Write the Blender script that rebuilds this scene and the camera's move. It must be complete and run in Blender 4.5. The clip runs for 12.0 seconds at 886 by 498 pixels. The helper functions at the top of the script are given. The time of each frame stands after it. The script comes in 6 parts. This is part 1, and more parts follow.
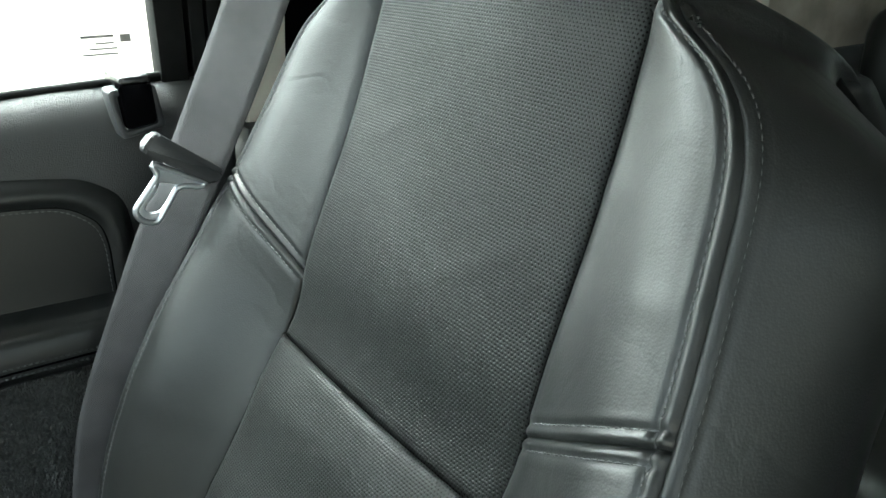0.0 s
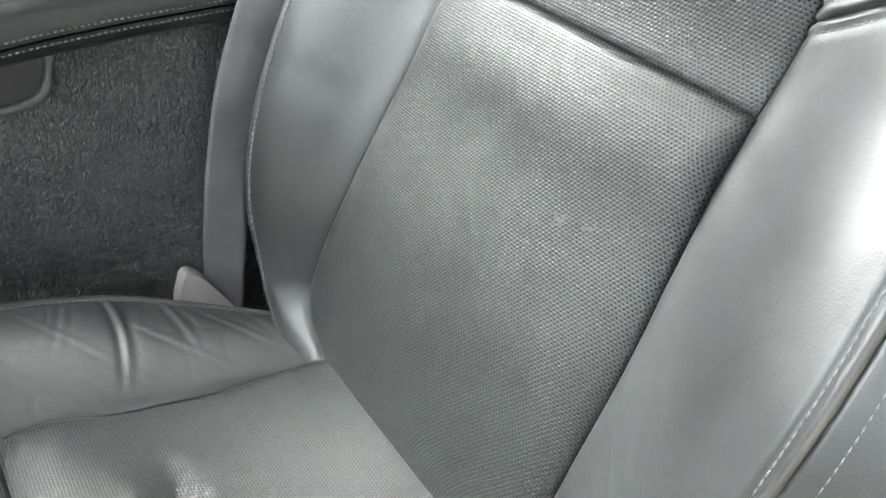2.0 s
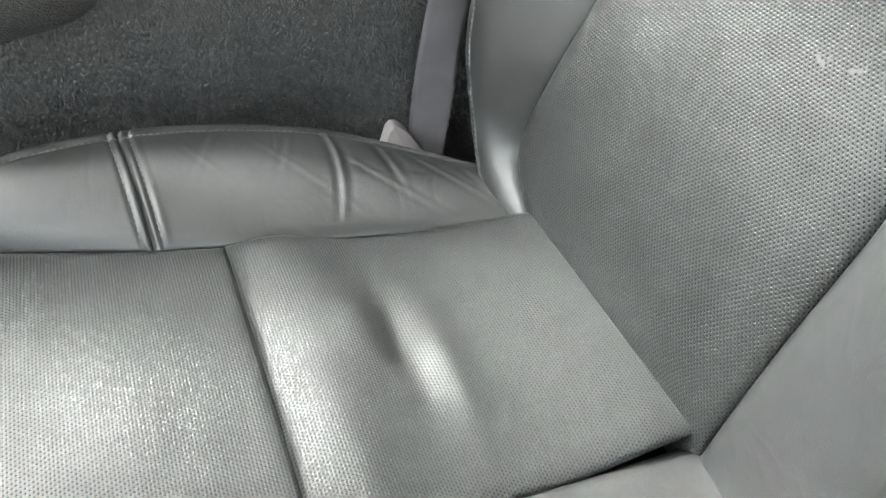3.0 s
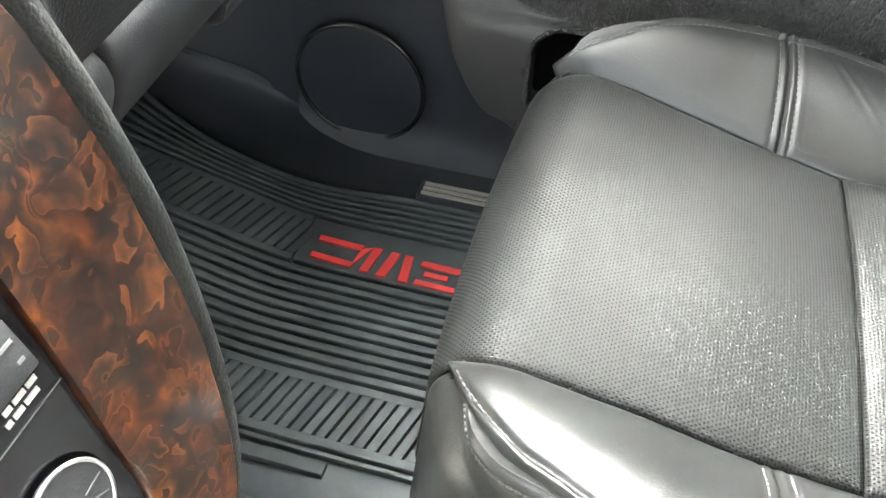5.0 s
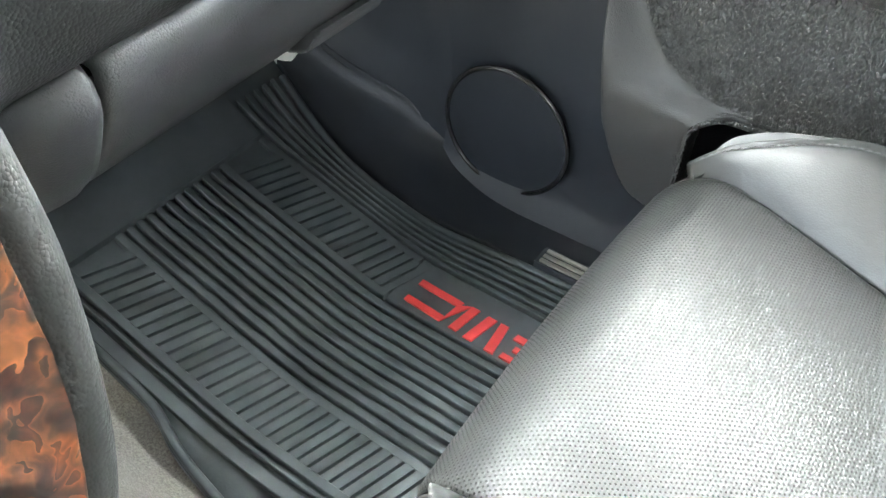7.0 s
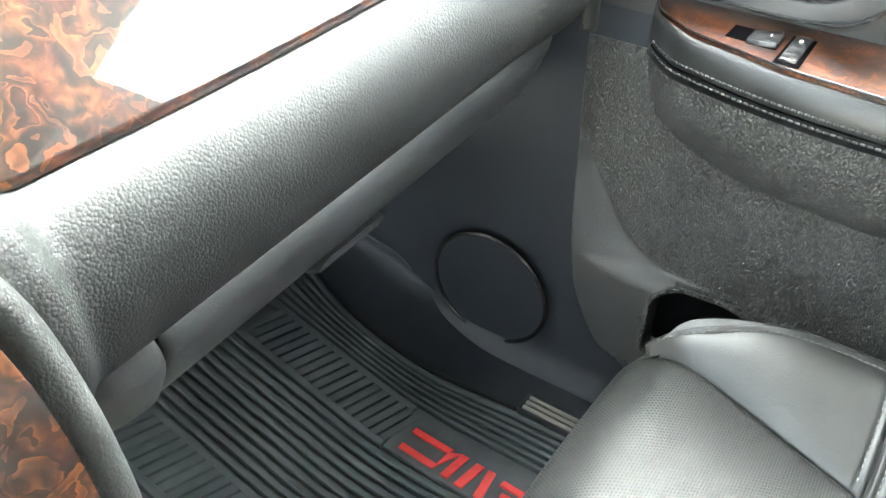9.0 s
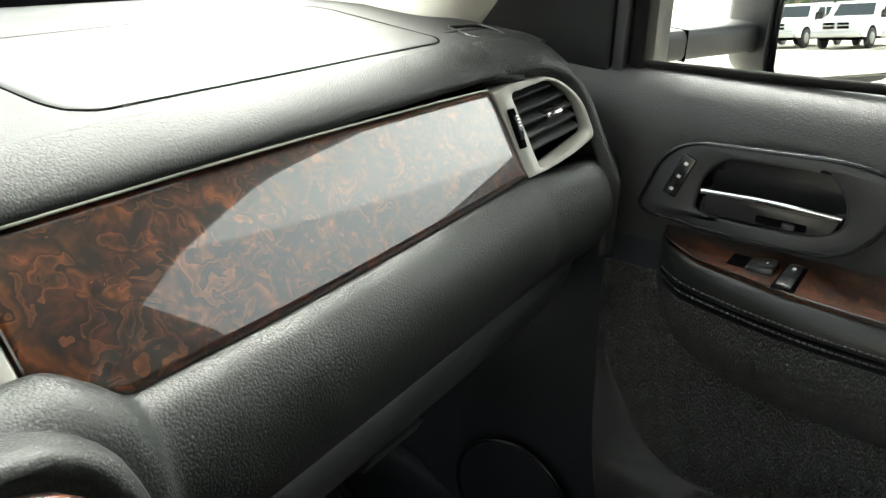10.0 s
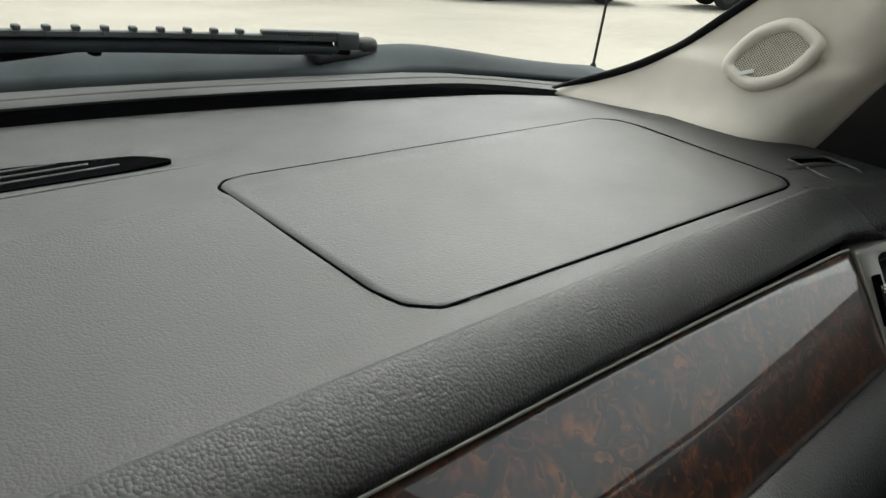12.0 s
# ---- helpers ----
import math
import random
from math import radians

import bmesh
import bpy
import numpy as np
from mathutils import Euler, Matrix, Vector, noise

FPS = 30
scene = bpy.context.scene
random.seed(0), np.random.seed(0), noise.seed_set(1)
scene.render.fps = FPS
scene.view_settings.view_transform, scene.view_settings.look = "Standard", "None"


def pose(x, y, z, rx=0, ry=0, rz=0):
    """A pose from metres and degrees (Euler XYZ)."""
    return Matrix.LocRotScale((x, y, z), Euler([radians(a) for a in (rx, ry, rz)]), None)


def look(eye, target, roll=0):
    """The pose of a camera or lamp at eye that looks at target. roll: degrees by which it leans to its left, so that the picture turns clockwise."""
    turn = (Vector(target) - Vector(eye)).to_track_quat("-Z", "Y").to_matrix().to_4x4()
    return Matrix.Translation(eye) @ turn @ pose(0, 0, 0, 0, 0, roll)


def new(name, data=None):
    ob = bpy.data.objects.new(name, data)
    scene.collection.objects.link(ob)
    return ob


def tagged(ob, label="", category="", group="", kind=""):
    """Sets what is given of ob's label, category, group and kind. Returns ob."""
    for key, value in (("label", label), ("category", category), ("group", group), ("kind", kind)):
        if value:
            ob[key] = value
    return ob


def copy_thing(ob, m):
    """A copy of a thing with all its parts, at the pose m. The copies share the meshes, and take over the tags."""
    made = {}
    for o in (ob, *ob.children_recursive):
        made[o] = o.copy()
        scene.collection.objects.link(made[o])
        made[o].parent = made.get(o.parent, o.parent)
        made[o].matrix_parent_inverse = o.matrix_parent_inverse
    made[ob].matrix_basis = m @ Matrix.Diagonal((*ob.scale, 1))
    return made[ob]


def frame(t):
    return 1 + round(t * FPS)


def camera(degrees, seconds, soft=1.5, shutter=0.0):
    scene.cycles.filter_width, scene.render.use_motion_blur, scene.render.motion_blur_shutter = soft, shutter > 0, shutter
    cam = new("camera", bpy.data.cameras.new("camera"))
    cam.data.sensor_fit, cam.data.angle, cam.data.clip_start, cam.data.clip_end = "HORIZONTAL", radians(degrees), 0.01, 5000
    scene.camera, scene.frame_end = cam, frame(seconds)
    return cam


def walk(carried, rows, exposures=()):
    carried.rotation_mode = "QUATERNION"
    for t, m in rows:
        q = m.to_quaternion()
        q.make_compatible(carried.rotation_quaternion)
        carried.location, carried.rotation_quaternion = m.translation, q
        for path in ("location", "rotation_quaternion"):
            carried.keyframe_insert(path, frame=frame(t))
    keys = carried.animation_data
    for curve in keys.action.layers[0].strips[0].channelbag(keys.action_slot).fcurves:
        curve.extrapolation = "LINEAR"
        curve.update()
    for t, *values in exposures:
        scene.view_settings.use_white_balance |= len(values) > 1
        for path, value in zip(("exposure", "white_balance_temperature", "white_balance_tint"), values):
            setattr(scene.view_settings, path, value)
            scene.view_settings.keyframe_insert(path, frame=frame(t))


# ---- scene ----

cam = camera(57.3, 12.0)
PATH = [
    (0, (0.021, 0.019, 0.85), (1.528, -1.054, 0.09), 0.4),
    (0.5, (0.045, 0.049, 0.832), (1.483, -0.984, -0.098), -0.2),
    (1, (0.072, 0.085, 0.792), (1.469, -0.926, -0.221), 0.2),
    (1.5, (0.087, 0.111, 0.749), (1.427, -0.858, -0.377), 0.8),
    (2, (0.093, 0.152, 0.719), (1.386, -0.778, -0.49), 2.2),
    (2.5, (0.09, 0.182, 0.687), (1.433, -0.558, -0.598), 0.5),
    (2.7, (0.088, 0.189, 0.678), (1.443, -0.463, -0.641), -0.5),
    (4.3, (0.079, 0.349, 0.644), (1.446, 0.353, -0.816), 1.6),
    (4.5, (0.065, 0.363, 0.648), (1.429, 0.482, -0.81), 1.3),
    (5, (0.034, 0.381, 0.652), (1.365, 0.761, -0.791), 0.6),
    (5.5, (0.065, 0.368, 0.675), (1.334, 0.944, -0.759), 0.6),
    (6, (0.123, 0.339, 0.663), (1.302, 1.106, -0.758), 0.8),
    (6.5, (0.146, 0.328, 0.631), (1.312, 1.143, -0.776), 0.7),
    (8.3, (0.15, 0.317, 0.661), (1.345, 1.128, -0.721), 2.4),
    (8.5, (0.146, 0.306, 0.689), (1.339, 1.127, -0.691), 1.6),
    (9, (0.13, 0.317, 0.761), (1.436, 1.194, -0.474), 0.8),
    (9.5, (0.11, 0.311, 0.783), (1.561, 1.27, -0.205), 1.0),
    (10, (0.064, 0.307, 0.801), (1.574, 1.345, -0.001), 1.3),
    (10.5, (0.034, 0.331, 0.824), (1.445, 1.552, 0.105), 0.8),
    (11, (0.124, 0.427, 0.851), (1.401, 1.797, 0.15), 0.3),
    (11.5, (0.143, 0.475, 0.853), (1.409, 1.847, 0.134), 0.8),
    (12, (0.098, 0.498, 0.848), (1.375, 1.846, 0.107), 2.1),
]
EXPOSURES = [(0, 3.1, 6000, -7), (0.5, 3.8, 6050, -6), (1, 4.22, 6250, 0), (2, 4.7, 6350, 6), (2.7, 4.9, 6400, 6), (4.3, 4.78, 6750, 7), (5, 5.2, 6600, 6), (6, 5.65, 6350, 4), (6.5, 5.72, 6280, 4), (8.5, 5.9, 6400, 4), (9, 5.6, 6350, 1), (9.5, 4.1, 6500, 0), (10, 2.7, 6650, -1), (10.5, 1.85, 6750, 3), (11, 1.4, 6700, 5), (12, 1.0, 6500, 4)]
walk(cam, [(t, look(eye, target, roll)) for t, eye, target, roll in PATH], EXPOSURES)


# ---- light ----
SKY_ELEVATION, SKY_TURN = radians(52), radians(66)
world = bpy.data.worlds.new("world")
scene.world = world
world.use_nodes = True
sky = world.node_tree.nodes.new("ShaderNodeTexSky")
sky.sky_type, sky.sun_disc = "NISHITA", False
sky.sun_elevation, sky.sun_rotation = SKY_ELEVATION, SKY_TURN
sky.air_density, sky.dust_density, sky.ozone_density = 1.0, 6.0, 0.6
grey = world.node_tree.nodes.new("ShaderNodeRGBToBW")
cloud = world.node_tree.nodes.new("ShaderNodeMix")
cloud.data_type = "RGBA"
cloud.inputs[0].default_value = 0.8
world.node_tree.links.new(sky.outputs[0], grey.inputs[0])
world.node_tree.links.new(sky.outputs[0], cloud.inputs[6])
world.node_tree.links.new(grey.outputs[0], cloud.inputs[7])
world.node_tree.links.new(cloud.outputs[2], world.node_tree.nodes["Background"].inputs[0])
world.node_tree.nodes["Background"].inputs[1].default_value = 0.15
sun = new("sun", bpy.data.lights.new("sun", "SUN"))
sun.data.energy, sun.data.angle, sun.data.color = 0.6, radians(115), (1.0, 0.96, 0.9)
sun.matrix_world = look((0, 0, 0), (-math.sin(SKY_TURN) * math.cos(SKY_ELEVATION), -math.cos(SKY_TURN) * math.cos(SKY_ELEVATION), -math.sin(SKY_ELEVATION)))


# ---- materials ----
def shader(name, colour, rough=0.5, metal=0.0, coat=0.0, coat_rough=0.03, spec=0.5, transmission=0.0, emit=None):
    m = bpy.data.materials.new(name)
    m.use_nodes = True
    b = m.node_tree.nodes["Principled BSDF"]
    b.inputs["Base Color"].default_value = (*colour, 1)
    b.inputs["Roughness"].default_value = rough
    b.inputs["Metallic"].default_value = metal
    b.inputs["Coat Weight"].default_value = coat
    b.inputs["Coat Roughness"].default_value = coat_rough
    b.inputs["Specular IOR Level"].default_value = spec
    b.inputs["Transmission Weight"].default_value = transmission
    return m


def node(m, kind, **values):
    n = m.node_tree.nodes.new(kind)
    for key, value in values.items():
        n.inputs[key.replace("_", " ")].default_value = value
    return n


def link(m, a, b):
    m.node_tree.links.new(a, b)


def coords(m, uv=False):
    t = m.node_tree.nodes.new("ShaderNodeTexCoord")
    return t.outputs["UV"] if uv else t.outputs["Object"]


def calc(m, op, a, b=None, c=None):
    n = m.node_tree.nodes.new("ShaderNodeMath")
    n.operation = op
    for k, v in enumerate((a, b, c)):
        if v is None:
            continue
        if isinstance(v, (int, float)):
            n.inputs[k].default_value = v
        else:
            link(m, v, n.inputs[k])
    return n.outputs[0]


def blend(m, fac, a, b):
    n = m.node_tree.nodes.new("ShaderNodeMix")
    n.data_type = "RGBA"
    link(m, fac, n.inputs[0])
    for v, k in ((a, 6), (b, 7)):
        if isinstance(v, tuple):
            n.inputs[k].default_value = (*v, 1)
        else:
            link(m, v, n.inputs[k])
    return n.outputs[2]


def ramp(m, fac, stops):
    n = m.node_tree.nodes.new("ShaderNodeValToRGB")
    e = n.color_ramp.elements
    while len(e) < len(stops):
        e.new(0.5)
    for s, (at, c) in zip(e, stops):
        s.position, s.color = at, (*c, 1)
    link(m, fac, n.inputs[0])
    return n.outputs[0]


def noise_of(m, where, scale, detail=3.0, rough=0.55, warp=0.0):
    n = node(m, "ShaderNodeTexNoise", Scale=scale, Detail=detail, Roughness=rough, Distortion=warp)
    link(m, where, n.inputs["Vector"])
    return n.outputs[0]


def cells(m, where, scale, feature="F1"):
    n = node(m, "ShaderNodeTexVoronoi", Scale=scale)
    n.feature = feature
    link(m, where, n.inputs["Vector"])
    return n.outputs["Distance"]


def bump(m, height, depth, strength=1.0, under=None):
    n = node(m, "ShaderNodeBump", Strength=strength, Distance=depth)
    link(m, height, n.inputs["Height"])
    if under is not None:
        link(m, under, n.inputs["Normal"])
    return n.outputs[0]


def shade(m, colour=None, rough=None, normal=None):
    b = m.node_tree.nodes["Principled BSDF"]
    for v, k in ((colour, "Base Color"), (rough, "Roughness"), (normal, "Normal")):
        if v is not None:
            link(m, v, b.inputs[k])
    return m


def spread(m, fac, low, high):
    n = node(m, "ShaderNodeMapRange", To_Min=low, To_Max=high)
    n.inputs["From Min"].default_value, n.inputs["From Max"].default_value = 0.3, 0.7
    link(m, fac, n.inputs["Value"])
    return n.outputs[0]


def leather(name, colour, rough, holes=False):
    """Coated leather with a fine pebble grain; holes adds rows of punched perforations in the sheet's own metres."""
    m = shader(name, colour, rough, spec=0.36 if holes else 0.5)
    p = coords(m)
    fine, crease, cloud = cells(m, p, 700), noise_of(m, p, 55, 4), noise_of(m, p, 9, 3)
    worn, rub = noise_of(m, p, 2.6, 2), noise_of(m, p, 21, 5, 0.65)
    r = calc(m, "ADD", spread(m, cloud, rough - 0.05, rough + 0.06), calc(m, "MULTIPLY", spread(m, rub, 0.0, 1.0), 0.07))
    n = bump(m, calc(m, "SUBTRACT", 1.0, fine), 0.0004, 0.10 if holes else 0.2)
    n = bump(m, crease, 0.0016, 0.06 if holes else 0.07, n)
    if not holes:
        fold = calc(m, "MINIMUM", calc(m, "MULTIPLY", calc(m, "ABSOLUTE", calc(m, "SUBTRACT", noise_of(m, p, 13, 2, 0.5, 0.6), 0.5)), 14.0), 1.0)
        n = bump(m, calc(m, "MULTIPLY", fold, spread(m, worn, 0.1, 1.0)), 0.0016, 0.16, n)
    tone = blend(m, spread(m, worn, 0, 1), tuple(c * 0.8 for c in colour), tuple(c * 1.35 for c in colour))
    if holes:
        split = m.node_tree.nodes.new("ShaderNodeSeparateXYZ")
        link(m, coords(m, True), split.inputs[0])
        a = calc(m, "SINE", calc(m, "MULTIPLY", split.outputs[0], 2 * math.pi / 0.0033))
        b = calc(m, "SINE", calc(m, "MULTIPLY", split.outputs[1], 2 * math.pi / 0.0049))
        dot = calc(m, "MULTIPLY", a, b)
        hole = calc(m, "GREATER_THAN", dot, 0.60)
        row = calc(m, "POWER", calc(m, "MULTIPLY", b, b), 3.0)
        n = bump(m, calc(m, "SUBTRACT", 1.0, row), 0.0005, 0.16, n)
        n = bump(m, calc(m, "SUBTRACT", 1.0, calc(m, "MAXIMUM", calc(m, "SUBTRACT", dot, 0.25), 0.0)), 0.0011, 0.5, n)
        tone = blend(m, hole, tone, (0.003, 0.003, 0.003))
        r = calc(m, "ADD", r, calc(m, "MULTIPLY", hole, 0.35))
        gloss = calc(m, "SUBTRACT", calc(m, "SUBTRACT", 0.215, calc(m, "MULTIPLY", row, 0.07)), calc(m, "MULTIPLY", hole, 0.13))
        link(m, gloss, m.node_tree.nodes["Principled BSDF"].inputs["Specular IOR Level"])
    return shade(m, tone, r, n)


def pebbled(name, colour, rough, scale, depth, spec=0.5, stretch=None, strong=0.5):
    """Moulded vinyl or plastic with an irregular raised pebble grain; stretch draws the grain out along a slant in the yz plane."""
    m = shader(name, colour, rough, spec=spec)
    p = coords(m)
    q = p
    if stretch:
        turn = m.node_tree.nodes.new("ShaderNodeMapping")
        turn.inputs["Rotation"].default_value = (radians(stretch[0]), 0, 0)
        turn.inputs["Scale"].default_value = (1, 1, stretch[1])
        link(m, p, turn.inputs["Vector"])
        q = turn.outputs[0]
    g = cells(m, q, scale)
    w = noise_of(m, q, scale * 0.35, 2)
    dust = noise_of(m, p, 7, 4)
    n = bump(m, w, depth, 0.08)
    n = bump(m, calc(m, "SUBTRACT", 1.0, calc(m, "POWER", g, 1.6)), depth, strong, n)
    tone = blend(m, spread(m, dust, 0, 1), tuple(c * 0.85 for c in colour), tuple(c * 1.25 for c in colour))
    return shade(m, tone, spread(m, dust, rough - 0.05, rough + 0.07), n)


def punched(name, colour, pitch):
    """Sheet with a fine staggered mesh of small dark holes, across the yz plane."""
    m = shader(name, colour, 0.6, spec=0.3)
    split = m.node_tree.nodes.new("ShaderNodeSeparateXYZ")
    link(m, coords(m), split.inputs[0])
    dot = calc(m, "MULTIPLY", *[calc(m, "SINE", calc(m, "MULTIPLY", split.outputs[k], 2 * math.pi / pitch)) for k in (1, 2)])
    hole = calc(m, "GREATER_THAN", dot, 0.22)
    n = bump(m, calc(m, "SUBTRACT", 1.0, hole), 0.0004, 0.4)
    return shade(m, blend(m, hole, colour, tuple(c * 0.10 for c in colour)), None, n)


def burl(name):
    """Glossy lacquered walnut burl."""
    m = shader(name, (0.1, 0.03, 0.01), 0.35, coat=1.0, coat_rough=0.02, spec=0.4)
    m.node_tree.nodes["Principled BSDF"].inputs["Coat IOR"].default_value = 1.65
    p = coords(m)
    shift = m.node_tree.nodes.new("ShaderNodeVectorMath")
    shift.operation = "MULTIPLY_ADD"
    warp = node(m, "ShaderNodeTexNoise", Scale=38.0, Detail=3.0)
    link(m, p, warp.inputs["Vector"])
    link(m, warp.outputs["Color"], shift.inputs[0])
    shift.inputs[1].default_value = (0.03, 0.03, 0.03)
    link(m, p, shift.inputs[2])
    swirl = noise_of(m, shift.outputs[0], 46, 4, 0.55, 1.4)
    eye = cells(m, shift.outputs[0], 72)
    band = noise_of(m, shift.outputs[0], 40, 1.5, 0.5, 1.2)
    fibre = noise_of(m, shift.outputs[0], 240, 3)
    patch = noise_of(m, p, 17, 3)
    v = calc(m, "ADD", calc(m, "ADD", calc(m, "MULTIPLY", swirl, 0.42), calc(m, "MULTIPLY", fibre, 0.13)), calc(m, "ADD", calc(m, "MULTIPLY", patch, 0.20), calc(m, "MULTIPLY", eye, 0.22)))
    tone = ramp(m, v, [(0.40, (0.0012, 0.0005, 0.0004)), (0.47, (0.0036, 0.001, 0.0006)), (0.53, (0.011, 0.0024, 0.0009)), (0.59, (0.030, 0.0072, 0.002)), (0.66, (0.07, 0.02, 0.005))])
    rim = calc(m, "POWER", calc(m, "FRACT", calc(m, "MULTIPLY", band, 5.0)), 3.0)
    rim = calc(m, "MULTIPLY", rim, spread(m, swirl, 0.0, 1.0))
    return shade(m, blend(m, rim, tone, (0.13, 0.040, 0.0105)))


def woven(name, colour, rough, scale):
    m = shader(name, colour, rough, spec=0.25)
    p = coords(m)
    wave = node(m, "ShaderNodeTexWave", Scale=scale, Distortion=0.6, Detail=1.0)
    wave.bands_direction = "DIAGONAL"
    link(m, p, wave.inputs["Vector"])
    dirt = noise_of(m, p, 14, 4)
    tone = blend(m, spread(m, dirt, 0, 1), tuple(c * 0.78 for c in colour), tuple(c * 1.2 for c in colour))
    return shade(m, tone, None, bump(m, wave.outputs[0], 0.0008, 0.5))


def carpeted(name, colour):
    m = shader(name, colour, 0.95, spec=0.1)
    p = coords(m)
    tuft, patch = noise_of(m, p, 420, 4, 0.7), noise_of(m, p, 22, 3)
    tone = blend(m, spread(m, tuft, 0, 1), tuple(c * 0.45 for c in colour), tuple(c * 1.4 for c in colour))
    tone = blend(m, calc(m, "MULTIPLY", spread(m, patch, 0, 1), 0.35), tone, tuple(c * 0.7 for c in colour))
    return shade(m, tone, None, bump(m, tuft, 0.003, 0.8))


def dusty_rubber(name, colour, rough=0.55):
    m = shader(name, colour, rough, spec=0.4)
    p = coords(m)
    dust, grit = noise_of(m, p, 11, 5, 0.65), noise_of(m, p, 500, 2)
    tone = blend(m, spread(m, dust, 0, 1), tuple(c * 0.8 for c in colour), tuple(min(1, c * 1.5 + 0.006) for c in colour))
    return shade(m, tone, spread(m, dust, rough - 0.08, rough + 0.1), bump(m, grit, 0.0005, 0.4))


def ground_mat(name, colour):
    m = shader(name, colour, 0.95, spec=0.1)
    p = coords(m)
    big, small = noise_of(m, p, 0.22, 5, 0.6), noise_of(m, p, 9, 5, 0.7)
    v = calc(m, "ADD", calc(m, "MULTIPLY", big, 0.6), calc(m, "MULTIPLY", small, 0.4))
    return shade(m, ramp(m, v, [(0.35, tuple(c * 0.72 for c in colour)), (0.6, colour), (0.75, tuple(c * 1.12 for c in colour))]),
                 None, bump(m, small, 0.01, 0.5))


LEATHER = leather("black_leather", (0.008, 0.0085, 0.0085), 0.345)
PERFORATED = leather("perforated_leather", (0.0095, 0.010, 0.010), 0.40, holes=True)
DASH_VINYL = pebbled("dash_vinyl", (0.0135, 0.0142, 0.0142), 0.48, 560, 0.0006, 0.31, None, 0.55)
# same vinyl as the lip, coloured lighter for the light on top
LIT_TOP_VINYL = pebbled("lit_dash_top_vinyl", (0.0185, 0.0185, 0.0185), 0.48, 680, 0.0003, 0.33)
DOOR_VINYL = pebbled("door_vinyl", (0.027, 0.0275, 0.028), 0.48, 700, 0.0006)
DOOR_GRAIN = pebbled("door_grain", (0.034, 0.035, 0.0345), 0.50, 420, 0.0026, 0.44, (35, 0.6), 0.95)
# footwell plastic; shade and bluish haze are partly in this colour
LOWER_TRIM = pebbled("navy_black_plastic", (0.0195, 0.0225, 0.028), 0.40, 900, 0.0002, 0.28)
SAIL = pebbled("matt_black_trim", (0.0085, 0.009, 0.0095), 0.55, 800, 0.0002, 0.18)
PLASTIC = pebbled("black_plastic", (0.026, 0.027, 0.029), 0.42, 900, 0.0003)
SMOOTH_PLASTIC = shader("smooth_black_plastic", (0.014, 0.014, 0.015), 0.22)
# near-black, no gloss; at gaps and hollows the shade is in this colour
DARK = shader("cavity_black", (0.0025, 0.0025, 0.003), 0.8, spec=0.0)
SILVER = pebbled("satin_silver", (0.31, 0.30, 0.272), 0.36, 1500, 0.0001)
SILVER.node_tree.nodes["Principled BSDF"].inputs["Metallic"].default_value = 0.55
CHROME = shader("chrome", (0.82, 0.83, 0.85), 0.08, metal=1.0)
STEEL = shader("latch_steel", (0.62, 0.64, 0.68), 0.35, metal=1.0)
WOOD = burl("walnut_burl")
RUBBER = dusty_rubber("mat_rubber", (0.047, 0.056, 0.062), 0.52)
BLACK_RUBBER = dusty_rubber("black_rubber", (0.004, 0.004, 0.004), 0.7)
BLACK_RUBBER.node_tree.nodes["Principled BSDF"].inputs["Specular IOR Level"].default_value = 0.08
RED_RUBBER = dusty_rubber("red_rubber", (0.52, 0.035, 0.035), 0.5)
WEBBING = woven("grey_webbing", (0.10, 0.097, 0.102), 0.75, 300)
SLEEVE = shader("grey_sleeve", (0.30, 0.28, 0.28), 0.6)
BEIGE = pebbled("beige_trim", (0.70, 0.655, 0.57), 0.75, 1200, 0.0003, 0.3)
HEADLINER = woven("headliner", (0.27, 0.25, 0.22), 0.95, 240)
DARK_CARPET = carpeted("dark_carpet", (0.02, 0.021, 0.023))
GREY_CARPET = carpeted("grey_carpet", (0.30, 0.29, 0.265))
DARK_THREAD = shader("dark_thread", (0.03, 0.03, 0.031), 0.6)
THREAD = shader("grey_thread", (0.105, 0.105, 0.107), 0.8, spec=0.2)
SCUFF = shader("pale_scuff", (0.02, 0.02, 0.02), 0.8, spec=0.3)
GLASS = shader("window_glass", (0.95, 0.97, 0.96), 0.0, transmission=1.0)
GLASS.node_tree.nodes["Principled BSDF"].inputs["IOR"].default_value = 1.03
PRIVACY = shader("privacy_glass", (0.20, 0.22, 0.21), 0.0, transmission=1.0)
MIRROR = shader("mirror_glass", (0.86, 0.88, 0.88), 0.01, metal=1.0)
WHITE_MARK = shader("white_print", (0.75, 0.75, 0.74), 0.5)
DIM_MARK = shader("dim_print", (0.16, 0.16, 0.16), 0.6)
PALE_MARK = shader("pale_print", (0.34, 0.34, 0.33), 0.6)
DIM_RING = shader("dull_ring", (0.12, 0.12, 0.12), 0.45, metal=0.4)
RED_MARK = shader("red_print", (0.65, 0.10, 0.05), 0.5)
GRILLE = punched("speaker_grille", (0.50, 0.465, 0.39), 0.0026)
WHITE_PAINT = shader("white_paint", (0.78, 0.78, 0.76), 0.25, coat=0.8)
GREY_PAINT = shader("blue_grey_paint", (0.06, 0.075, 0.085), 0.3, coat=0.7)
SLATE = dusty_rubber("slate_seal", (0.045, 0.054, 0.058), 0.8)
SLATE.node_tree.nodes["Principled BSDF"].inputs["Specular IOR Level"].default_value = 0.2
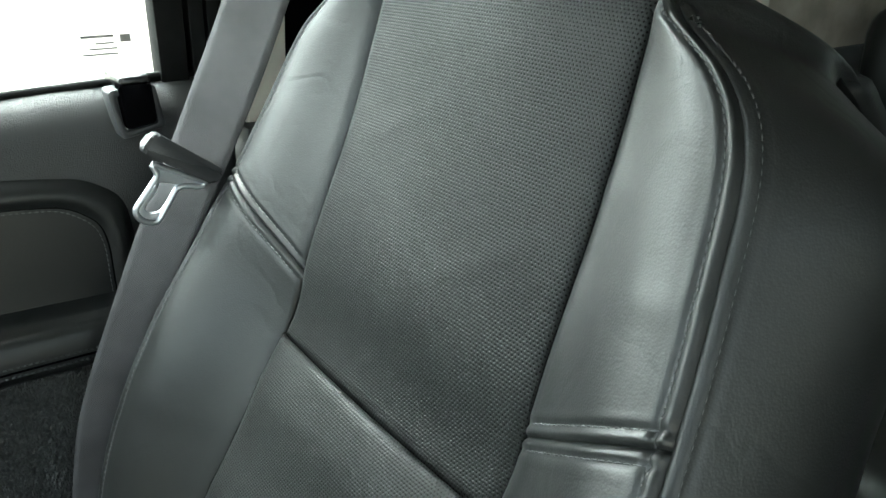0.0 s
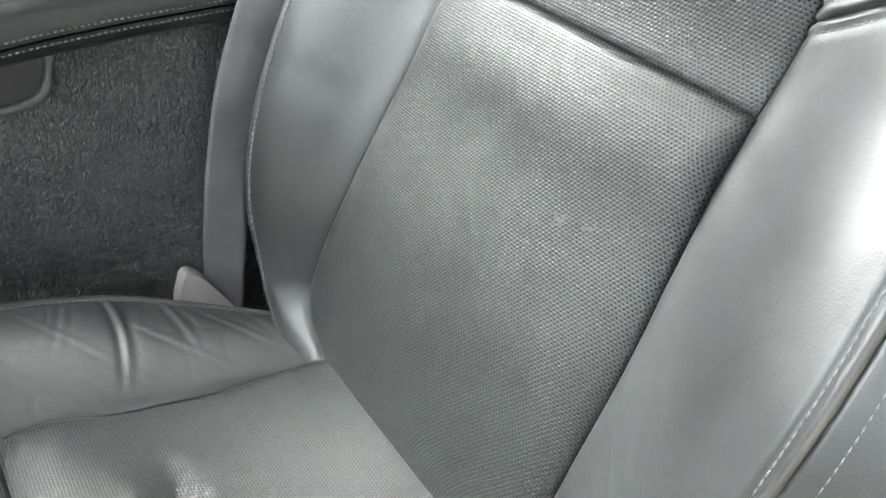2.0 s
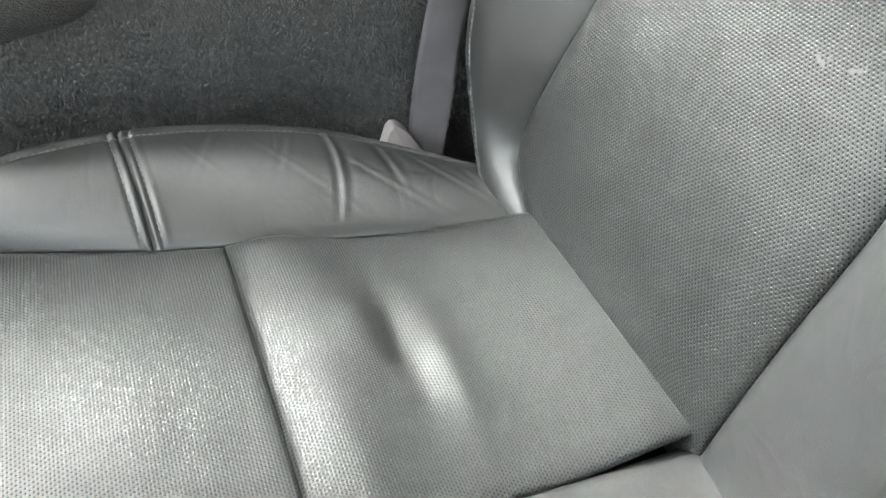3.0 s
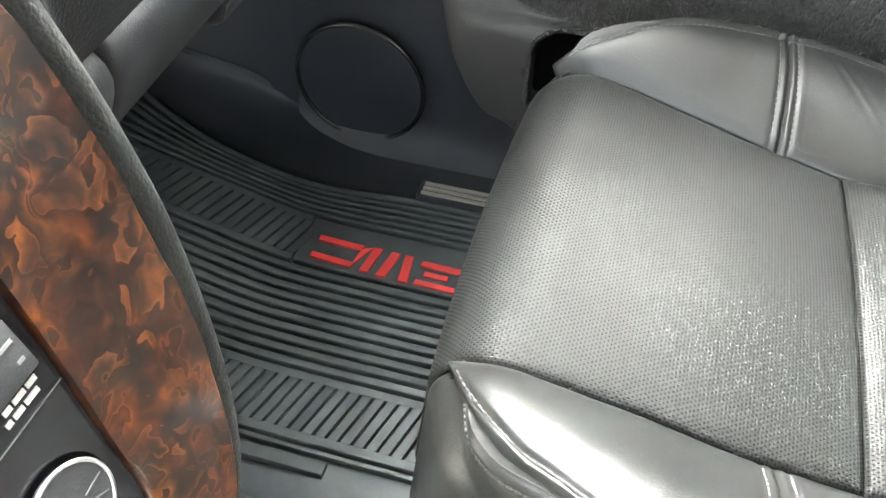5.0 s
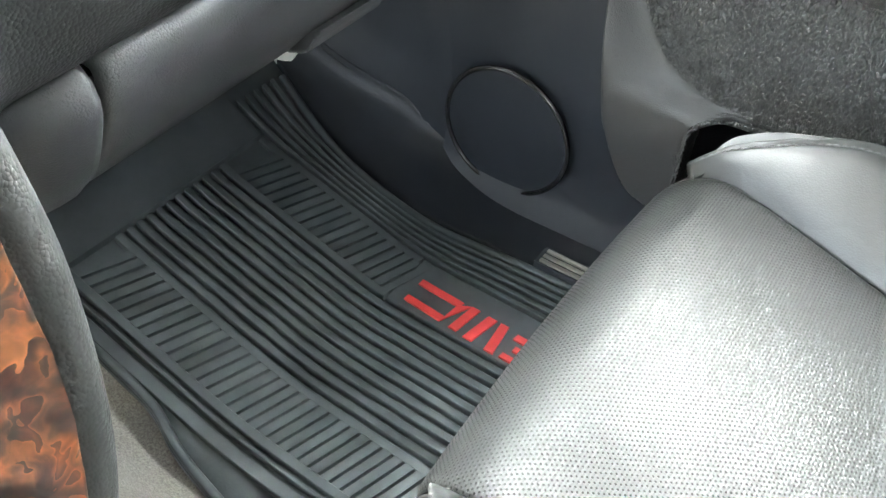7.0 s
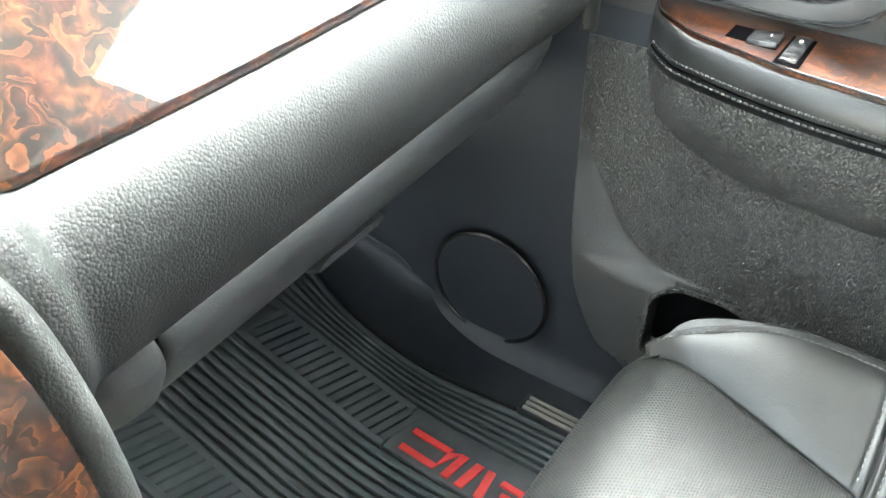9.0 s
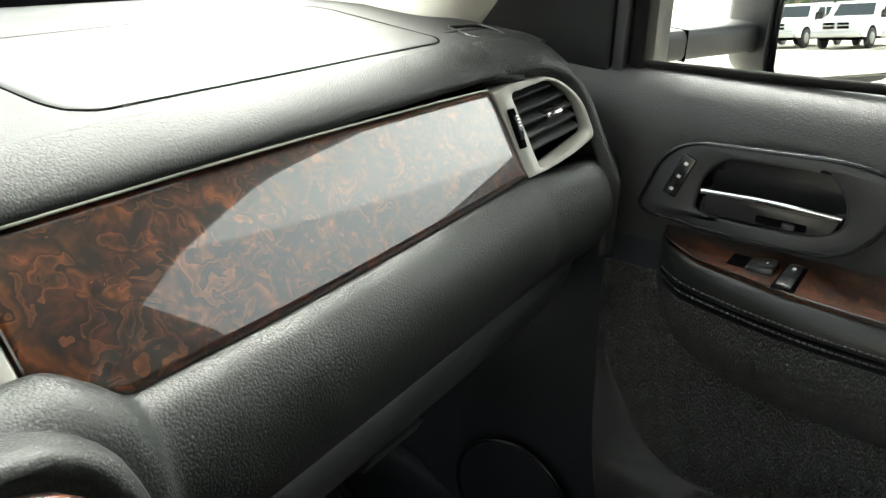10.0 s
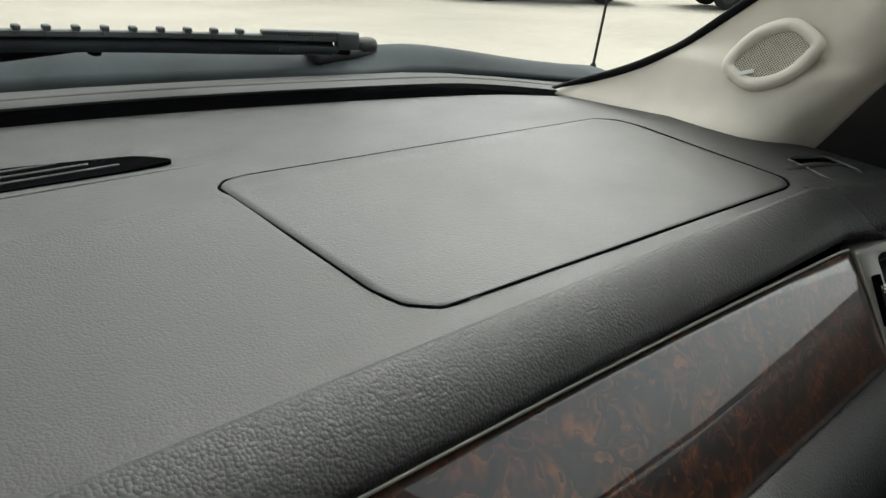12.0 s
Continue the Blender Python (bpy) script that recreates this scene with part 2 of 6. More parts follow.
SPINE = dusty_rubber("weathered_spine", (0.085, 0.095, 0.092), 0.7)
COWL = dusty_rubber("cowl_plastic", (0.036, 0.036, 0.0345), 0.65)
TYRE = dusty_rubber("tyre_rubber", (0.016, 0.016, 0.017), 0.75)
RIM = shader("alloy_rim", (0.5, 0.5, 0.5), 0.3, metal=0.9)
DARK_RIM = dusty_rubber("dusty_dark_rim", (0.05, 0.05, 0.052), 0.6)
TINTED = shader("tinted_window", (0.02, 0.025, 0.028), 0.05)
LAMP_CLEAR = shader("headlamp_lens", (0.6, 0.62, 0.64), 0.1)
GROUND = ground_mat("pale_gravel", (0.44, 0.41, 0.35))
LEAF = dusty_rubber("foliage", (0.07, 0.11, 0.035), 0.7)
BARK = dusty_rubber("bark", (0.12, 0.09, 0.06), 0.9)


# ---- building tools ----
BASE = {}


def mesh_of(name, verts, faces, mat, smooth=True, flat_from=None, uvs=None):
    me = bpy.data.meshes.new(name)
    me.from_pydata([tuple(map(float, v)) for v in verts], [], faces)
    for k, p in enumerate(me.polygons):
        p.use_smooth = smooth and (flat_from is None or k < flat_from)
    if uvs is not None:
        layer = me.uv_layers.new(name="metres")
        for loop in me.loops:
            layer.data[loop.index].uv = uvs[loop.vertex_index]
    me.materials.append(mat)
    me.update()
    return me


def thing(name, at, label, category, group="", kind=""):
    ob = new(name)
    ob.location = at
    ob.empty_display_size = 0.05
    BASE[ob.name] = Vector(at)
    return tagged(ob, label, category, group, kind)


def under(ob, parent, label=""):
    """Hang ob, drawn in the place's own metres, under a thing or a part."""
    if parent is not None:
        ob.parent = parent
        ob.matrix_parent_inverse = Matrix.Translation(-BASE.get(parent.name, Vector((0, 0, 0))))
    if label:
        ob["label"] = label
    return ob


def part(name, bm, mat, parent=None, label="", smooth=None):
    """Link a bmesh as one mesh object under a thing or a part. smooth: the angle up to which edges are smooth."""
    me = bpy.data.meshes.new(name)
    bmesh.ops.recalc_face_normals(bm, faces=bm.faces)
    if smooth is not None:
        for f in bm.faces:
            f.smooth = True
        for e in bm.edges:
            e.smooth = len(e.link_faces) == 2 and e.calc_face_angle(3.0) < radians(smooth)
    bm.to_mesh(me)
    bm.free()
    me.materials.append(mat)
    return under(new(name, me), parent, label)


def surf(name, f, nu, nv, mat, parent=None, thick=0.006, label="", size=(1, 1)):
    """A sheet with real thickness: f takes arrays u, v in 0..1 and gives x, y, z; thick goes against the normal of du x dv."""
    u, v = np.meshgrid(np.linspace(0, 1, nu + 1), np.linspace(0, 1, nv + 1), indexing="ij")
    p = np.stack(np.broadcast_arrays(*f(u, v)), -1).astype(float)
    n = np.cross(np.gradient(p, axis=0), np.gradient(p, axis=1))
    n /= np.linalg.norm(n, axis=-1, keepdims=True) + 1e-12
    turned, thick = thick < 0, abs(thick)
    n = -n if turned else n
    w, count = nv + 1, (nu + 1) * (nv + 1)
    a = (np.arange(nu)[:, None] * w + np.arange(nv)).ravel()
    faces = np.stack([a, a + w, a + w + 1, a + 1], 1).tolist()
    verts, uvs = p.reshape(-1, 3), np.stack([u * size[0], v * size[1]], -1).reshape(-1, 2)
    tops = len(faces)
    if thick:
        verts = np.concatenate([verts, (p - thick * n).reshape(-1, 3)])
        uvs = np.concatenate([uvs, uvs])
        faces += [[i + count for i in reversed(q)] for q in faces]
        rim = [i * w for i in range(nu + 1)] + [nu * w + j for j in range(1, nv + 1)] + [i * w + nv for i in range(nu - 1, -1, -1)] + [j for j in range(nv - 1, 0, -1)]
        faces += [[i, i + count, j + count, j] for i, j in zip(rim, rim[1:] + rim[:1])]
    if turned:
        faces = [q[::-1] for q in faces]
    me = mesh_of(name, verts, faces, mat, True, 2 * tops if thick else None, uvs)
    return under(new(name, me), parent, label)


def smoothed(points, n):
    """n points along a rounded line through the given ones, evenly spaced by length."""
    p = np.array(points, float)
    q = np.concatenate([[2 * p[0] - p[1]], p, [2 * p[-1] - p[-2]]])
    out = []
    for k in range(len(p) - 1):
        a, b, c, d = q[k : k + 4]
        t = np.linspace(0, 1, 16, endpoint=False)[:, None]
        out.append(0.5 * (2 * b + (c - a) * t + (2 * a - 5 * b + 4 * c - d) * t**2 + (3 * b - a - 3 * c + d) * t**3))
    line = np.concatenate(out + [p[-1:]])
    far = np.r_[0, np.cumsum(np.linalg.norm(np.diff(line, axis=0), axis=1))]
    return np.stack([np.interp(np.linspace(0, far[-1], n), far, line[:, k]) for k in range(p.shape[1])], 1)


def rbox(a, b, r=0.004, seg=2, turn=None):
    """A box from corner a to corner b with rounded edges."""
    bm = bmesh.new()
    bmesh.ops.create_cube(bm, size=1.0)
    a, b = Vector(a), Vector(b)
    for v in bm.verts:
        v.co = Vector((a[k] + (v.co[k] + 0.5) * (b[k] - a[k]) for k in range(3)))
    if r:
        bmesh.ops.bevel(bm, geom=bm.edges[:], offset=r, segments=seg, profile=0.5, affect="EDGES")
    if turn is not None:
        bmesh.ops.transform(bm, matrix=turn, verts=bm.verts)
    return bm


def prism(loop, depth, r=0.0, seg=2):
    """A flat outline, given as 3D points, thickened by the vector depth, with rounded rims."""
    bm = bmesh.new()
    depth = Vector(depth)
    low = [bm.verts.new(Vector(p)) for p in loop]
    high = [bm.verts.new(Vector(p) + depth) for p in loop]
    bottom, top = bm.faces.new(low), bm.faces.new(high)
    for i in range(len(loop)):
        j = (i + 1) % len(loop)
        bm.faces.new((low[i], low[j], high[j], high[i]))
    if r:
        edges = [e for f in (bottom, top) for e in f.edges]
        bmesh.ops.bevel(bm, geom=edges, offset=r, segments=seg, profile=0.5, affect="EDGES")
    return bm


def tube(path, r, sides=8, closed=False):
    """A round rod along a line of points."""
    bm = bmesh.new()
    p = [Vector(q) for q in path]
    rings, count = [], len(p)
    side = None
    for k in range(count):
        ahead = (p[(k + 1) % count] - p[k - 1]) if closed else (p[min(k + 1, count - 1)] - p[max(k - 1, 0)])
        ahead.normalize()
        if side is None:
            side = ahead.orthogonal().normalized()
        side = (side - ahead * side.dot(ahead)).normalized()
        up = ahead.cross(side)
        rad = r[k] if isinstance(r, (list, tuple)) else r
        rings.append([bm.verts.new(p[k] + (side * math.cos(a) + up * math.sin(a)) * rad) for a in (2 * math.pi * i / sides for i in range(sides))])
    for k in range(count if closed else count - 1):
        a, b = rings[k], rings[(k + 1) % count]
        for i in range(sides):
            bm.faces.new((a[i], a[(i + 1) % sides], b[(i + 1) % sides], b[i]))
    if not closed:
        bm.faces.new(rings[0][::-1])
        bm.faces.new(rings[-1])
    return bm


def rounded(corners, r, n=6):
    """The outline of a polygon, in 2D, with rounded corners; r is one radius or one for each corner."""
    c = [Vector(p) for p in corners]
    out = []
    for k, p in enumerate(c):
        rad = r[k] if isinstance(r, (list, tuple)) else r
        a, b = (c[k - 1] - p), (c[(k + 1) % len(c)] - p)
        cut = min(rad, a.length * 0.48, b.length * 0.48)
        a, b = p + a.normalized() * cut, p + b.normalized() * cut
        for i in range(n + 1):
            t = i / n
            out.append(a * (1 - t) ** 2 + p * 2 * t * (1 - t) + b * t**2)
    return out


def framed(outer, inner, place, depth, lip=0.0):
    """A plate with a hole: two 2D outlines of equal length, laid into the place by place(u, v), thickened by depth."""
    bm = bmesh.new()
    depth = Vector(depth)
    n = len(outer)
    rings = [[bm.verts.new(Vector(place(*q)) + d) for q in loop] for loop, d in ((outer, depth), (outer, Vector()), (inner, Vector()), (inner, depth))]
    for a, b in zip(rings, rings[1:] + rings[:1]):
        for i in range(n):
            bm.faces.new((a[i], a[(i + 1) % n], b[(i + 1) % n], b[i]))
    if lip:
        edges = [e for e in bm.edges if (e.verts[0] in rings[1] and e.verts[1] in rings[1]) or (e.verts[0] in rings[2] and e.verts[1] in rings[2])]
        bmesh.ops.bevel(bm, geom=edges, offset=lip, segments=2, profile=0.5, affect="EDGES")
    return bm


def stitches(path, normals, pitch=0.0058, length=0.0045, r=0.0011):
    """A row of short threads along a line, lying on the surface."""
    p, nn = np.array(path, float), np.array(normals, float)
    far = np.r_[0, np.cumsum(np.linalg.norm(np.diff(p, axis=0), axis=1))]
    verts, faces = [], []
    for d in np.arange(pitch / 2, far[-1], pitch):
        a, b = (np.array([np.interp(d + s * length / 2, far, p[:, k]) for k in range(3)]) for s in (-1, 1))
        up = np.array([np.interp(d, far, nn[:, k]) for k in range(3)])
        up /= np.linalg.norm(up) + 1e-9
        along = b - a
        side = np.cross(up, along)
        side /= np.linalg.norm(side) + 1e-9
        k = len(verts)
        mid = (a + b) / 2
        for q, w in ((a, 0.5), (mid, 1.0), (b, 0.5)):
            verts += [q + side * r * w - up * r, q + up * r * w * 1.3, q - side * r * w - up * r]
        for i in (0, 3):
            faces += [[k + i, k + i + 3, k + i + 4, k + i + 1], [k + i + 1, k + i + 4, k + i + 5, k + i + 2]]
        faces += [[k, k + 1, k + 2], [k + 6, k + 8, k + 7]]
    return verts, faces


def seam(name, rows, mat, parent, label=""):
    """Several rows of stitching as one part: rows of (path, normals)."""
    verts, faces = [], []
    for path, normals in rows:
        v, f = stitches(path, normals)
        faces += [[i + len(verts) for i in q] for q in f]
        verts += v
    ob = under(new(name, mesh_of(name, verts, faces, mat, True)), parent, label)
    return ob


def ease(x, a, b):
    t = np.clip((x - a) / (b - a), 0, 1)
    return t * t * (3 - 2 * t)


def lump(x, at, width):
    return np.exp(-(((x - at) / width) ** 2))


# ---- passenger seat ----
SEAT_X = 0.485


def table(pairs):
    """A smooth curve through (place, value) pairs."""
    a = np.array(pairs, float)
    line = smoothed(a, 200)
    order = np.argsort(line[:, 0])
    return lambda q: np.interp(q, line[order, 0], line[order, 1])


def edge(d, reach=0.010, depth=0.0035):
    """How far a sewn panel sinks near its seam."""
    return -depth * np.clip(1 - d / reach, 0, 1) ** 2


CUSHION_ROLL = 0.06


def welt(d):
    """A top-stitched seam: a groove, a puffed fold beside it and a shallow dip under the thread."""
    return -0.005 * np.clip(1 - d / 0.003, 0, 1) ** 1.5 + 0.0017 * lump(d, 0.0042, 0.0024) - 0.0018 * lump(d, 0.0088, 0.0018) + 0.0008 * lump(d, 0.0135, 0.003) - 0.0015 * np.clip(1 - d / 0.02, 0, 1)


def row_on(f, u, v, face, lift=0.0002):
    """A line on the sheet f and its normals, turned to the side of face."""
    at = lambda a, b: np.stack(np.broadcast_arrays(*f(a, b)), -1)  # noqa: E731
    p, e = at(u, v), 1e-3
    n = np.cross(at(np.minimum(u + e, 1), v) - at(np.maximum(u - e, 0), v), at(u, np.minimum(v + e, 1)) - at(u, np.maximum(v - e, 0)))
    n /= np.linalg.norm(n, axis=1, keepdims=True) + 1e-12
    n *= np.sign(n @ np.array(face, float))[:, None]
    return p + n * lift, n


def cushion_at(x, q, h):
    """Cushion surface: x across, q metres from the cross seam towards the front, h metres above the pad."""
    q = np.asarray(q, float)
    a = np.clip((q - 0.22) / CUSHION_ROLL, 0, 1.6)
    over = np.maximum(q - 0.22 - 1.6 * CUSHION_ROLL, 0)
    s = np.minimum(q, 0.22) + CUSHION_ROLL * np.sin(a) + over * np.cos(1.6) + h * np.sin(a)
    b = -CUSHION_ROLL * (1 - np.cos(a)) - over * np.sin(1.6) + h * np.cos(a)
    return SEAT_X + x + 0.024 * ease(q, 0.06, 0.25), 0.195 + s * 0.9897 - b * 0.1435, 0.193 + s * 0.1435 + b * 0.9897


CUSHION_IN = {
    1: table([(-0.33, 0.100), (-0.275, 0.115), (-0.2, 0.128), (-0.13, 0.138), (-0.05, 0.147), (0.0, 0.153), (0.08, 0.166), (0.12, 0.171), (0.2, 0.176), (0.252, 0.178), (0.3, 0.176), (0.45, 0.165)]),
    -1: table([(-0.33, 0.152), (-0.1, 0.153), (0.0, 0.154), (0.06, 0.155), (0.13, 0.158), (0.19, 0.166), (0.24, 0.169), (0.28, 0.167), (0.34, 0.166), (0.45, 0.16)]),
}
CUSHION_OUT = {
    1: table([(-0.33, 0.170), (-0.26, 0.213), (-0.21, 0.237), (-0.155, 0.258), (-0.1, 0.270), (0.0, 0.275), (0.08, 0.270), (0.15, 0.252), (0.2, 0.229), (0.23, 0.210), (0.25, 0.200), (0.27, 0.190), (0.29, 0.183), (0.31, 0.180), (0.45, 0.172)]),
    -1: table([(-0.33, 0.250), (-0.2, 0.262), (-0.1, 0.270), (0.08, 0.274), (0.15, 0.268), (0.197, 0.252), (0.215, 0.243), (0.232, 0.226), (0.25, 0.204), (0.262, 0.187), (0.275, 0.1735), (0.30, 0.1695), (0.34, 0.168), (0.45, 0.162)]),
}
cushion_rise = table([(-0.33, 0.002), (-0.27, 0.008), (-0.2, 0.018), (-0.08, 0.040), (0.05, 0.052), (0.14, 0.050), (0.18, 0.043), (0.21, 0.031), (0.235, 0.018), (0.26, 0.007), (0.285, 0.002), (0.31, 0.001), (0.45, 0.001)])

back_lean = table([(-0.42, -0.04), (-0.33, -0.02), (-0.25, -0.006), (-0.16, 0.0), (0.0, 0.0), (0.08, 0.013), (0.2, 0.028), (0.3, 0.048), (0.4, 0.07)])
back_in = table([(-0.40, 0.085), (-0.375, 0.110), (-0.36, 0.132), (-0.345, 0.157), (-0.325, 0.169), (-0.30, 0.170), (-0.26, 0.166), (-0.2, 0.160), (-0.12, 0.155), (-0.06, 0.151), (0.0, 0.150), (0.1, 0.148), (0.2, 0.146), (0.3, 0.144), (0.45, 0.14)])
back_out = table([(-0.40, 0.165), (-0.36, 0.205), (-0.3, 0.237), (-0.25, 0.252), (-0.18, 0.262), (-0.1, 0.267), (0.0, 0.269), (0.1, 0.267), (0.2, 0.252), (0.25, 0.236), (0.28, 0.217), (0.305, 0.19), (0.325, 0.16), (0.34, 0.146), (0.45, 0.142)])
back_rise = table([(-0.40, 0.012), (-0.34, 0.026), (-0.25, 0.05), (-0.1, 0.065), (0.0, 0.060), (0.1, 0.036), (0.2, 0.026), (0.27, 0.020), (0.31, 0.010), (0.335, 0.001), (0.45, 0.0)])
# the console side keeps its width to the bottom
BACK_IN = {1: back_in, -1: table([(-0.40, 0.165), (-0.34, 0.165), (-0.19, 0.166), (-0.11, 0.159), (-0.02, 0.152), (0.05, 0.156), (0.12, 0.152), (0.19, 0.150), (0.3, 0.147), (0.45, 0.14)])}
BACK_OUT = {1: back_out, -1: table([(-0.40, 0.280), (-0.3, 0.290), (-0.2, 0.294), (-0.1, 0.295), (-0.02, 0.289), (0.05, 0.281), (0.12, 0.268), (0.19, 0.255), (0.25, 0.242), (0.284, 0.219), (0.31, 0.178), (0.325, 0.158), (0.34, 0.148), (0.45, 0.142)])}
BACK_ROLL = 0.045


def back_at(x, q, h):
    """Backrest surface: q metres up from the cross seam, h metres in front of the pad; it rolls over at the top."""
    q = np.asarray(q, float)
    a = np.clip((q - 0.315) / BACK_ROLL, 0, 1.75)
    over = np.maximum(q - 0.315 - 1.75 * BACK_ROLL, 0)
    s = np.minimum(q, 0.315) + BACK_ROLL * np.sin(a) + over * np.cos(1.75) + h * np.sin(a)
    o = back_lean(np.minimum(q, 0.315)) - BACK_ROLL * (1 - np.cos(a)) - over * np.sin(1.75) + h * np.cos(a)
    return SEAT_X + x, -0.238 - 0.5 * s + 0.866 * o, 0.5 + 0.866 * s + 0.5 * o


def creases(x, q, seed, strength):
    """Soft folds that sitting has pressed into the hide."""
    rng = np.random.default_rng(seed)
    out = 0.0
    for _ in range(9):
        cx, cq, turn = rng.uniform(-0.16, 0.16), rng.uniform(-0.25, 0.25), rng.uniform(-0.6, 0.6)
        d = (q - cq) * np.cos(turn) + (x - cx) * np.sin(turn)
        along = (x - cx) * np.cos(turn) - (q - cq) * np.sin(turn)
        out = out + strength * rng.uniform(-1, 1) * np.exp(-((d / 0.009) ** 2) - (along / 0.05) ** 2)
    return out


def pleats(x, q):
    """The sharper folds across the door-side cushion bolster: thin raised creases beside shallow dips."""
    out = 0.0
    dx = x - 0.2
    for at, slope, bow, height, near, reach in ((-0.1185, -0.144, 2.75, 1.0, 0.22, 0.055), (-0.175, 0.15, 1.5, 0.8, 0.225, 0.035), (-0.215, 0.75, 0.0, 0.45, 0.18, 0.05), (-0.15, 0.95, 0.0, 0.4, 0.18, 0.05),
                                                (-0.245, 0.4, 1.0, 0.5, 0.19, 0.03), (-0.09, 0.9, 0.0, 0.3, 0.2, 0.05), (-0.06, -0.5, 2.0, 0.35, 0.235, 0.03), (-0.02, 0.8, 0.0, 0.3, 0.22, 0.04), (0.02, -0.6, 1.0, 0.25, 0.24, 0.03)):
        d = q - at - slope * dx - bow * dx**2
        out = out + height * lump(x, near, reach) * (0.0011 * lump(d, 0.0, 0.0024) - 0.0013 * lump(d, 0.006, 0.0035) - 0.0006 * lump(d, -0.007, 0.004))
    return out


def seat_insert(name, at, half, q0, q1, extra, parent, mat, nu=56, nv=72):
    """A sewn centre panel between the two bolsters."""
    def f(u, v):
        q = q0 + (q1 - q0) * v
        wr, wl = (half[1](q), half[-1](q)) if isinstance(half, dict) else (half(q), half(q))
        x = u * wr - (1 - u) * wl
        w = np.where(x > 0, wr, wl)
        d = np.minimum(w - np.abs(x), np.minimum(q - q0, q1 - q))
        return at(x, q, 0.006 * (1 - (x / w) ** 2) + edge(d) + extra(x, q))
    return surf(name, f, nu, nv, mat, parent, -0.012 if at is back_at else 0.012, size=(0.31, q1 - q0))


def seat_bolster(name, at, inner, outer, rise, low, high, side, extra, parent, seam_end, nv=64, tuck=0.0):
    """A padded bolster from the insert's seam out to the ridge; low and high give its ends at the share t across."""
    def f(u, v):
        t = u if side > 0 else 1 - u
        t = 1 - (1 - t) ** 1.8
        v = 1 - (1 - v) ** 1.6 if seam_end else v**1.6
        q = low(t) + (high(t) - low(t)) * v
        a, b = inner(q) - 0.003, outer(q)
        x = a + (b - a) * t
        length = high(t) - low(t)
        swell = 0.75 * t + 0.25 * (1 - (1 - t) ** 2.2)
        if at is back_at:
            swell = t * t * (3 - 2 * t)
        h = rise(q) * swell + 0.006 * np.sin(np.pi * t) + edge((b - a) * t, 0.012, 0.006)
        h = h - tuck * ease(t, 0.5, 1.0) ** 1.5
        plain = 1 - ease(q, 0.245, 0.272) if at is cushion_at else 0.75
        h = h + welt((b - a) * (1 - t)) * plain + 0.6 * welt((1 - v if seam_end else v) * length)
        return at(side * x, q, h + extra(side * x, q))
    surf(name, f, 46, nv, LEATHER, parent, -0.012 if at is back_at else 0.012)
    face = (0, 0.85, 0.5) if at is back_at else (0, 0.2, 1)
    v = np.linspace(0.01, 0.99, 150)
    real_v = 1 - (1 - v) ** 1.6 if seam_end else v**1.6
    q = low(1.0) + (high(1.0) - low(1.0)) * real_v
    if at is cushion_at:
        v = v[q < 0.262]
        q = q[q < 0.262]
    t = 1 - np.clip(0.0085 / np.maximum(outer(q) - inner(q), 0.02), 0, 0.5)
    u = 1 - (1 - t) ** (1 / 1.8)
    rows = [row_on(f, u if side > 0 else 1 - u, v, face)]
    t = np.linspace(0.08, 0.95, 50)
    u = 1 - (1 - t) ** (1 / 1.8)
    share = (0.0085 / (high(t) - low(t))) ** (1 / 1.6)
    rows.append(row_on(f, u if side > 0 else 1 - u, 1 - share if seam_end else share, face))
    return rows


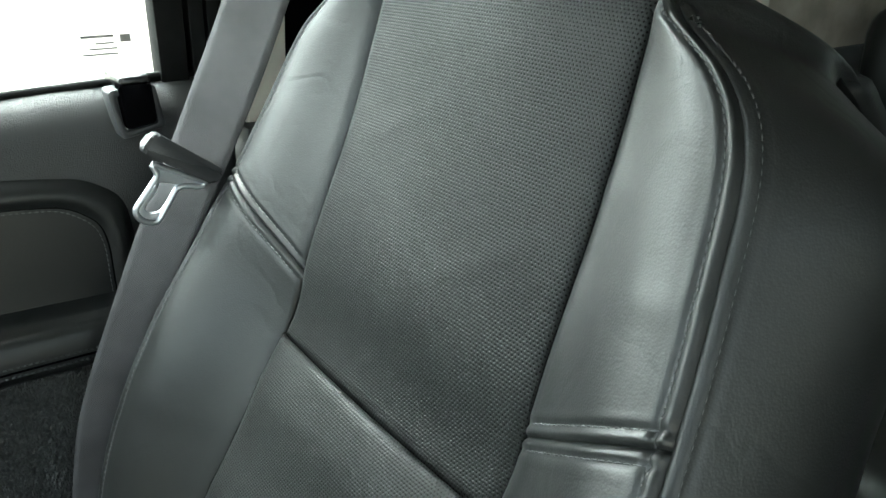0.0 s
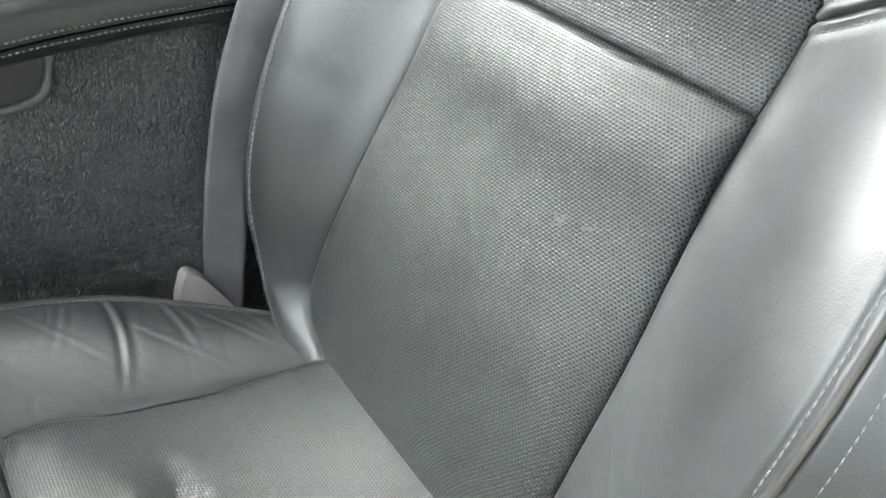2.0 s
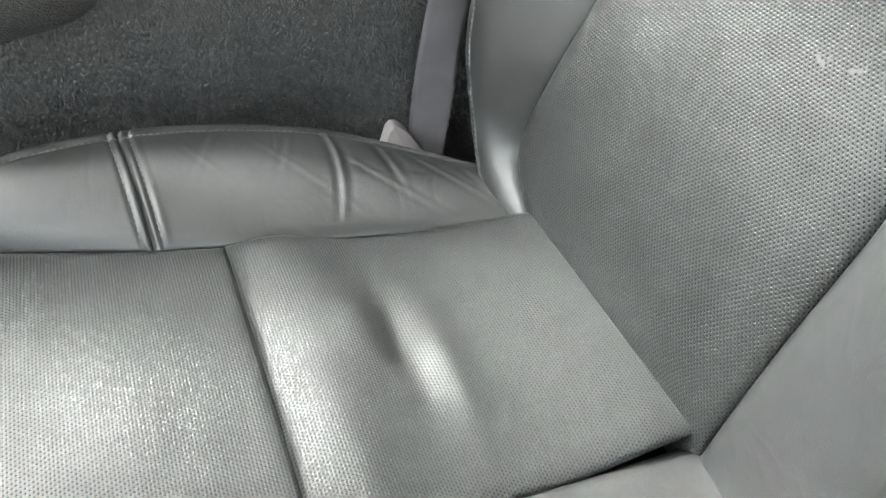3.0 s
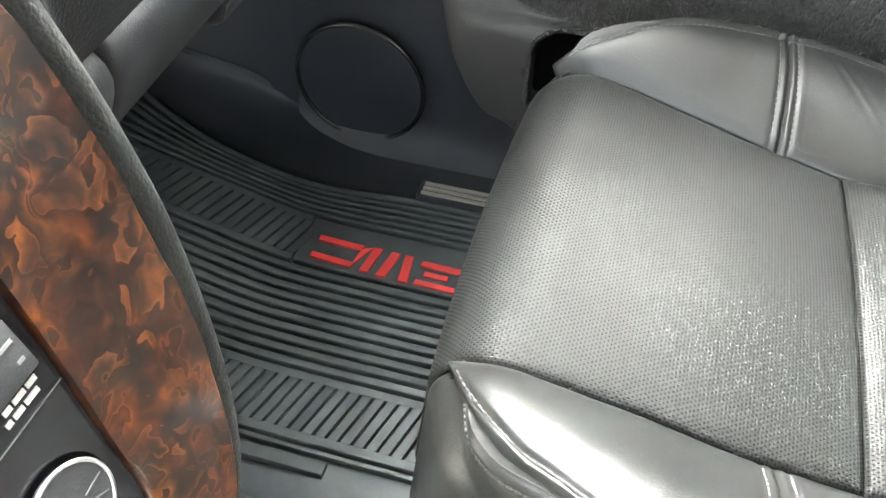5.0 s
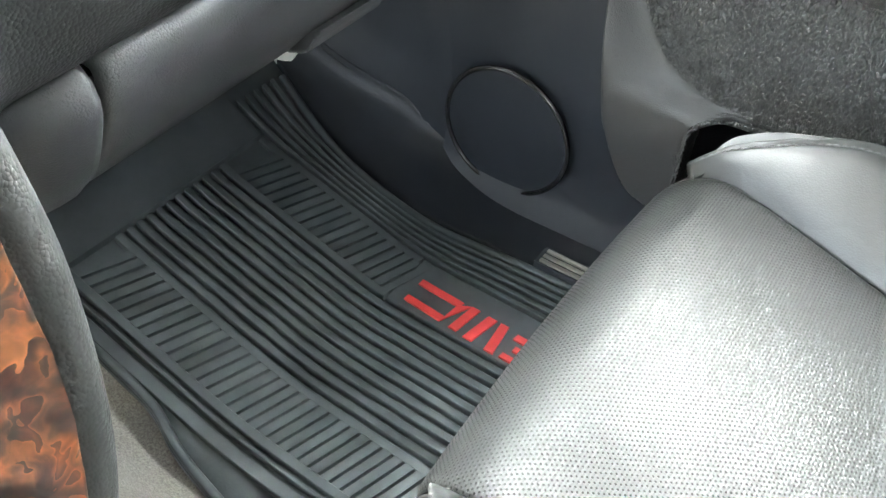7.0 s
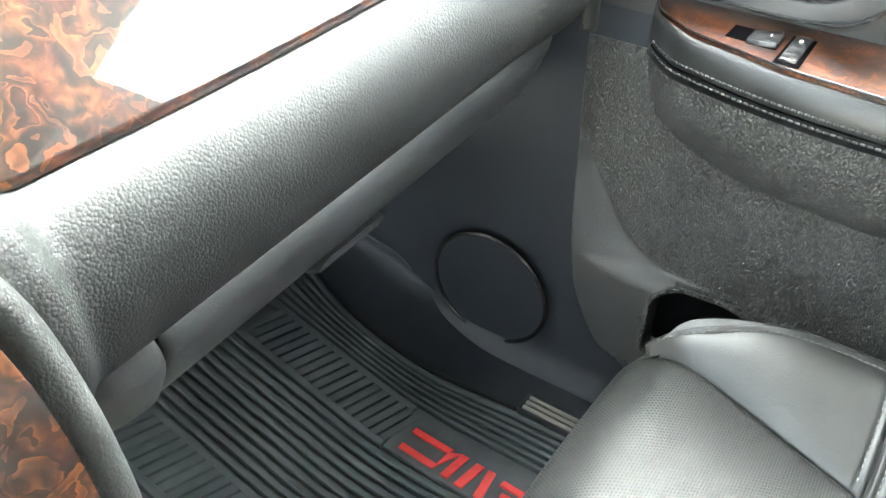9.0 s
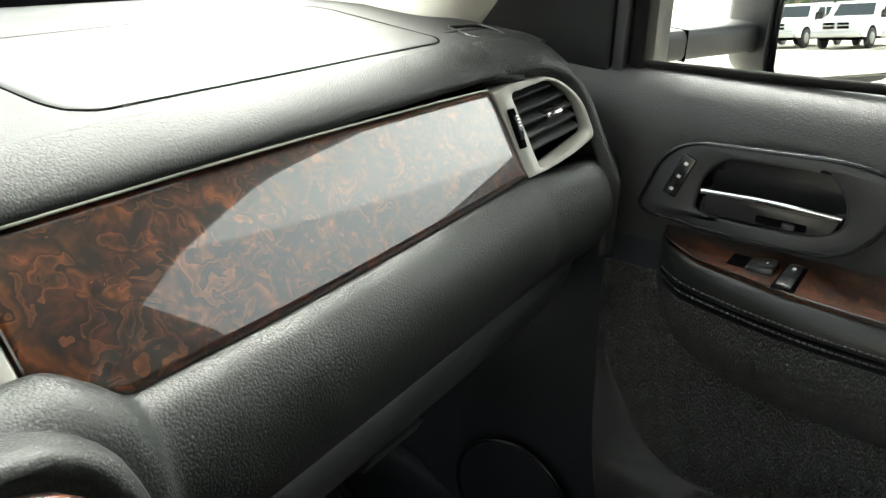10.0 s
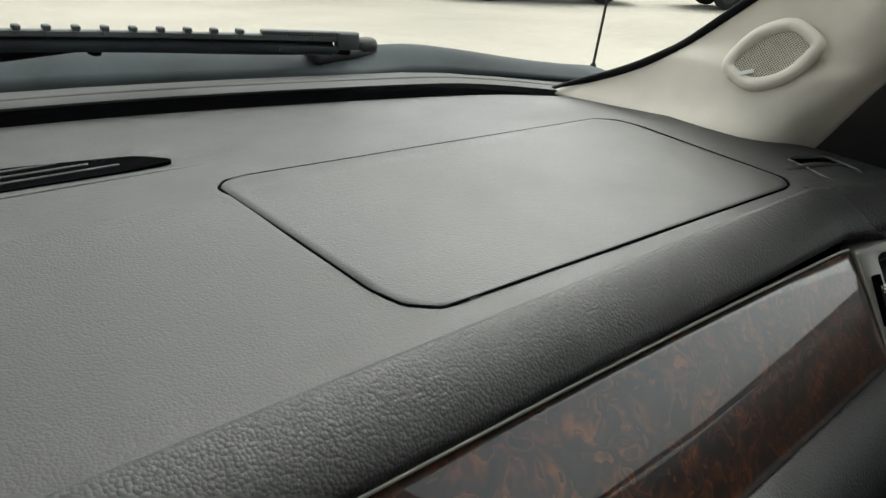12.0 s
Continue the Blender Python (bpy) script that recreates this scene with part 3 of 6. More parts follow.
def build_seat():
    seat = thing("passenger_seat", (SEAT_X, 0.15, -0.09), "black leather front seat with perforated centre panels and grey double stitching", "car seat")
    flat = lambda x, q: 0 * q  # noqa: E731
    # cushion
    seat_insert("cushion_front_panel", cushion_at, CUSHION_IN, 0.0, 0.44, lambda x, q: 0.008 * lump(q, 0.10, 0.08) * (1 - (x / 0.17) ** 2) + creases(x, q, 3, 0.0006), seat, PERFORATED)

    def rear_pad(x, q):
        dent = 0.007 * lump(q, -0.075, 0.02) * lump(x, 0.03, 0.05)
        dent = dent - 0.006 * lump(q, -0.105, 0.012) * lump(x, 0.0, 0.06) + 0.004 * lump(q, -0.135, 0.013) * lump(x, -0.04, 0.05)
        return 0.010 * lump(q, -0.04, 0.035) + 0.020 * ease(-q, 0.15, 0.3) + dent + creases(x, q, 5, 0.0012)

    seat_insert("cushion_rear_panel", cushion_at, CUSHION_IN, -0.33, 0.0015, rear_pad, seat, PERFORATED)
    for side in (1, -1):
        folds = (lambda x, q: creases(x - 0.2, q * 1.0, 11, 0.0006) + pleats(x, q)) if side > 0 else (lambda x, q: creases(x + 0.2, q, 12, 0.0015))
        name, tuck = "cushion_bolster", 0.0 if side > 0 else 0.005
        rows = seat_bolster(name, cushion_at, CUSHION_IN[side], CUSHION_OUT[side], cushion_rise, lambda t: 0.058 + 0.014 * t, lambda t: 0.268 + 0 * t, side, flat, seat, 0, 64, tuck)
        rows += seat_bolster(name, cushion_at, CUSHION_IN[side], CUSHION_OUT[side], cushion_rise, lambda t: -0.33 + 0 * t, lambda t: 0.058 + 0.014 * t, side, folds, seat, 1, 200, tuck)

        q = np.linspace(0.264, 0.52, 60)
        front = np.stack(np.broadcast_arrays(*cushion_at(side * (CUSHION_IN[side](q) + 0.003), q, -0.003)), -1)[::-1]

        def skirt(u, v, side=side, tuck=tuck, front=front):
            v = v**1.7
            q = -0.33 + 0.594 * (u if side > 0 else 1 - u)
            x, y, z = cushion_at(side * CUSHION_OUT[side](q), q, cushion_rise(q) - 0.004 - tuck)
            w = ease(q, 0.17, 0.264)
            d = (z - np.minimum(0.0, z)) * v
            puff = (0.0045 * ease(d, 0.0, 0.004) - 0.0018 * lump(d, 0.0082, 0.0018)) * (1 - ease(q, 0.235, 0.262))
            out = 0.014 * np.sin(np.pi * np.minimum(v * 1.1, 1)) * (1 - 0.8 * ease(q, 0.22, 0.264)) + puff
            x, y, z = x + side * out, y + out * ease(q, 0.15, 0.25), z - d
            fx, fy = np.interp(z, front[:, 2], front[:, 0]), np.interp(z, front[:, 2], front[:, 1])
            tip = ease(q, 0.225, 0.264)
            x = x + (fx - x) * tip**2
            return x, y + (np.maximum(fy - 0.30 * np.abs(x - fx), y) - y) * w, z
        surf("cushion_side", skirt, 110, 40, LEATHER, seat, -0.008)
        u = np.linspace(0.05, 0.985, 200) if side > 0 else np.linspace(0.015, 0.95, 200)
        rows.append(row_on(skirt, u, np.full(200, (0.0082 / 0.26) ** (1 / 1.7)), (side, 0.3, 0.2)))
        seam("stitching", rows, THREAD, seat, "dark grey thread in double rows")
    # backrest
    lower_pad = lambda x, q: (0.007 * lump(q, -0.045, 0.04) + 0.004 * lump(q, -0.2, 0.1)) * ease(0.163 - np.abs(x), 0.0, 0.03) + creases(x, q, 8, 0.0008)  # noqa: E731
    seat_insert("backrest_lower_panel", back_at, BACK_IN, -0.40, 0.0015, lower_pad, seat, PERFORATED)
    seat_insert("backrest_upper_panel", back_at, BACK_IN, -0.0005, 0.46, lambda x, q: -0.004 * lump(q, 0.03, 0.04) + creases(x, q, 9, 0.0009), seat, PERFORATED)
    for side in (1, -1):
        rows = seat_bolster("backrest_bolster", back_at, BACK_IN[side], BACK_OUT[side], back_rise, lambda t: 0.060 + 0.05 * t, lambda t: 0.335 + 0 * t, side, lambda x, q: creases(x - side * 0.22, q - 0.2, 20 + side, 0.0007), seat, 0)
        rows += seat_bolster("backrest_bolster", back_at, BACK_IN[side], BACK_OUT[side], back_rise, lambda t: -0.40 + 0 * t, lambda t: 0.060 + 0.05 * t, side, lambda x, q: creases(x - side * 0.22, q + 0.2, 24 + side, 0.0010), seat, 1)

        def flank(u, v, side=side):
            v = v**1.7
            q = -0.40 + 0.86 * (1 - u if side > 0 else u)
            w, r = BACK_OUT[side](q), back_rise(q) - 0.004
            x, y, z = back_at(side * w, q, r)
            fade = 1 - ease(q, 0.30, 0.36) * 0.4
            bulge = np.sin(np.pi * np.minimum(v * 1.5, 1)) * 0.5 + np.sin(np.pi * np.clip(v, 0, 1)) * 0.5
            deep = (0.21 if side > 0 else 0.28) * v * fade
            row = 0.0095 if side > 0 else 0.0045
            puff = 0.0055 * ease(deep, 0.0, row * 0.45) - 0.0020 * lump(deep, row, row * 0.22)
            wide = 0.014 + 0.045 * ease(q, 0.12, 0.3) if side > 0 else 0.05 + 0.02 * ease(q, 0.12, 0.3) + 0.09 * ease(-q, -0.05, 0.12)
            return x + side * (wide * bulge - 0.03 * v + puff), y - 0.866 * deep - 0.03 * ease(q, 0.3, 0.4) * v, z - 0.5 * deep - 0.06 * ease(q, 0.3, 0.4) * v
        surf("backrest_side", flank, 80, 32, LEATHER, seat, -0.008)
        u = np.linspace(0.16, 0.97, 220) if side > 0 else np.linspace(0.03, 0.84, 220)
        rows.append(row_on(flank, u, np.full(220, (0.0095 / 0.21 if side > 0 else 0.0045 / 0.28) ** (1 / 1.7)), (side, 0.3, 0.2)))
        seam("stitching", rows, THREAD, seat, "dark grey thread in double rows")

    def scuff(x, q, length, width, turn):
        """A small pale rub mark on the hide."""
        def f(u, v):
            a, b = (u - 0.5) * length, (v - 0.5) * width * (1 - (2 * u - 1) ** 2) * (1 + 0.4 * np.sin(9 * u))
            xx, qq = x + a * math.cos(turn) - b * math.sin(turn), q + a * math.sin(turn) + b * math.cos(turn)
            w = np.where(xx > 0, BACK_IN[1](qq), BACK_IN[-1](qq))
            return back_at(xx, qq, 0.006 * (1 - (xx / w) ** 2) + lower_pad(xx, qq) + 0.0004)
        surf("scuff_mark", f, 10, 3, SCUFF, seat, 0.0, "pale scuff mark")
    scuff(-0.070, -0.114, 0.012, 0.0035, 0.4)
    scuff(-0.074, -0.110, 0.006, 0.003, 1.3)
    scuff(-0.094, -0.1076, 0.010, 0.004, -0.5)
    scuff(-0.098, -0.103, 0.005, 0.002, 0.9)
    scuff(0.078, -0.276, 0.010, 0.002, 0.2)

    def rear_shell(u, v):
        q = 0.42 - 0.80 * v
        w = back_out(q) * 0.97
        x, y, z = back_at((2 * u - 1) * w, q, 0 * q)
        return x, y - 0.866 * 0.17, z - 0.5 * 0.17
    surf("backrest_rear_shell", rear_shell, 12, 24, PLASTIC, seat, -0.01)
    part("seat_base", rbox((SEAT_X - 0.22, -0.12, -0.05), (SEAT_X + 0.22, 0.40, 0.06), 0.01), PLASTIC, seat)
    for side in (1, -1):
        part("seat_rail", rbox((SEAT_X + side * 0.18 - 0.02, -0.2, -0.105), (SEAT_X + side * 0.18 + 0.02, 0.43, -0.045), 0.004), STEEL, seat)
    return seat


build_seat()


# ---- seat belt ----
def build_belt():
    belt = thing("seat_belt", (0.86, -0.055, -0.05), "grey woven seat belt with a steel latch tongue", "seat belt")
    mid = smoothed([(0.80, -0.42, 1.02), (0.775, -0.300, 0.776), (0.772, -0.238, 0.657), (0.778, -0.165, 0.525), (0.800, -0.103, 0.385), (0.825, -0.080, 0.28), (0.850, -0.068, 0.165), (0.862, -0.056, 0.05)], 120)
    height = mid[:, 2]
    flat = np.interp(height, [0.05, 0.12, 0.2, 0.3, 0.4, 0.5, 0.6, 1.0], [1.0, 1.0, 0.85, 0.72, 0.78, 0.95, 1, 1])
    ahead = np.gradient(mid, axis=0)
    ahead /= np.linalg.norm(ahead, axis=1, keepdims=True)
    out = np.array([-0.75, 0.6, 0.15])
    wide = np.cross(ahead, out)
    wide /= np.linalg.norm(wide, axis=1, keepdims=True)
    turned = np.cross(wide, ahead)
    width = 0.0240 * (wide * flat[:, None] + turned * np.sqrt(1 - np.minimum(flat, 1) ** 2)[:, None])

    def f(u, v):
        k = np.rint(v * 119).astype(int)
        z = mid[k, 2]
        c = (u * (2 + 0.5 * ease(z, 0.45, 0.72)) - 1.2 - 0.35 * (1 - ease(z, 0.25, 0.55)))[..., None]
        p = mid[k] + width[k] * c
        return p[..., 0], p[..., 1], p[..., 2]
    surf("webbing", f, 8, 119, WEBBING, belt, 0.0014)
    x = 0.752
    handle = rounded([(-0.168, 0.653), (-0.183, 0.669), (-0.245, 0.622), (-0.233, 0.609)], 0.006)
    part("tongue_handle", prism([(x, *p) for p in handle], (0.014, 0, 0), 0.004), PLASTIC, belt, smooth=40)
    plate = rounded([(-0.176, 0.640), (-0.226, 0.613), (-0.222, 0.609), (-0.199, 0.614), (-0.176, 0.581), (-0.162, 0.586), (-0.156, 0.597), (-0.183, 0.628)], 0.006, 3)
    slot = rounded([(-0.183, 0.620), (-0.194, 0.617), (-0.200, 0.613), (-0.196, 0.609), (-0.180, 0.592), (-0.170, 0.592), (-0.166, 0.598), (-0.180, 0.612)], 0.002, 3)
    tongue = part("tongue_plate", framed(plate, slot, lambda y, z: (x + 0.005, y, z), (0.004, 0, 0), 0.0012), STEEL, belt, "bright steel latch plate", smooth=40)
    part("plate_rim", tube([(x + 0.005, *p) for p in plate], 0.003, 8, True), STEEL, tongue, smooth=60)
    sleeve = smoothed([(0.866, -0.06, -0.06), (0.862, -0.058, 0.03), (0.852, -0.062, 0.075)], 12)
    part("anchor_sleeve", prism([(0.845, *p) for p in rounded([(-0.098, -0.06), (-0.02, -0.06), (-0.012, 0.085), (-0.028, 0.128), (-0.046, 0.112), (-0.09, 0.03)], 0.01)], (0.02, 0, 0), 0.004), SLEEVE, belt, "pale grey fabric sleeve", smooth=40)
    part("anchor_bracket", rbox((0.85, -0.10, -0.11), (0.885, -0.02, -0.05), 0.005), PLASTIC, belt, smooth=40)
    return belt


build_belt()


# ---- dashboard ----
def swing(x):
    """How far the dash wraps back towards its outer end."""
    return -0.5 * np.maximum(np.asarray(x, float) - 0.70, 0)


AIRBAG = rounded([(0.322, 0.752), (0.700, 0.745), (0.714, 0.934), (0.326, 0.964)], [0.035, 0.02, 0.04, 0.03], 8)


def outline_distance(x, y, loop):
    """Signed distance in the plane to a closed outline: below zero inside."""
    x, y = np.asarray(x, float), np.asarray(y, float)
    best, inside = np.full(x.shape, 9.0), np.zeros(x.shape, bool)
    for a, b in zip(loop, loop[1:] + loop[:1]):
        dx, dy = b[0] - a[0], b[1] - a[1]
        if dx * dx + dy * dy < 1e-12:
            continue
        t = np.clip(((x - a[0]) * dx + (y - a[1]) * dy) / (dx * dx + dy * dy), 0, 1)
        best = np.minimum(best, np.hypot(x - a[0] - t * dx, y - a[1] - t * dy))
        if a[1] != b[1]:
            cross = ((a[1] > y) != (b[1] > y)) & (x < dx * (y - a[1]) / dy + a[0])
            inside ^= cross
    return np.where(inside, -best, best)


def dash_top_z(x, y):
    fall = 0.02 * ease(x, 0.77, 0.88)
    y = y - swing(x)
    return 0.676 + 0.078 * (np.minimum(y, 0.93) - 0.745) - 0.01 * np.maximum(y - 0.93, 0) - 3.0 * np.maximum(0.765 - y, 0) ** 2 - fall


glass_foot = table([(-1.1, 0.96), (-0.8, 1.04), (-0.4, 1.17), (0.0, 1.225), (0.275, 1.205), (0.455, 1.168), (0.67, 1.095), (0.755, 1.034), (0.86, 0.93), (0.95, 0.85)])


def dash_y0(x):
    return 0.735 + swing(x) + 0.9 * np.maximum(np.asarray(x, float) - 0.785, 0)


def trim_y(x, z):
    """The sloping face that carries the burl panel and both outlets."""
    return 0.703 - 0.565 * (0.641 - z) + swing(x)


def build_dash():
    dash = thing("dashboard", (0.45, 0.85, 0.30), "black grained vinyl dashboard with burl wood and satin silver trim", "dashboard")

    outlet = rounded([(0.744, 0.777), (0.779, 0.758), (0.767, 0.722), (0.727, 0.731)], [0.008, 0.010, 0.008, 0.012], 4)

    def top(u, v):
        x = np.interp(u, [0, 0.1, 0.78, 1], [-0.95, 0.29, 0.70, 0.832]) + 0.018 * ease(v, 0.7, 0.9) * ease(u, 0.9, 1.0)
        joint = 1.005 - 0.055 * ease(x, 0.3, 0.8)
        near, far = dash_y0(x), np.maximum(glass_foot(x) - 0.012, joint + 0.008)
        y = np.where(v < 0.66, near + (joint - 0.003 - near) * v / 0.66, np.where(v < 0.78, joint - 0.003 + 0.006 * (v - 0.66) / 0.12, joint + 0.003 + (far - joint - 0.003) * (v - 0.78) / 0.22))
        d = outline_distance(x, y, AIRBAG)
        sunk = 0.0006 * np.clip(-d / 0.001, 0, 1) + 0.003 * ease(x, 0.70, 0.74) * (1 - ease(v, 0.0, 0.06))
        groove = 0.0042 * lump(y, joint, 0.0009) * (1 - ease(x, 0.27, 0.36))
        hollow = 0.004 * lump(x, 0.33, 0.045) * lump(y, 1.035, 0.017)
        return x, y, dash_top_z(x, y) - sunk - groove - hollow - 0.016 * np.clip(-outline_distance(x, y, outlet) / 0.0025, 0, 1)

    surf("top_pad", top, 260, 180, LIT_TOP_VINYL, dash, 0.012, "grained top pad in the lit vinyl copy, with the airbag lid's outline")
    loop = np.array([tuple(p) for p in AIRBAG])
    centre = loop.mean(0)

    def lid(u, v):
        k = u * len(loop)
        i = np.floor(k).astype(int) % len(loop)
        w = (k - np.floor(k))[..., None]
        rim = loop[i] * (1 - w) + loop[(i + 1) % len(loop)] * w
        share = np.clip(v / 0.985, 0, 1)[..., None]
        p = centre + (rim - centre) * share * 0.9965
        z = dash_top_z(p[..., 0], p[..., 1]) + 0.0006 - 0.002 * np.clip((v - 0.97) / 0.03, 0, 1) ** 2
        return p[..., 0], p[..., 1], z
    surf("airbag_lid", lid, 144, 40, LIT_TOP_VINYL, dash, 0.0)
    part("lid_gap", tube([(x, y, float(dash_top_z(x, y)) - 0.0001) for x, y in rounded([tuple(p) for p in loop[::3]], 0.002, 1)], 0.0010, 6, True), DARK, dash)

    # no recess is cut: this near-black plate carries the shade of one
    grille = part("defroster_grille", prism([(*p, 0.688) for p in rounded([(-0.5, 1.026), (0.300, 1.015), (0.338, 1.022), (0.318, 1.048), (0.24, 1.066), (-0.5, 1.076)], 0.012)], (0, 0, 0.0026), 0.0), DARK, dash, "slotted vent, a near-black plate for its shaded recess")
    for k in range(3):
        part("slat", rbox((-0.49, 1.030 + 0.013 * k, 0.689), (0.300 - 0.016 * k, 1.0325 + 0.013 * k, 0.6915), 0.001), DASH_VINYL, grille)
    # small side demister outlet at the foot of the pillar
    centre = np.array(outlet).mean(0)
    rim = [tuple(Vector(p).lerp(Vector(q), k / 4)) for p, q in zip(outlet, outlet[1:] + outlet[:1]) for k in range(4)]
    height = lambda x, y: float(dash_top_z(x, y))  # noqa: E731
    side_vent = part("demister_rim", tube([(*p, height(*p) + 0.0002) for p in rim], 0.0016, 8, True), SMOOTH_PLASTIC, dash, "thin glossy rim of the side demister", smooth=60)
    # near-black floor and wall put the hollow's shade into the colour
    part("demister_shade_floor", prism([(*(centre + (np.array(p) - centre) * 0.93), height(*p) - 0.014) for p in outlet], (0, 0, 0.002)), DARK, side_vent, "near-black floor standing in for the shade in the outlet")
    ring = np.array(rim + rim[:1])

    def throat(u, v):
        k = np.rint(u * len(rim)).astype(int)
        p = centre + (ring[k] - centre) * 0.95
        return p[..., 0], p[..., 1], dash_top_z(p[..., 0], p[..., 1]) + 0.0002 - 0.013 * v
    surf("demister_shade_wall", throat, len(rim), 2, DARK, side_vent, 0.0)
    for k in (-1, 1):
        part("demister_vane", rbox((-0.014, -0.0012, -0.013), (0.014, 0.0012, -0.005), 0.0006, 1, Matrix.Translation((centre[0] + 0.007 * k, centre[1] + 0.007 * k, height(*centre))) @ Matrix.Rotation(-0.5, 4, "Z")), PLASTIC, side_vent)
    # padded lip over the trim
    lip = smoothed([(0.735, 0.6749), (0.727, 0.6717), (0.716, 0.6655), (0.706, 0.6575), (0.700, 0.649), (0.702, 0.643), (0.712, 0.640)], 24)

    def lip_at(u, v):
        x = -0.95 + 1.69 * u
        k = np.rint(v * 23).astype(int)
        y = lip[k, 0] + swing(x)
        fall = 0.02 * ease(x, 0.70, 0.86)
        return x, y + 0.002 * ease(x, 0.71, 0.74), lip[k, 1] - fall * (1 - 0.4 * v) - 0.003 * ease(x, 0.71, 0.74)
    surf("lip", lip_at, 120, 23, DASH_VINYL, dash, -0.008)
    # burl panel
    wood_top = table([(0.2, 0.6425), (0.4, 0.642), (0.55, 0.639), (0.70, 0.634), (0.8, 0.628)])
    wood_low = table([(0.18, 0.580), (0.224, 0.578), (0.240, 0.571), (0.254, 0.559), (0.272, 0.553), (0.30, 0.5525), (0.39, 0.552), (0.51, 0.554), (0.706, 0.560), (0.8, 0.565)])

    def wood(u, v):
        x = 0.2215 + 0.4795 * u + (0.004 * (1 - u) + 0.003 * u - 0.008 * np.sin(np.pi * v) * u) * v
        z = wood_top(x) + (wood_low(x) - wood_top(x)) * v
        return x, trim_y(x, z) - 0.015 * v + 0.0112 * v**2, z
    panel = surf("wood_panel", wood, 90, 16, WOOD, dash, -0.008, "glossy dark walnut burl panel")
    line = [(x, 0.7005 + float(swing(x)), float(wood_top(x)) + 0.0012) for x in np.linspace(0.222, 0.702, 40)]
    part("bright_line", tube(line, 0.0011, 6), SILVER, panel, smooth=60)
    # padded lower roll and its under side
    roll = smoothed([(0.675, 0.546), (0.658, 0.550), (0.644, 0.551), (0.630, 0.544), (0.617, 0.525), (0.611, 0.497), (0.615, 0.468), (0.624, 0.448), (0.632, 0.4405), (0.640, 0.441), (0.662, 0.452)], 48)

    def recede(x):
        return 0.05 * ease(x, 0.765, 0.865)

    def roll_at(u, v):
        x = 0.10 + 0.765 * u
        k = np.rint(v * 47).astype(int)
        hump = ease(-x, -0.272, -0.252)
        lift = 0.055 * (x - 0.32) * ease(v, 0.2, 1.0) + (wood_low(np.clip(x, 0.20, 0.80)) - 0.5525) * (1 - ease(v, 0.05, 0.4))
        return x, recede(x) + roll[k, 0] + swing(x) * (1 - v) * 0.8 - 0.012 * hump * ease(v, 0.0, 0.25), roll[k, 1] + lift - 0.25 * recede(x) * (1 - v) + 0.010 * hump * (1 - ease(v, 0.1, 0.5)) * ease(v, 0, 0.08)
    surf("lower_roll", roll_at, 150, 47, DASH_VINYL, dash, -0.01)
    # glove box and the end piece beside it
    glove = smoothed([(0.668, 0.440), (0.650, 0.439), (0.640, 0.4355), (0.6345, 0.427), (0.636, 0.412), (0.657, 0.372), (0.682, 0.345), (0.698, 0.331), (0.73, 0.327), (0.80, 0.33)], 30)

    def glove_at(x0, x1):
        def f(u, v):
            x = x0 + (x1 - x0) * u
            k = np.rint(v * 29).astype(int)
            inset = edge(np.minimum(x - x0, x1 - x), 0.006, 0.004)
            return x, glove[k, 0] - inset + 0.7 * recede(x), glove[k, 1] + 0.055 * (x - 0.32) * (1 - 0.5 * v)
        return f
    door = surf("glovebox_door", glove_at(0.3165, 0.80), 60, 29, PLASTIC, dash, -0.01, "smooth dark grey glovebox door")
    handle = rounded([(0.484, 0.344), (0.568, 0.347), (0.572, 0.357), (0.495, 0.3565)], 0.004, 4)
    part("latch", prism([(x, 0.672 + 0.3 * (0.357 - z), z) for x, z in handle], (0, 0.02, -0.006), 0.004, 3), PLASTIC, door, "worn glovebox pull", smooth=40)
    ring = [(0.549 + 0.0065 * math.cos(a), 0.6655 - 0.003 * math.sin(a), 0.376 + 0.0065 * math.sin(a)) for a in np.linspace(0, 2 * math.pi, 20, endpoint=False)]
    part("lock_ring", tube(ring, 0.0012, 6, True), RIM, door, "small bright lock ring", smooth=60)

    def end_piece(u, v):
        x = 0.252 + 0.0595 * u
        k = np.rint(v * 29).astype(int)
        round_off = 0.035 * (1 - u) ** 2.5
        return x, glove[k, 0] - 0.004 + round_off, glove[k, 1] + 0.055 * (x - 0.32) * (1 - 0.5 * v)
    surf("end_piece", end_piece, 14, 29, PLASTIC, dash, -0.01)
    part("under_panel", rbox((0.25, 0.80, 0.32), (0.86, 1.2, 0.34), 0.003), DARK, dash)
    part("core", rbox((0.25, 0.74, 0.36), (0.84, 1.0, 0.63), 0.004), DARK, dash)
    part("core", rbox((-0.9, 0.76, 0.2), (0.245, 1.0, 0.63), 0.004), DARK, dash)
    return dash


DASH = build_dash()


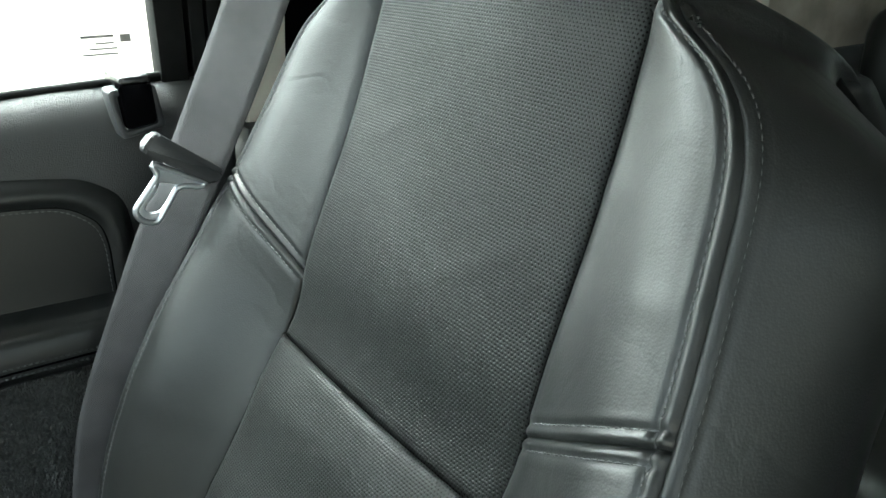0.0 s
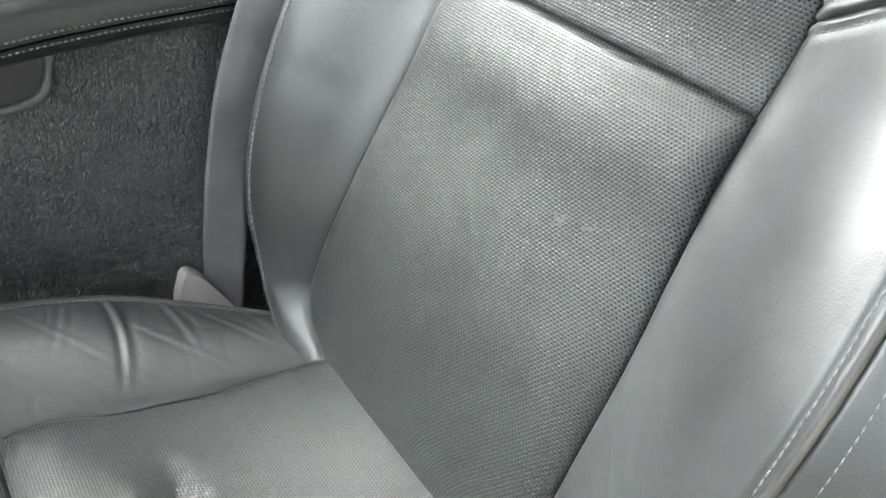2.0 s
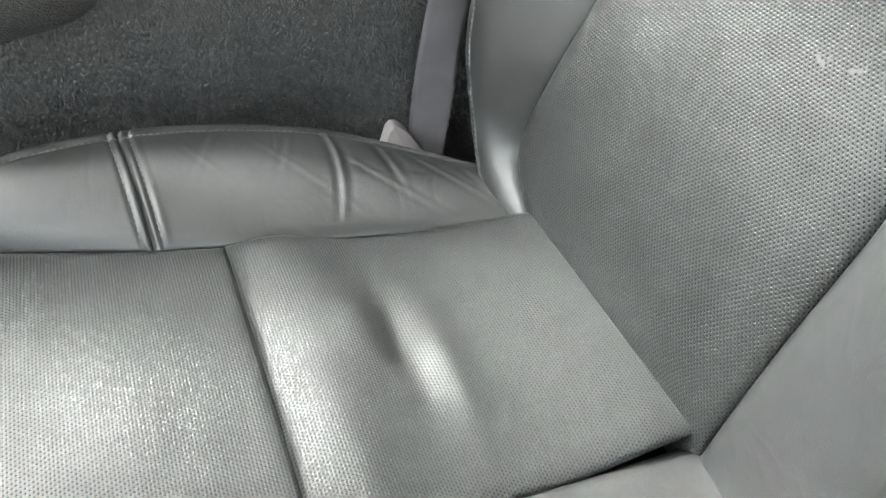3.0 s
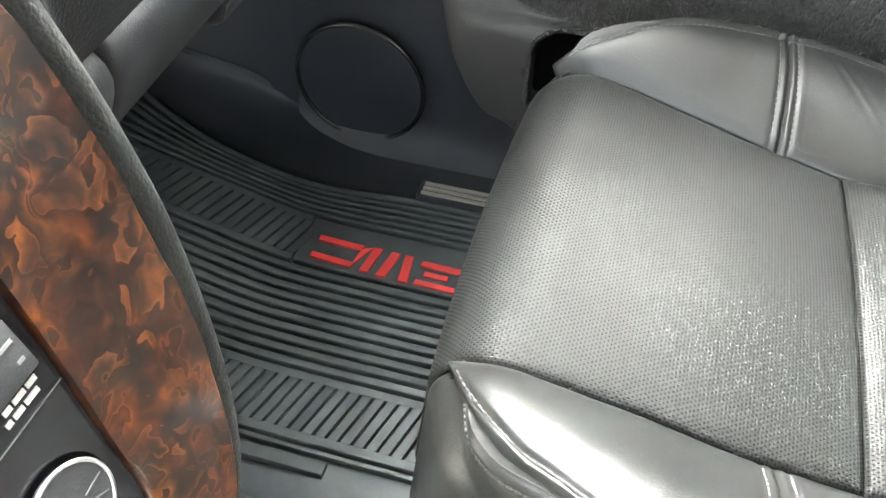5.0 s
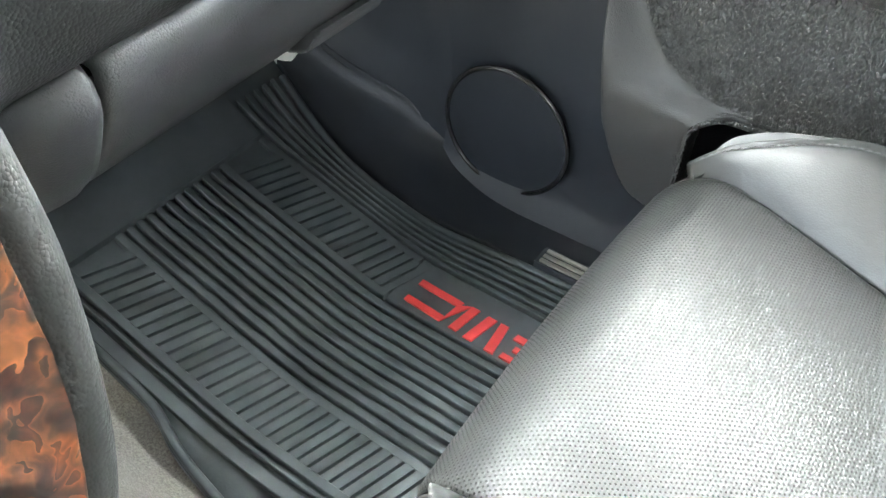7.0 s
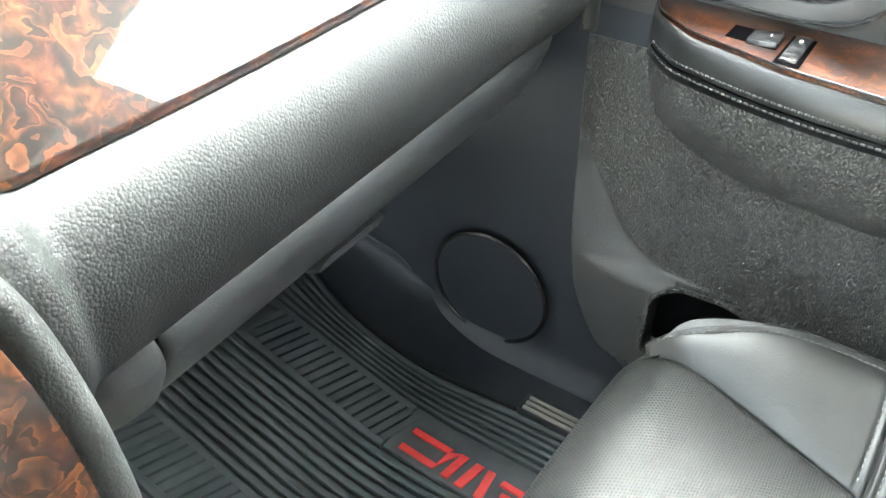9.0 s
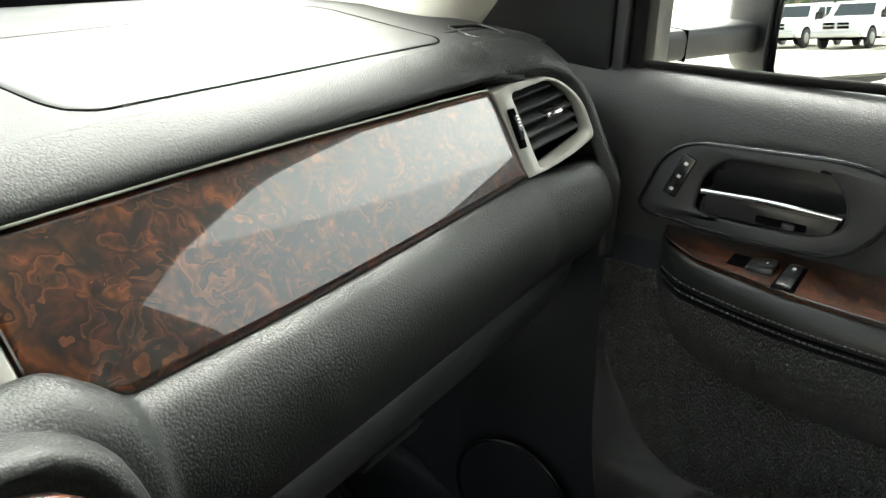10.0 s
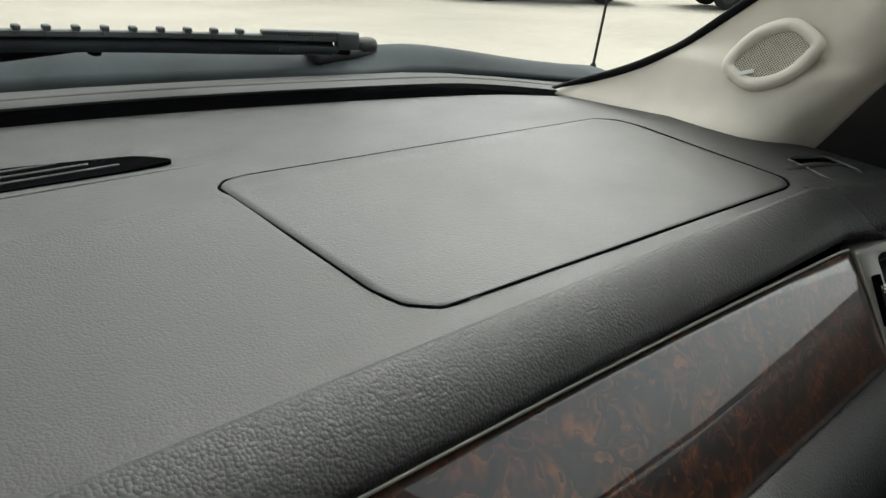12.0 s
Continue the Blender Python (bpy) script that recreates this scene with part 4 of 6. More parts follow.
def build_vent(corners, hole, place, slats, knob, wheel, radii, hole_radii):
    """An air outlet: silver bezel, slats, a flow wheel and a vane knob, set into the dash."""
    outer, inner = rounded(corners, radii, 6), rounded(hole, hole_radii, 6)
    deep = [Vector(place(*p)) + Vector((0.006, 0.012, 0)) for p in inner]
    bm = bmesh.new()
    a = [bm.verts.new(p) for p in deep]
    b = [bm.verts.new(p + Vector((0.02, 0.045, 0))) for p in deep]
    for i in range(len(a)):
        j = (i + 1) % len(a)
        bm.faces.new((a[i], a[j], b[j], b[i]))
    bm.faces.new(b)
    vent = part("air_vent", bm, DARK, DASH, "silver-framed air vent with black slats")
    part("bezel", framed(outer, inner, lambda u, v: Vector(place(u, v)) + Vector((0, -0.004, 0)), (0.004, 0.014, 0), 0.0018), SILVER, vent, "satin silver bezel", smooth=50)
    for z, x0, x1, z1 in slats:
        p, q = Vector(place(x0, z)), Vector(place(x1, z1))
        rot = Matrix.Translation(p) @ (q - p).to_track_quat("X", "Z").to_matrix().to_4x4()
        part("slat", rbox((0, 0.006, -0.0016), ((q - p).length, 0.030, 0.0016), 0.001, 2, rot @ pose(0, 0, 0, 14)), PLASTIC, vent, smooth=40)
    (ka, kb) = knob
    p, q = Vector(place(*ka)), Vector(place(*kb))
    rot = Matrix.Translation(p) @ (q - p).to_track_quat("X", "Z").to_matrix().to_4x4()
    part("knob", rbox((0, -0.006, -0.0035), ((q - p).length, 0.012, 0.0035), 0.003, 3, rot), CHROME, vent, "bright vane knob", smooth=40)
    wa, wb, half = wheel
    p, q = Vector(place(*wa)), Vector(place(*wb))
    mid = (p + q) / 2 + Vector((0, -0.0004, 0))
    along = (q - p).normalized()
    across = Vector((1, 0, 0))
    across = (across - along * across.dot(along)).normalized()
    back = along.cross(across).normalized()
    frame_m = Matrix((across, along, back)).transposed().to_4x4()
    frame_m.translation = mid
    length = (q - p).length
    part("wheel_well", rbox((-half * 1.25, -length / 2 - 0.002, -0.0052), (half * 1.25, length / 2 + 0.002, 0.0052), 0.001, 1, frame_m), DARK, vent)
    ring = []
    for a in range(15):
        t = math.pi * (a / 14)
        ring.append((math.cos(t) * length * 0.46, math.sin(t) * 0.0075))
    sign = -1 if (frame_m.to_3x3() @ Vector((0, 0, 1))).y > 0 else 1
    loop = [frame_m @ Vector((-half * 0.85, y, sign * h)) for y, h in ring]
    part("flow_wheel", prism(loop, frame_m.to_3x3() @ Vector((half * 1.7, 0, 0)), 0.0008), SMOOTH_PLASTIC, vent, "black thumb wheel with white marks")
    for k in range(4):
        y = (0.05 + 0.1 * k) * length
        s = 0.0011 + 0.0003 * k
        at = frame_m @ Matrix.Translation((0, -y * 0.9, sign * 0.0078))
        part("mark", rbox((-s, -0.0008, -0.0003), (s, 0.0008, 0.0003), 0, 1, at), WHITE_MARK, vent)
    return vent


def right_place(x, z):
    """A point on the outer outlet's face, which turns towards the cabin."""
    return (x, float(trim_y(x, z)), z)


def build_end():
    """The padded lip carried on round the outer outlet and down towards the door."""
    line = smoothed([(0.700, 0.6405), (0.72, 0.641), (0.745, 0.6425), (0.766, 0.642), (0.785, 0.633), (0.7935, 0.615), (0.7935, 0.585), (0.792, 0.55), (0.79, 0.50), (0.79, 0.46)], 60)
    path = np.array([(x, float(trim_y(x, max(z, 0.54))) - 0.0005, z) for x, z in line])
    along = np.gradient(line, axis=0)
    along /= np.linalg.norm(along, axis=1, keepdims=True)
    out = np.stack([-along[:, 1], 0 * along[:, 0], along[:, 0]], 1)
    share = ease(np.linspace(0, 1, 60), 0.05, 0.2)[:, None]
    out = np.array([0, 0, 1.0]) * (1 - share) + out * share
    out /= np.linalg.norm(out, axis=1, keepdims=True)
    prof = smoothed([(-0.004, 0.010), (0.0015, 0.0005), (0.0085, -0.002), (0.017, 0.004), (0.025, 0.014), (0.0312, 0.025), (0.0344, 0.033), (0.0375, 0.08), (0.04, 0.20)], 40)

    def f(u, v):
        i, k = np.rint(u * 59).astype(int), np.rint(v * 39).astype(int)
        upward = np.clip(out[i, 2] * 1.6, 0, 1)
        far = np.minimum(prof[k, 1], 0.075 + 0.13 * (1 - upward))
        p = path[i] + out[i] * (prof[k, 0] * (1 - 0.04 * ease(u, 0.1, 0.35) * upward))[..., None] + np.array([0.0, 1.0, 0.0]) * far[..., None]
        p = p - (out[i] - np.array([0.0, 0.7, 0.0])) * (0.0015 * (1 - ease(u, 0.0, 0.22)))[..., None]
        return p[..., 0], p[..., 1], p[..., 2] - (0.003 * np.clip((v - 0.6) / 0.2, 0, 1) + 0.028 * np.clip((v - 0.76) / 0.12, 0, 1)) * upward
    surf("end_rim", f, 59, 39, DASH_VINYL, DASH, 0.004)


build_end()
build_vent([(0.7025, 0.634), (0.724, 0.6395), (0.768, 0.644), (0.789, 0.622), (0.787, 0.586), (0.744, 0.5695), (0.7035, 0.558)],
           [(0.719, 0.631), (0.738, 0.6365), (0.766, 0.6405), (0.7850, 0.6205), (0.7835, 0.590), (0.745, 0.5740), (0.719, 0.5645)], right_place,
           [(0.621, 0.719, 0.768, 0.6315), (0.609, 0.719, 0.778, 0.6225), (0.598, 0.719, 0.781, 0.6125), (0.587, 0.719, 0.781, 0.603), (0.5765, 0.719, 0.781, 0.5935)],
           ((0.747, 0.6085), (0.764, 0.6125)), ((0.7125, 0.6155), (0.7105, 0.585), 0.0036), [0.003, 0.02, 0.022, 0.02, 0.008, 0.02, 0.003], [0.005, 0.02, 0.012, 0.015, 0.008, 0.02, 0.005])


def left_place(x, z):
    return (x, float(trim_y(x, z)), z)


build_vent([(-0.02, 0.646), (0.2195, 0.6435), (0.2235, 0.578), (-0.02, 0.580)],
           [(0.02, 0.641), (0.1935, 0.638), (0.1985, 0.589), (0.02, 0.590)], left_place,
           [(0.632, 0.02, 0.193, 0.631), (0.623, 0.02, 0.196, 0.622), (0.614, 0.02, 0.197, 0.613), (0.605, 0.02, 0.197, 0.604), (0.596, 0.02, 0.197, 0.595)],
           ((0.115, 0.614), (0.157, 0.612)), ((0.2115, 0.628), (0.212, 0.598), 0.0042), 0.003, [0.01, 0.012, 0.014, 0.01])


# ---- centre stack ----
def stack_at(x, s, out=0.0):
    """A point of the stack's sloping face: s metres up the face, out metres off it."""
    return Vector((x, 0.57 + 0.2696 * s - 0.963 * out, 0.457 + 0.963 * s + 0.2696 * out))


def build_stack():
    stack = thing("centre_stack", (0.0, 0.65, 0.2), "dark grey centre stack with a burl wood surround and black controls", "dashboard")
    right = [(-0.24, 0.13), (-0.195, 0.165), (-0.175, 0.185), (-0.155, 0.204), (-0.11, 0.224), (-0.05, 0.238), (0.0, 0.242), (0.04, 0.2415), (0.075, 0.238), (0.1, 0.230), (0.118, 0.214), (0.128, 0.19), (0.131, 0.16)]
    right = [(x, s) for s, x in smoothed(right, 40)]
    loop = right + [(-x, s) for x, s in reversed(right)]
    # body swept forward, swelling slightly behind its rounded rim
    rings = []
    for out, grow in ((-0.26, 0.03), (-0.12, 0.022), (-0.06, 0.015), (-0.03, 0.010), (-0.012, 0.006), (-0.004, 0.002), (0.0, -0.003), (0.0, -0.008), (-0.004, -0.012)):
        ring = []
        for x, s in loop:
            c = Vector((x, s - 0.0)).normalized() if abs(x) + abs(s) else Vector((0, 1))
            side = Vector((1 if x > 0 else -1, 0)) if -0.1 < s < 0.09 else c
            ring.append(stack_at(x + side.x * grow, s + side.y * grow, out))
        rings.append(ring)
    bm = bmesh.new()
    rows = [[bm.verts.new(p) for p in ring] for ring in rings]
    n = len(loop)
    for a, b in zip(rows, rows[1:]):
        for i in range(n):
            bm.faces.new((a[i], a[(i + 1) % n], b[(i + 1) % n], b[i]))
    bm.faces.new(rows[-1])
    bm.faces.new(rows[0][::-1])
    part("housing", bm, DASH_VINYL, stack, "black pebble-grained housing", smooth=50)
    outer = [(x - (0.017 if x > 0 else -0.017) * (1 if abs(x) > 0.1 else abs(x) / 0.1), s - 0.010 * ease(s, 0.07, 0.13) + 0.012 * ease(-s, 0.15, 0.24)) for x, s in loop]
    inner_r = smoothed([(-0.215, 0.11), (-0.17, 0.135), (-0.119, 0.1495), (-0.087, 0.153), (-0.04, 0.158), (0.0, 0.161), (0.04, 0.162), (0.07, 0.158), (0.085, 0.145), (0.09, 0.12), (0.09, 0.10)], 40)
    inner = [(x, s) for s, x in inner_r]
    inner = inner + [(-x, s) for x, s in reversed(inner)]
    wood = framed(outer, inner, lambda x, s: stack_at(x, s, 0.003 + 0.004 * math.sin(math.pi * min(max((x - 0.15) / 0.075, 0), 1))), stack_at(0, 0, -0.010) - stack_at(0, 0, 0), 0.0025)
    part("wood_surround", wood, WOOD, stack, "glossy walnut burl surround", smooth=50)
    face = [stack_at(x * 0.997, s, -0.004) for x, s in inner]
    part("control_panel", prism(face, stack_at(0, 0, 0.004) - stack_at(0, 0, 0), 0.001), SMOOTH_PLASTIC, stack, "satin black control panel")

    def block(name, x0, x1, s0, s1, h, mat, label="", r=0.0015, base=0.0):
        axes = Matrix(((1, 0, 0, 0), (0, 0.2696, -0.963, 0), (0, 0.963, 0.2696, 0), (0, 0, 0, 1)))
        m = Matrix.Translation(stack_at(0, 0, 0)) @ axes
        return part(name, rbox((x0, s0, base), (x1, s1, base + h), r, 2, m), mat, stack, label, smooth=40)
    for k in range(4):
        s = -0.024 + 0.026 * k
        key = block("push_button", 0.112, 0.1535, s - 0.0115, s + 0.0115, 0.003, PLASTIC, "black push button with white marks")
        key_m = [block("mark", 0.1445, 0.1505, s + 0.003, s + 0.0045, 0.0004, DIM_MARK, r=0, base=0.0031), block("mark", 0.147, 0.150, s - 0.005, s - 0.0035, 0.0004, DIM_MARK, r=0, base=0.0031)]
        for o in key_m:
            under(o, key)
            o.matrix_parent_inverse = Matrix()
    for s0, x0, widths in ((-0.0385, 0.133, (0.005, 0.007, 0.006)), (-0.0425, 0.131, (0.004, 0.006, 0.008)), (-0.0400, 0.112, (0.006, 0.005)), (-0.0440, 0.111, (0.004, 0.009))):
        for w in widths:
            block("caption", x0, x0 + w - 0.0012, s0 - 0.0011, s0 + 0.0011, 0.0005, PALE_MARK, "white printed caption", 0, 0.0002)
            x0 += w
    block("bright_line", 0.10, 0.156, -0.048, -0.0477, 0.0006, DIM_RING, "", 0, 0.0002)
    axes = Matrix(((1, 0, 0, 0), (0, 0.2696, -0.963, 0), (0, 0.963, 0.2696, 0), (0, 0, 0, 1)))
    m = Matrix.Translation(stack_at(0.125, -0.086, 0)) @ axes
    turn = np.linspace(0, 2 * math.pi, 40, endpoint=False)
    part("selector_well", prism([m @ Vector((0.0215 * math.cos(a), 0.0215 * math.sin(a), -0.001)) for a in turn], m.to_3x3() @ Vector((0, 0, 0.0016))), DARK, stack)
    knob = part("selector_ring", tube([m @ Vector((0.0190 * math.cos(a), 0.0190 * math.sin(a), 0.0035)) for a in turn], 0.0009, 8, True), RIM, stack, "thin bright ring of a rotary selector", smooth=60)
    cap = [m @ Vector((0.0184 * math.cos(a), 0.0184 * math.sin(a), 0.0)) for a in turn]
    part("selector_knob", prism(cap, m.to_3x3() @ Vector((0, 0, 0.0036)), 0.0006), PLASTIC, knob, "black knob face with a red mark", smooth=40)
    for a in (25, -65):
        part("mark", rbox((-0.0035, -0.0008, 0.0036), (0.0035, 0.0008, 0.0040), 0, 1, m @ pose(0, 0, 0, 0, 0, a)), RED_MARK, knob)
    for k in range(3):
        a = radians(-60 + 32 * k)
        part("pointer", tube([m @ Vector((r * math.cos(a), r * math.sin(a), 0.0037)) for r in (0.007, 0.0165)], 0.0004, 5), DIM_RING, knob)
    return stack


build_stack()


# ---- body shell and setting ----
def build_shell():
    floor = part("floor", rbox((-1.0, -2.0, -0.16), (0.9, 0.74, -0.112), 0.0), DARK_CARPET)
    tagged(floor, "dark carpeted cabin floor", "floor", kind="structure")

    def toe(u, v):
        line = smoothed([(0.735, -0.113), (0.80, -0.098), (0.90, -0.062), (1.0, -0.02), (1.07, 0.03), (1.13, 0.12), (1.17, 0.25), (1.19, 0.5)], 40)
        k = np.rint(v * 39).astype(int)
        left = 0.352 + 0.05 * (1 - ease(line[k, 0], 0.95, 1.06))
        return left + (0.92 - left) * u, line[k, 0], line[k, 1]
    ob = surf("wall_firewall", toe, 20, 39, DARK_CARPET, None, 0.02)
    tagged(ob, "dark carpeted toe board and firewall of the footwell", "wall", kind="structure")

    def tunnel(u, v):
        y = -0.30 + 1.46 * u
        prof = smoothed([(0.44, -0.096), (0.352, -0.095), (0.328, -0.082), (0.300, -0.04), (0.278, 0.02), (0.258, 0.055), (0.20, 0.07), (-0.1, 0.07)], 20)
        k = np.rint(v * 19).astype(int)
        return prof[k, 0], y, prof[k, 1] + 0.05 * ease(y, 0.75, 1.1) * (1 - v)
    ob = surf("wall_tunnel", tunnel, 40, 19, GREY_CARPET, None, 0.015)
    tagged(ob, "grey carpet on the side of the centre tunnel", "carpet", kind="structure")
    right = thing("wall_right", (0.97, 0.0, -0.3), "body side with door openings and beige pillar trim", "wall", kind="structure")
    part("sill_panel", rbox((0.80, -2.0, -0.35), (0.98, 1.2, -0.085), 0.01), DARK, right)
    part("cowl_side", rbox((0.885, 0.80, -0.1), (0.98, 1.25, 0.62), 0.01), LOWER_TRIM, right)
    # centre pillar: rubber seal, beige trim, dark base
    part("centre_pillar", prism([(0.885, -0.376, 0.60), (0.885, -0.325, 0.60), (0.885, -0.325, 0.84), (0.885, -0.40, 1.24), (0.885, -0.45, 1.24), (0.885, -0.376, 0.84)], (0.075, 0, 0), 0.006), BEIGE, right, "beige pillar trim", smooth=40)
    # added black block, filling an unidentified dark zone behind the pillar
    part("pillar_dark_block", rbox((0.89, -0.50, 0.60), (0.955, -0.377, 1.24), 0.008), DARK, right, "added black block behind the pillar, for the dark zone there", smooth=40)
    part("pillar_base", rbox((0.87, -0.47, -0.11), (0.96, -0.315, 0.632), 0.012), PLASTIC, right, smooth=40)
    part("belt_adjuster", rbox((0.868, -0.375, 0.615), (0.888, -0.345, 0.655), 0.004), SILVER, right, smooth=40)
    part("rear_body_side", rbox((0.87, -2.2, -0.11), (0.96, -0.47, 0.63), 0.01), PLASTIC, right)
    part("rear_quarter", rbox((0.86, -2.2, 0.62), (0.96, -1.25, 1.24), 0.02), HEADLINER, right, smooth=40)
    part("roof_rail", rbox((0.82, -2.2, 1.165), (0.95, 0.40, 1.25), 0.02), HEADLINER, right, smooth=40)
    window_top = table([(-0.50, 1.165), (-0.37, 1.157), (-0.196, 1.139), (0.042, 1.091), (0.282, 1.018), (0.433, 0.919), (0.56, 0.824), (0.64, 0.755)])

    def header(u, v):
        y = -0.50 + 1.14 * u
        z = window_top(y) + (1.24 - window_top(y)) * v
        return 0.913 - 0.0965 * (z - 0.6) - 0.03 * v**2, y, z
    surf("window_frame", header, 60, 10, PLASTIC, right, 0.03, "black frame arching over the side window")
    left = thing("wall_left", (-1.0, 0.0, -0.3), "driver's side of the body with its doorway open", "wall", kind="structure")
    part("sill_panel", rbox((-1.05, -2.2, -0.35), (-0.95, 1.2, -0.06), 0.01), DARK, left)
    part("front_pillar", rbox((-1.02, 0.72, -0.1), (-0.93, 1.2, 0.66), 0.02), PLASTIC, left)
    part("centre_pillar", rbox((-1.02, -0.55, -0.1), (-0.92, -0.38, 1.24), 0.02), BEIGE, left)
    part("rear_body_side", rbox((-1.02, -2.2, -0.1), (-0.94, -0.55, 0.63), 0.01), PLASTIC, left)
    part("rear_quarter", rbox((-1.02, -2.2, 0.62), (-0.92, -1.25, 1.24), 0.02), HEADLINER, left)
    part("roof_rail", rbox((-1.0, -2.2, 1.08), (-0.86, 0.52, 1.25), 0.02), HEADLINER, left)
    rear = thing("wall_rear", (0, -2.2, 0.2), "rear wall of the cabin with its window opening", "wall", kind="structure")
    part("tailgate", rbox((-1.0, -2.3, -0.2), (0.96, -2.2, 0.62), 0.02), PLASTIC, rear)
    part("tailgate_top", rbox((-1.0, -2.3, 1.1), (0.96, -2.2, 1.26), 0.02), BEIGE, rear)
    roof = part("ceiling", rbox((-1.0, -2.3, 1.235), (0.96, 0.50, 1.27), 0.01), HEADLINER)
    tagged(roof, "pale beige woven headliner", "headliner", kind="structure")


build_shell()


def build_front_pillar():
    """The beige windscreen pillar with its small loudspeaker."""
    pillar = thing("windscreen_pillar", (0.78, 0.92, 0.66), "pale beige moulded windscreen pillar trim", "pillar", kind="structure")
    foot = np.array(smoothed([(0.768, 1.050, 0.690), (0.763, 0.99, 0.686), (0.763, 0.934, 0.684), (0.764, 0.863, 0.684), (0.768, 0.826, 0.680), (0.785, 0.806, 0.674), (0.83, 0.795, 0.664)], 30))
    mid = np.array(smoothed([(0.781, 0.938, 0.736), (0.782, 0.90, 0.737), (0.782, 0.85, 0.737), (0.781, 0.80, 0.736), (0.786, 0.780, 0.735), (0.800, 0.764, 0.733), (0.84, 0.756, 0.725)], 30))
    high = np.array(smoothed([(0.801, 0.847, 0.806), (0.802, 0.825, 0.807), (0.802, 0.79, 0.807), (0.802, 0.75, 0.806), (0.806, 0.738, 0.804), (0.82, 0.722, 0.80), (0.86, 0.712, 0.79)], 30))
    top = high + (high - mid) * 4.6 + np.array([-0.12, 0, 0.0])

    rows = np.stack([smoothed([a, b, c, d], 141) for a, b, c, d in zip(foot, mid, high, top)])

    def f(u, v):
        p = rows[np.rint(u * 29).astype(int), np.rint(v * 140).astype(int)]
        return p[..., 0] - 0.005 * np.exp(-((v * 141) / 6) ** 2), p[..., 1], p[..., 2]
    surf("pillar_trim", f, 29, 140, BEIGE, pillar, 0.012)
    inner = [tuple(p + np.array([0.001, 0.0, 0.0])) for p in rows[0][::2]]
    part("windscreen_seal", tube(inner, 0.0045, 8), BLACK_RUBBER, pillar, smooth=60)
    # loudspeaker: padded ring, woven grille, small badge
    shape = rounded([(0.866, 0.738), (0.838, 0.723), (0.802, 0.735), (0.780, 0.768), (0.810, 0.785), (0.846, 0.771)], [0.010, 0.014, 0.02, 0.010, 0.014, 0.02], 6)
    shape = [(0.823 + (y - 0.823) * 0.9, 0.754 + (z - 0.754) * 0.9) for y, z in shape]
    n_dir = Vector((-0.958, 0, 0.287))
    spot = lambda y, z, out: Vector((0.786 + 0.3 * (z - 0.752), y, z)) + n_dir * out  # noqa: E731
    ring = part("speaker_ring", tube([spot(y, z, 0.002) for y, z in shape], 0.0062, 10, True), BEIGE, pillar, "raised beige speaker ring", smooth=60)
    part("speaker_grille", prism([spot(y, z, -0.006) for y, z in shape], n_dir * 0.010), GRILLE, ring, "fine punched grey-beige grille")
    along, across = Vector((-0.945, 0.327)), Vector((0.327, 0.945))
    mid_p = Vector((0.823, 0.754))
    badge = [spot(*(mid_p + along * a + across * b), 0.0062) for a, b in ((-0.029, -0.0125), (-0.014, -0.0125), (-0.014, -0.0095), (-0.029, -0.0095))]
    part("badge", prism(badge, n_dir * 0.001), WHITE_MARK, ring, "small white badge")


build_front_pillar()


def pane(name, corners, label, mat=None):
    ob = part(name, prism(corners, (Vector(corners[1]) - Vector(corners[0])).cross(Vector(corners[2]) - Vector(corners[0])).normalized() * 0.004), mat or GLASS)
    ob.visible_shadow = mat is not None
    return tagged(ob, label, "window", kind="structure")


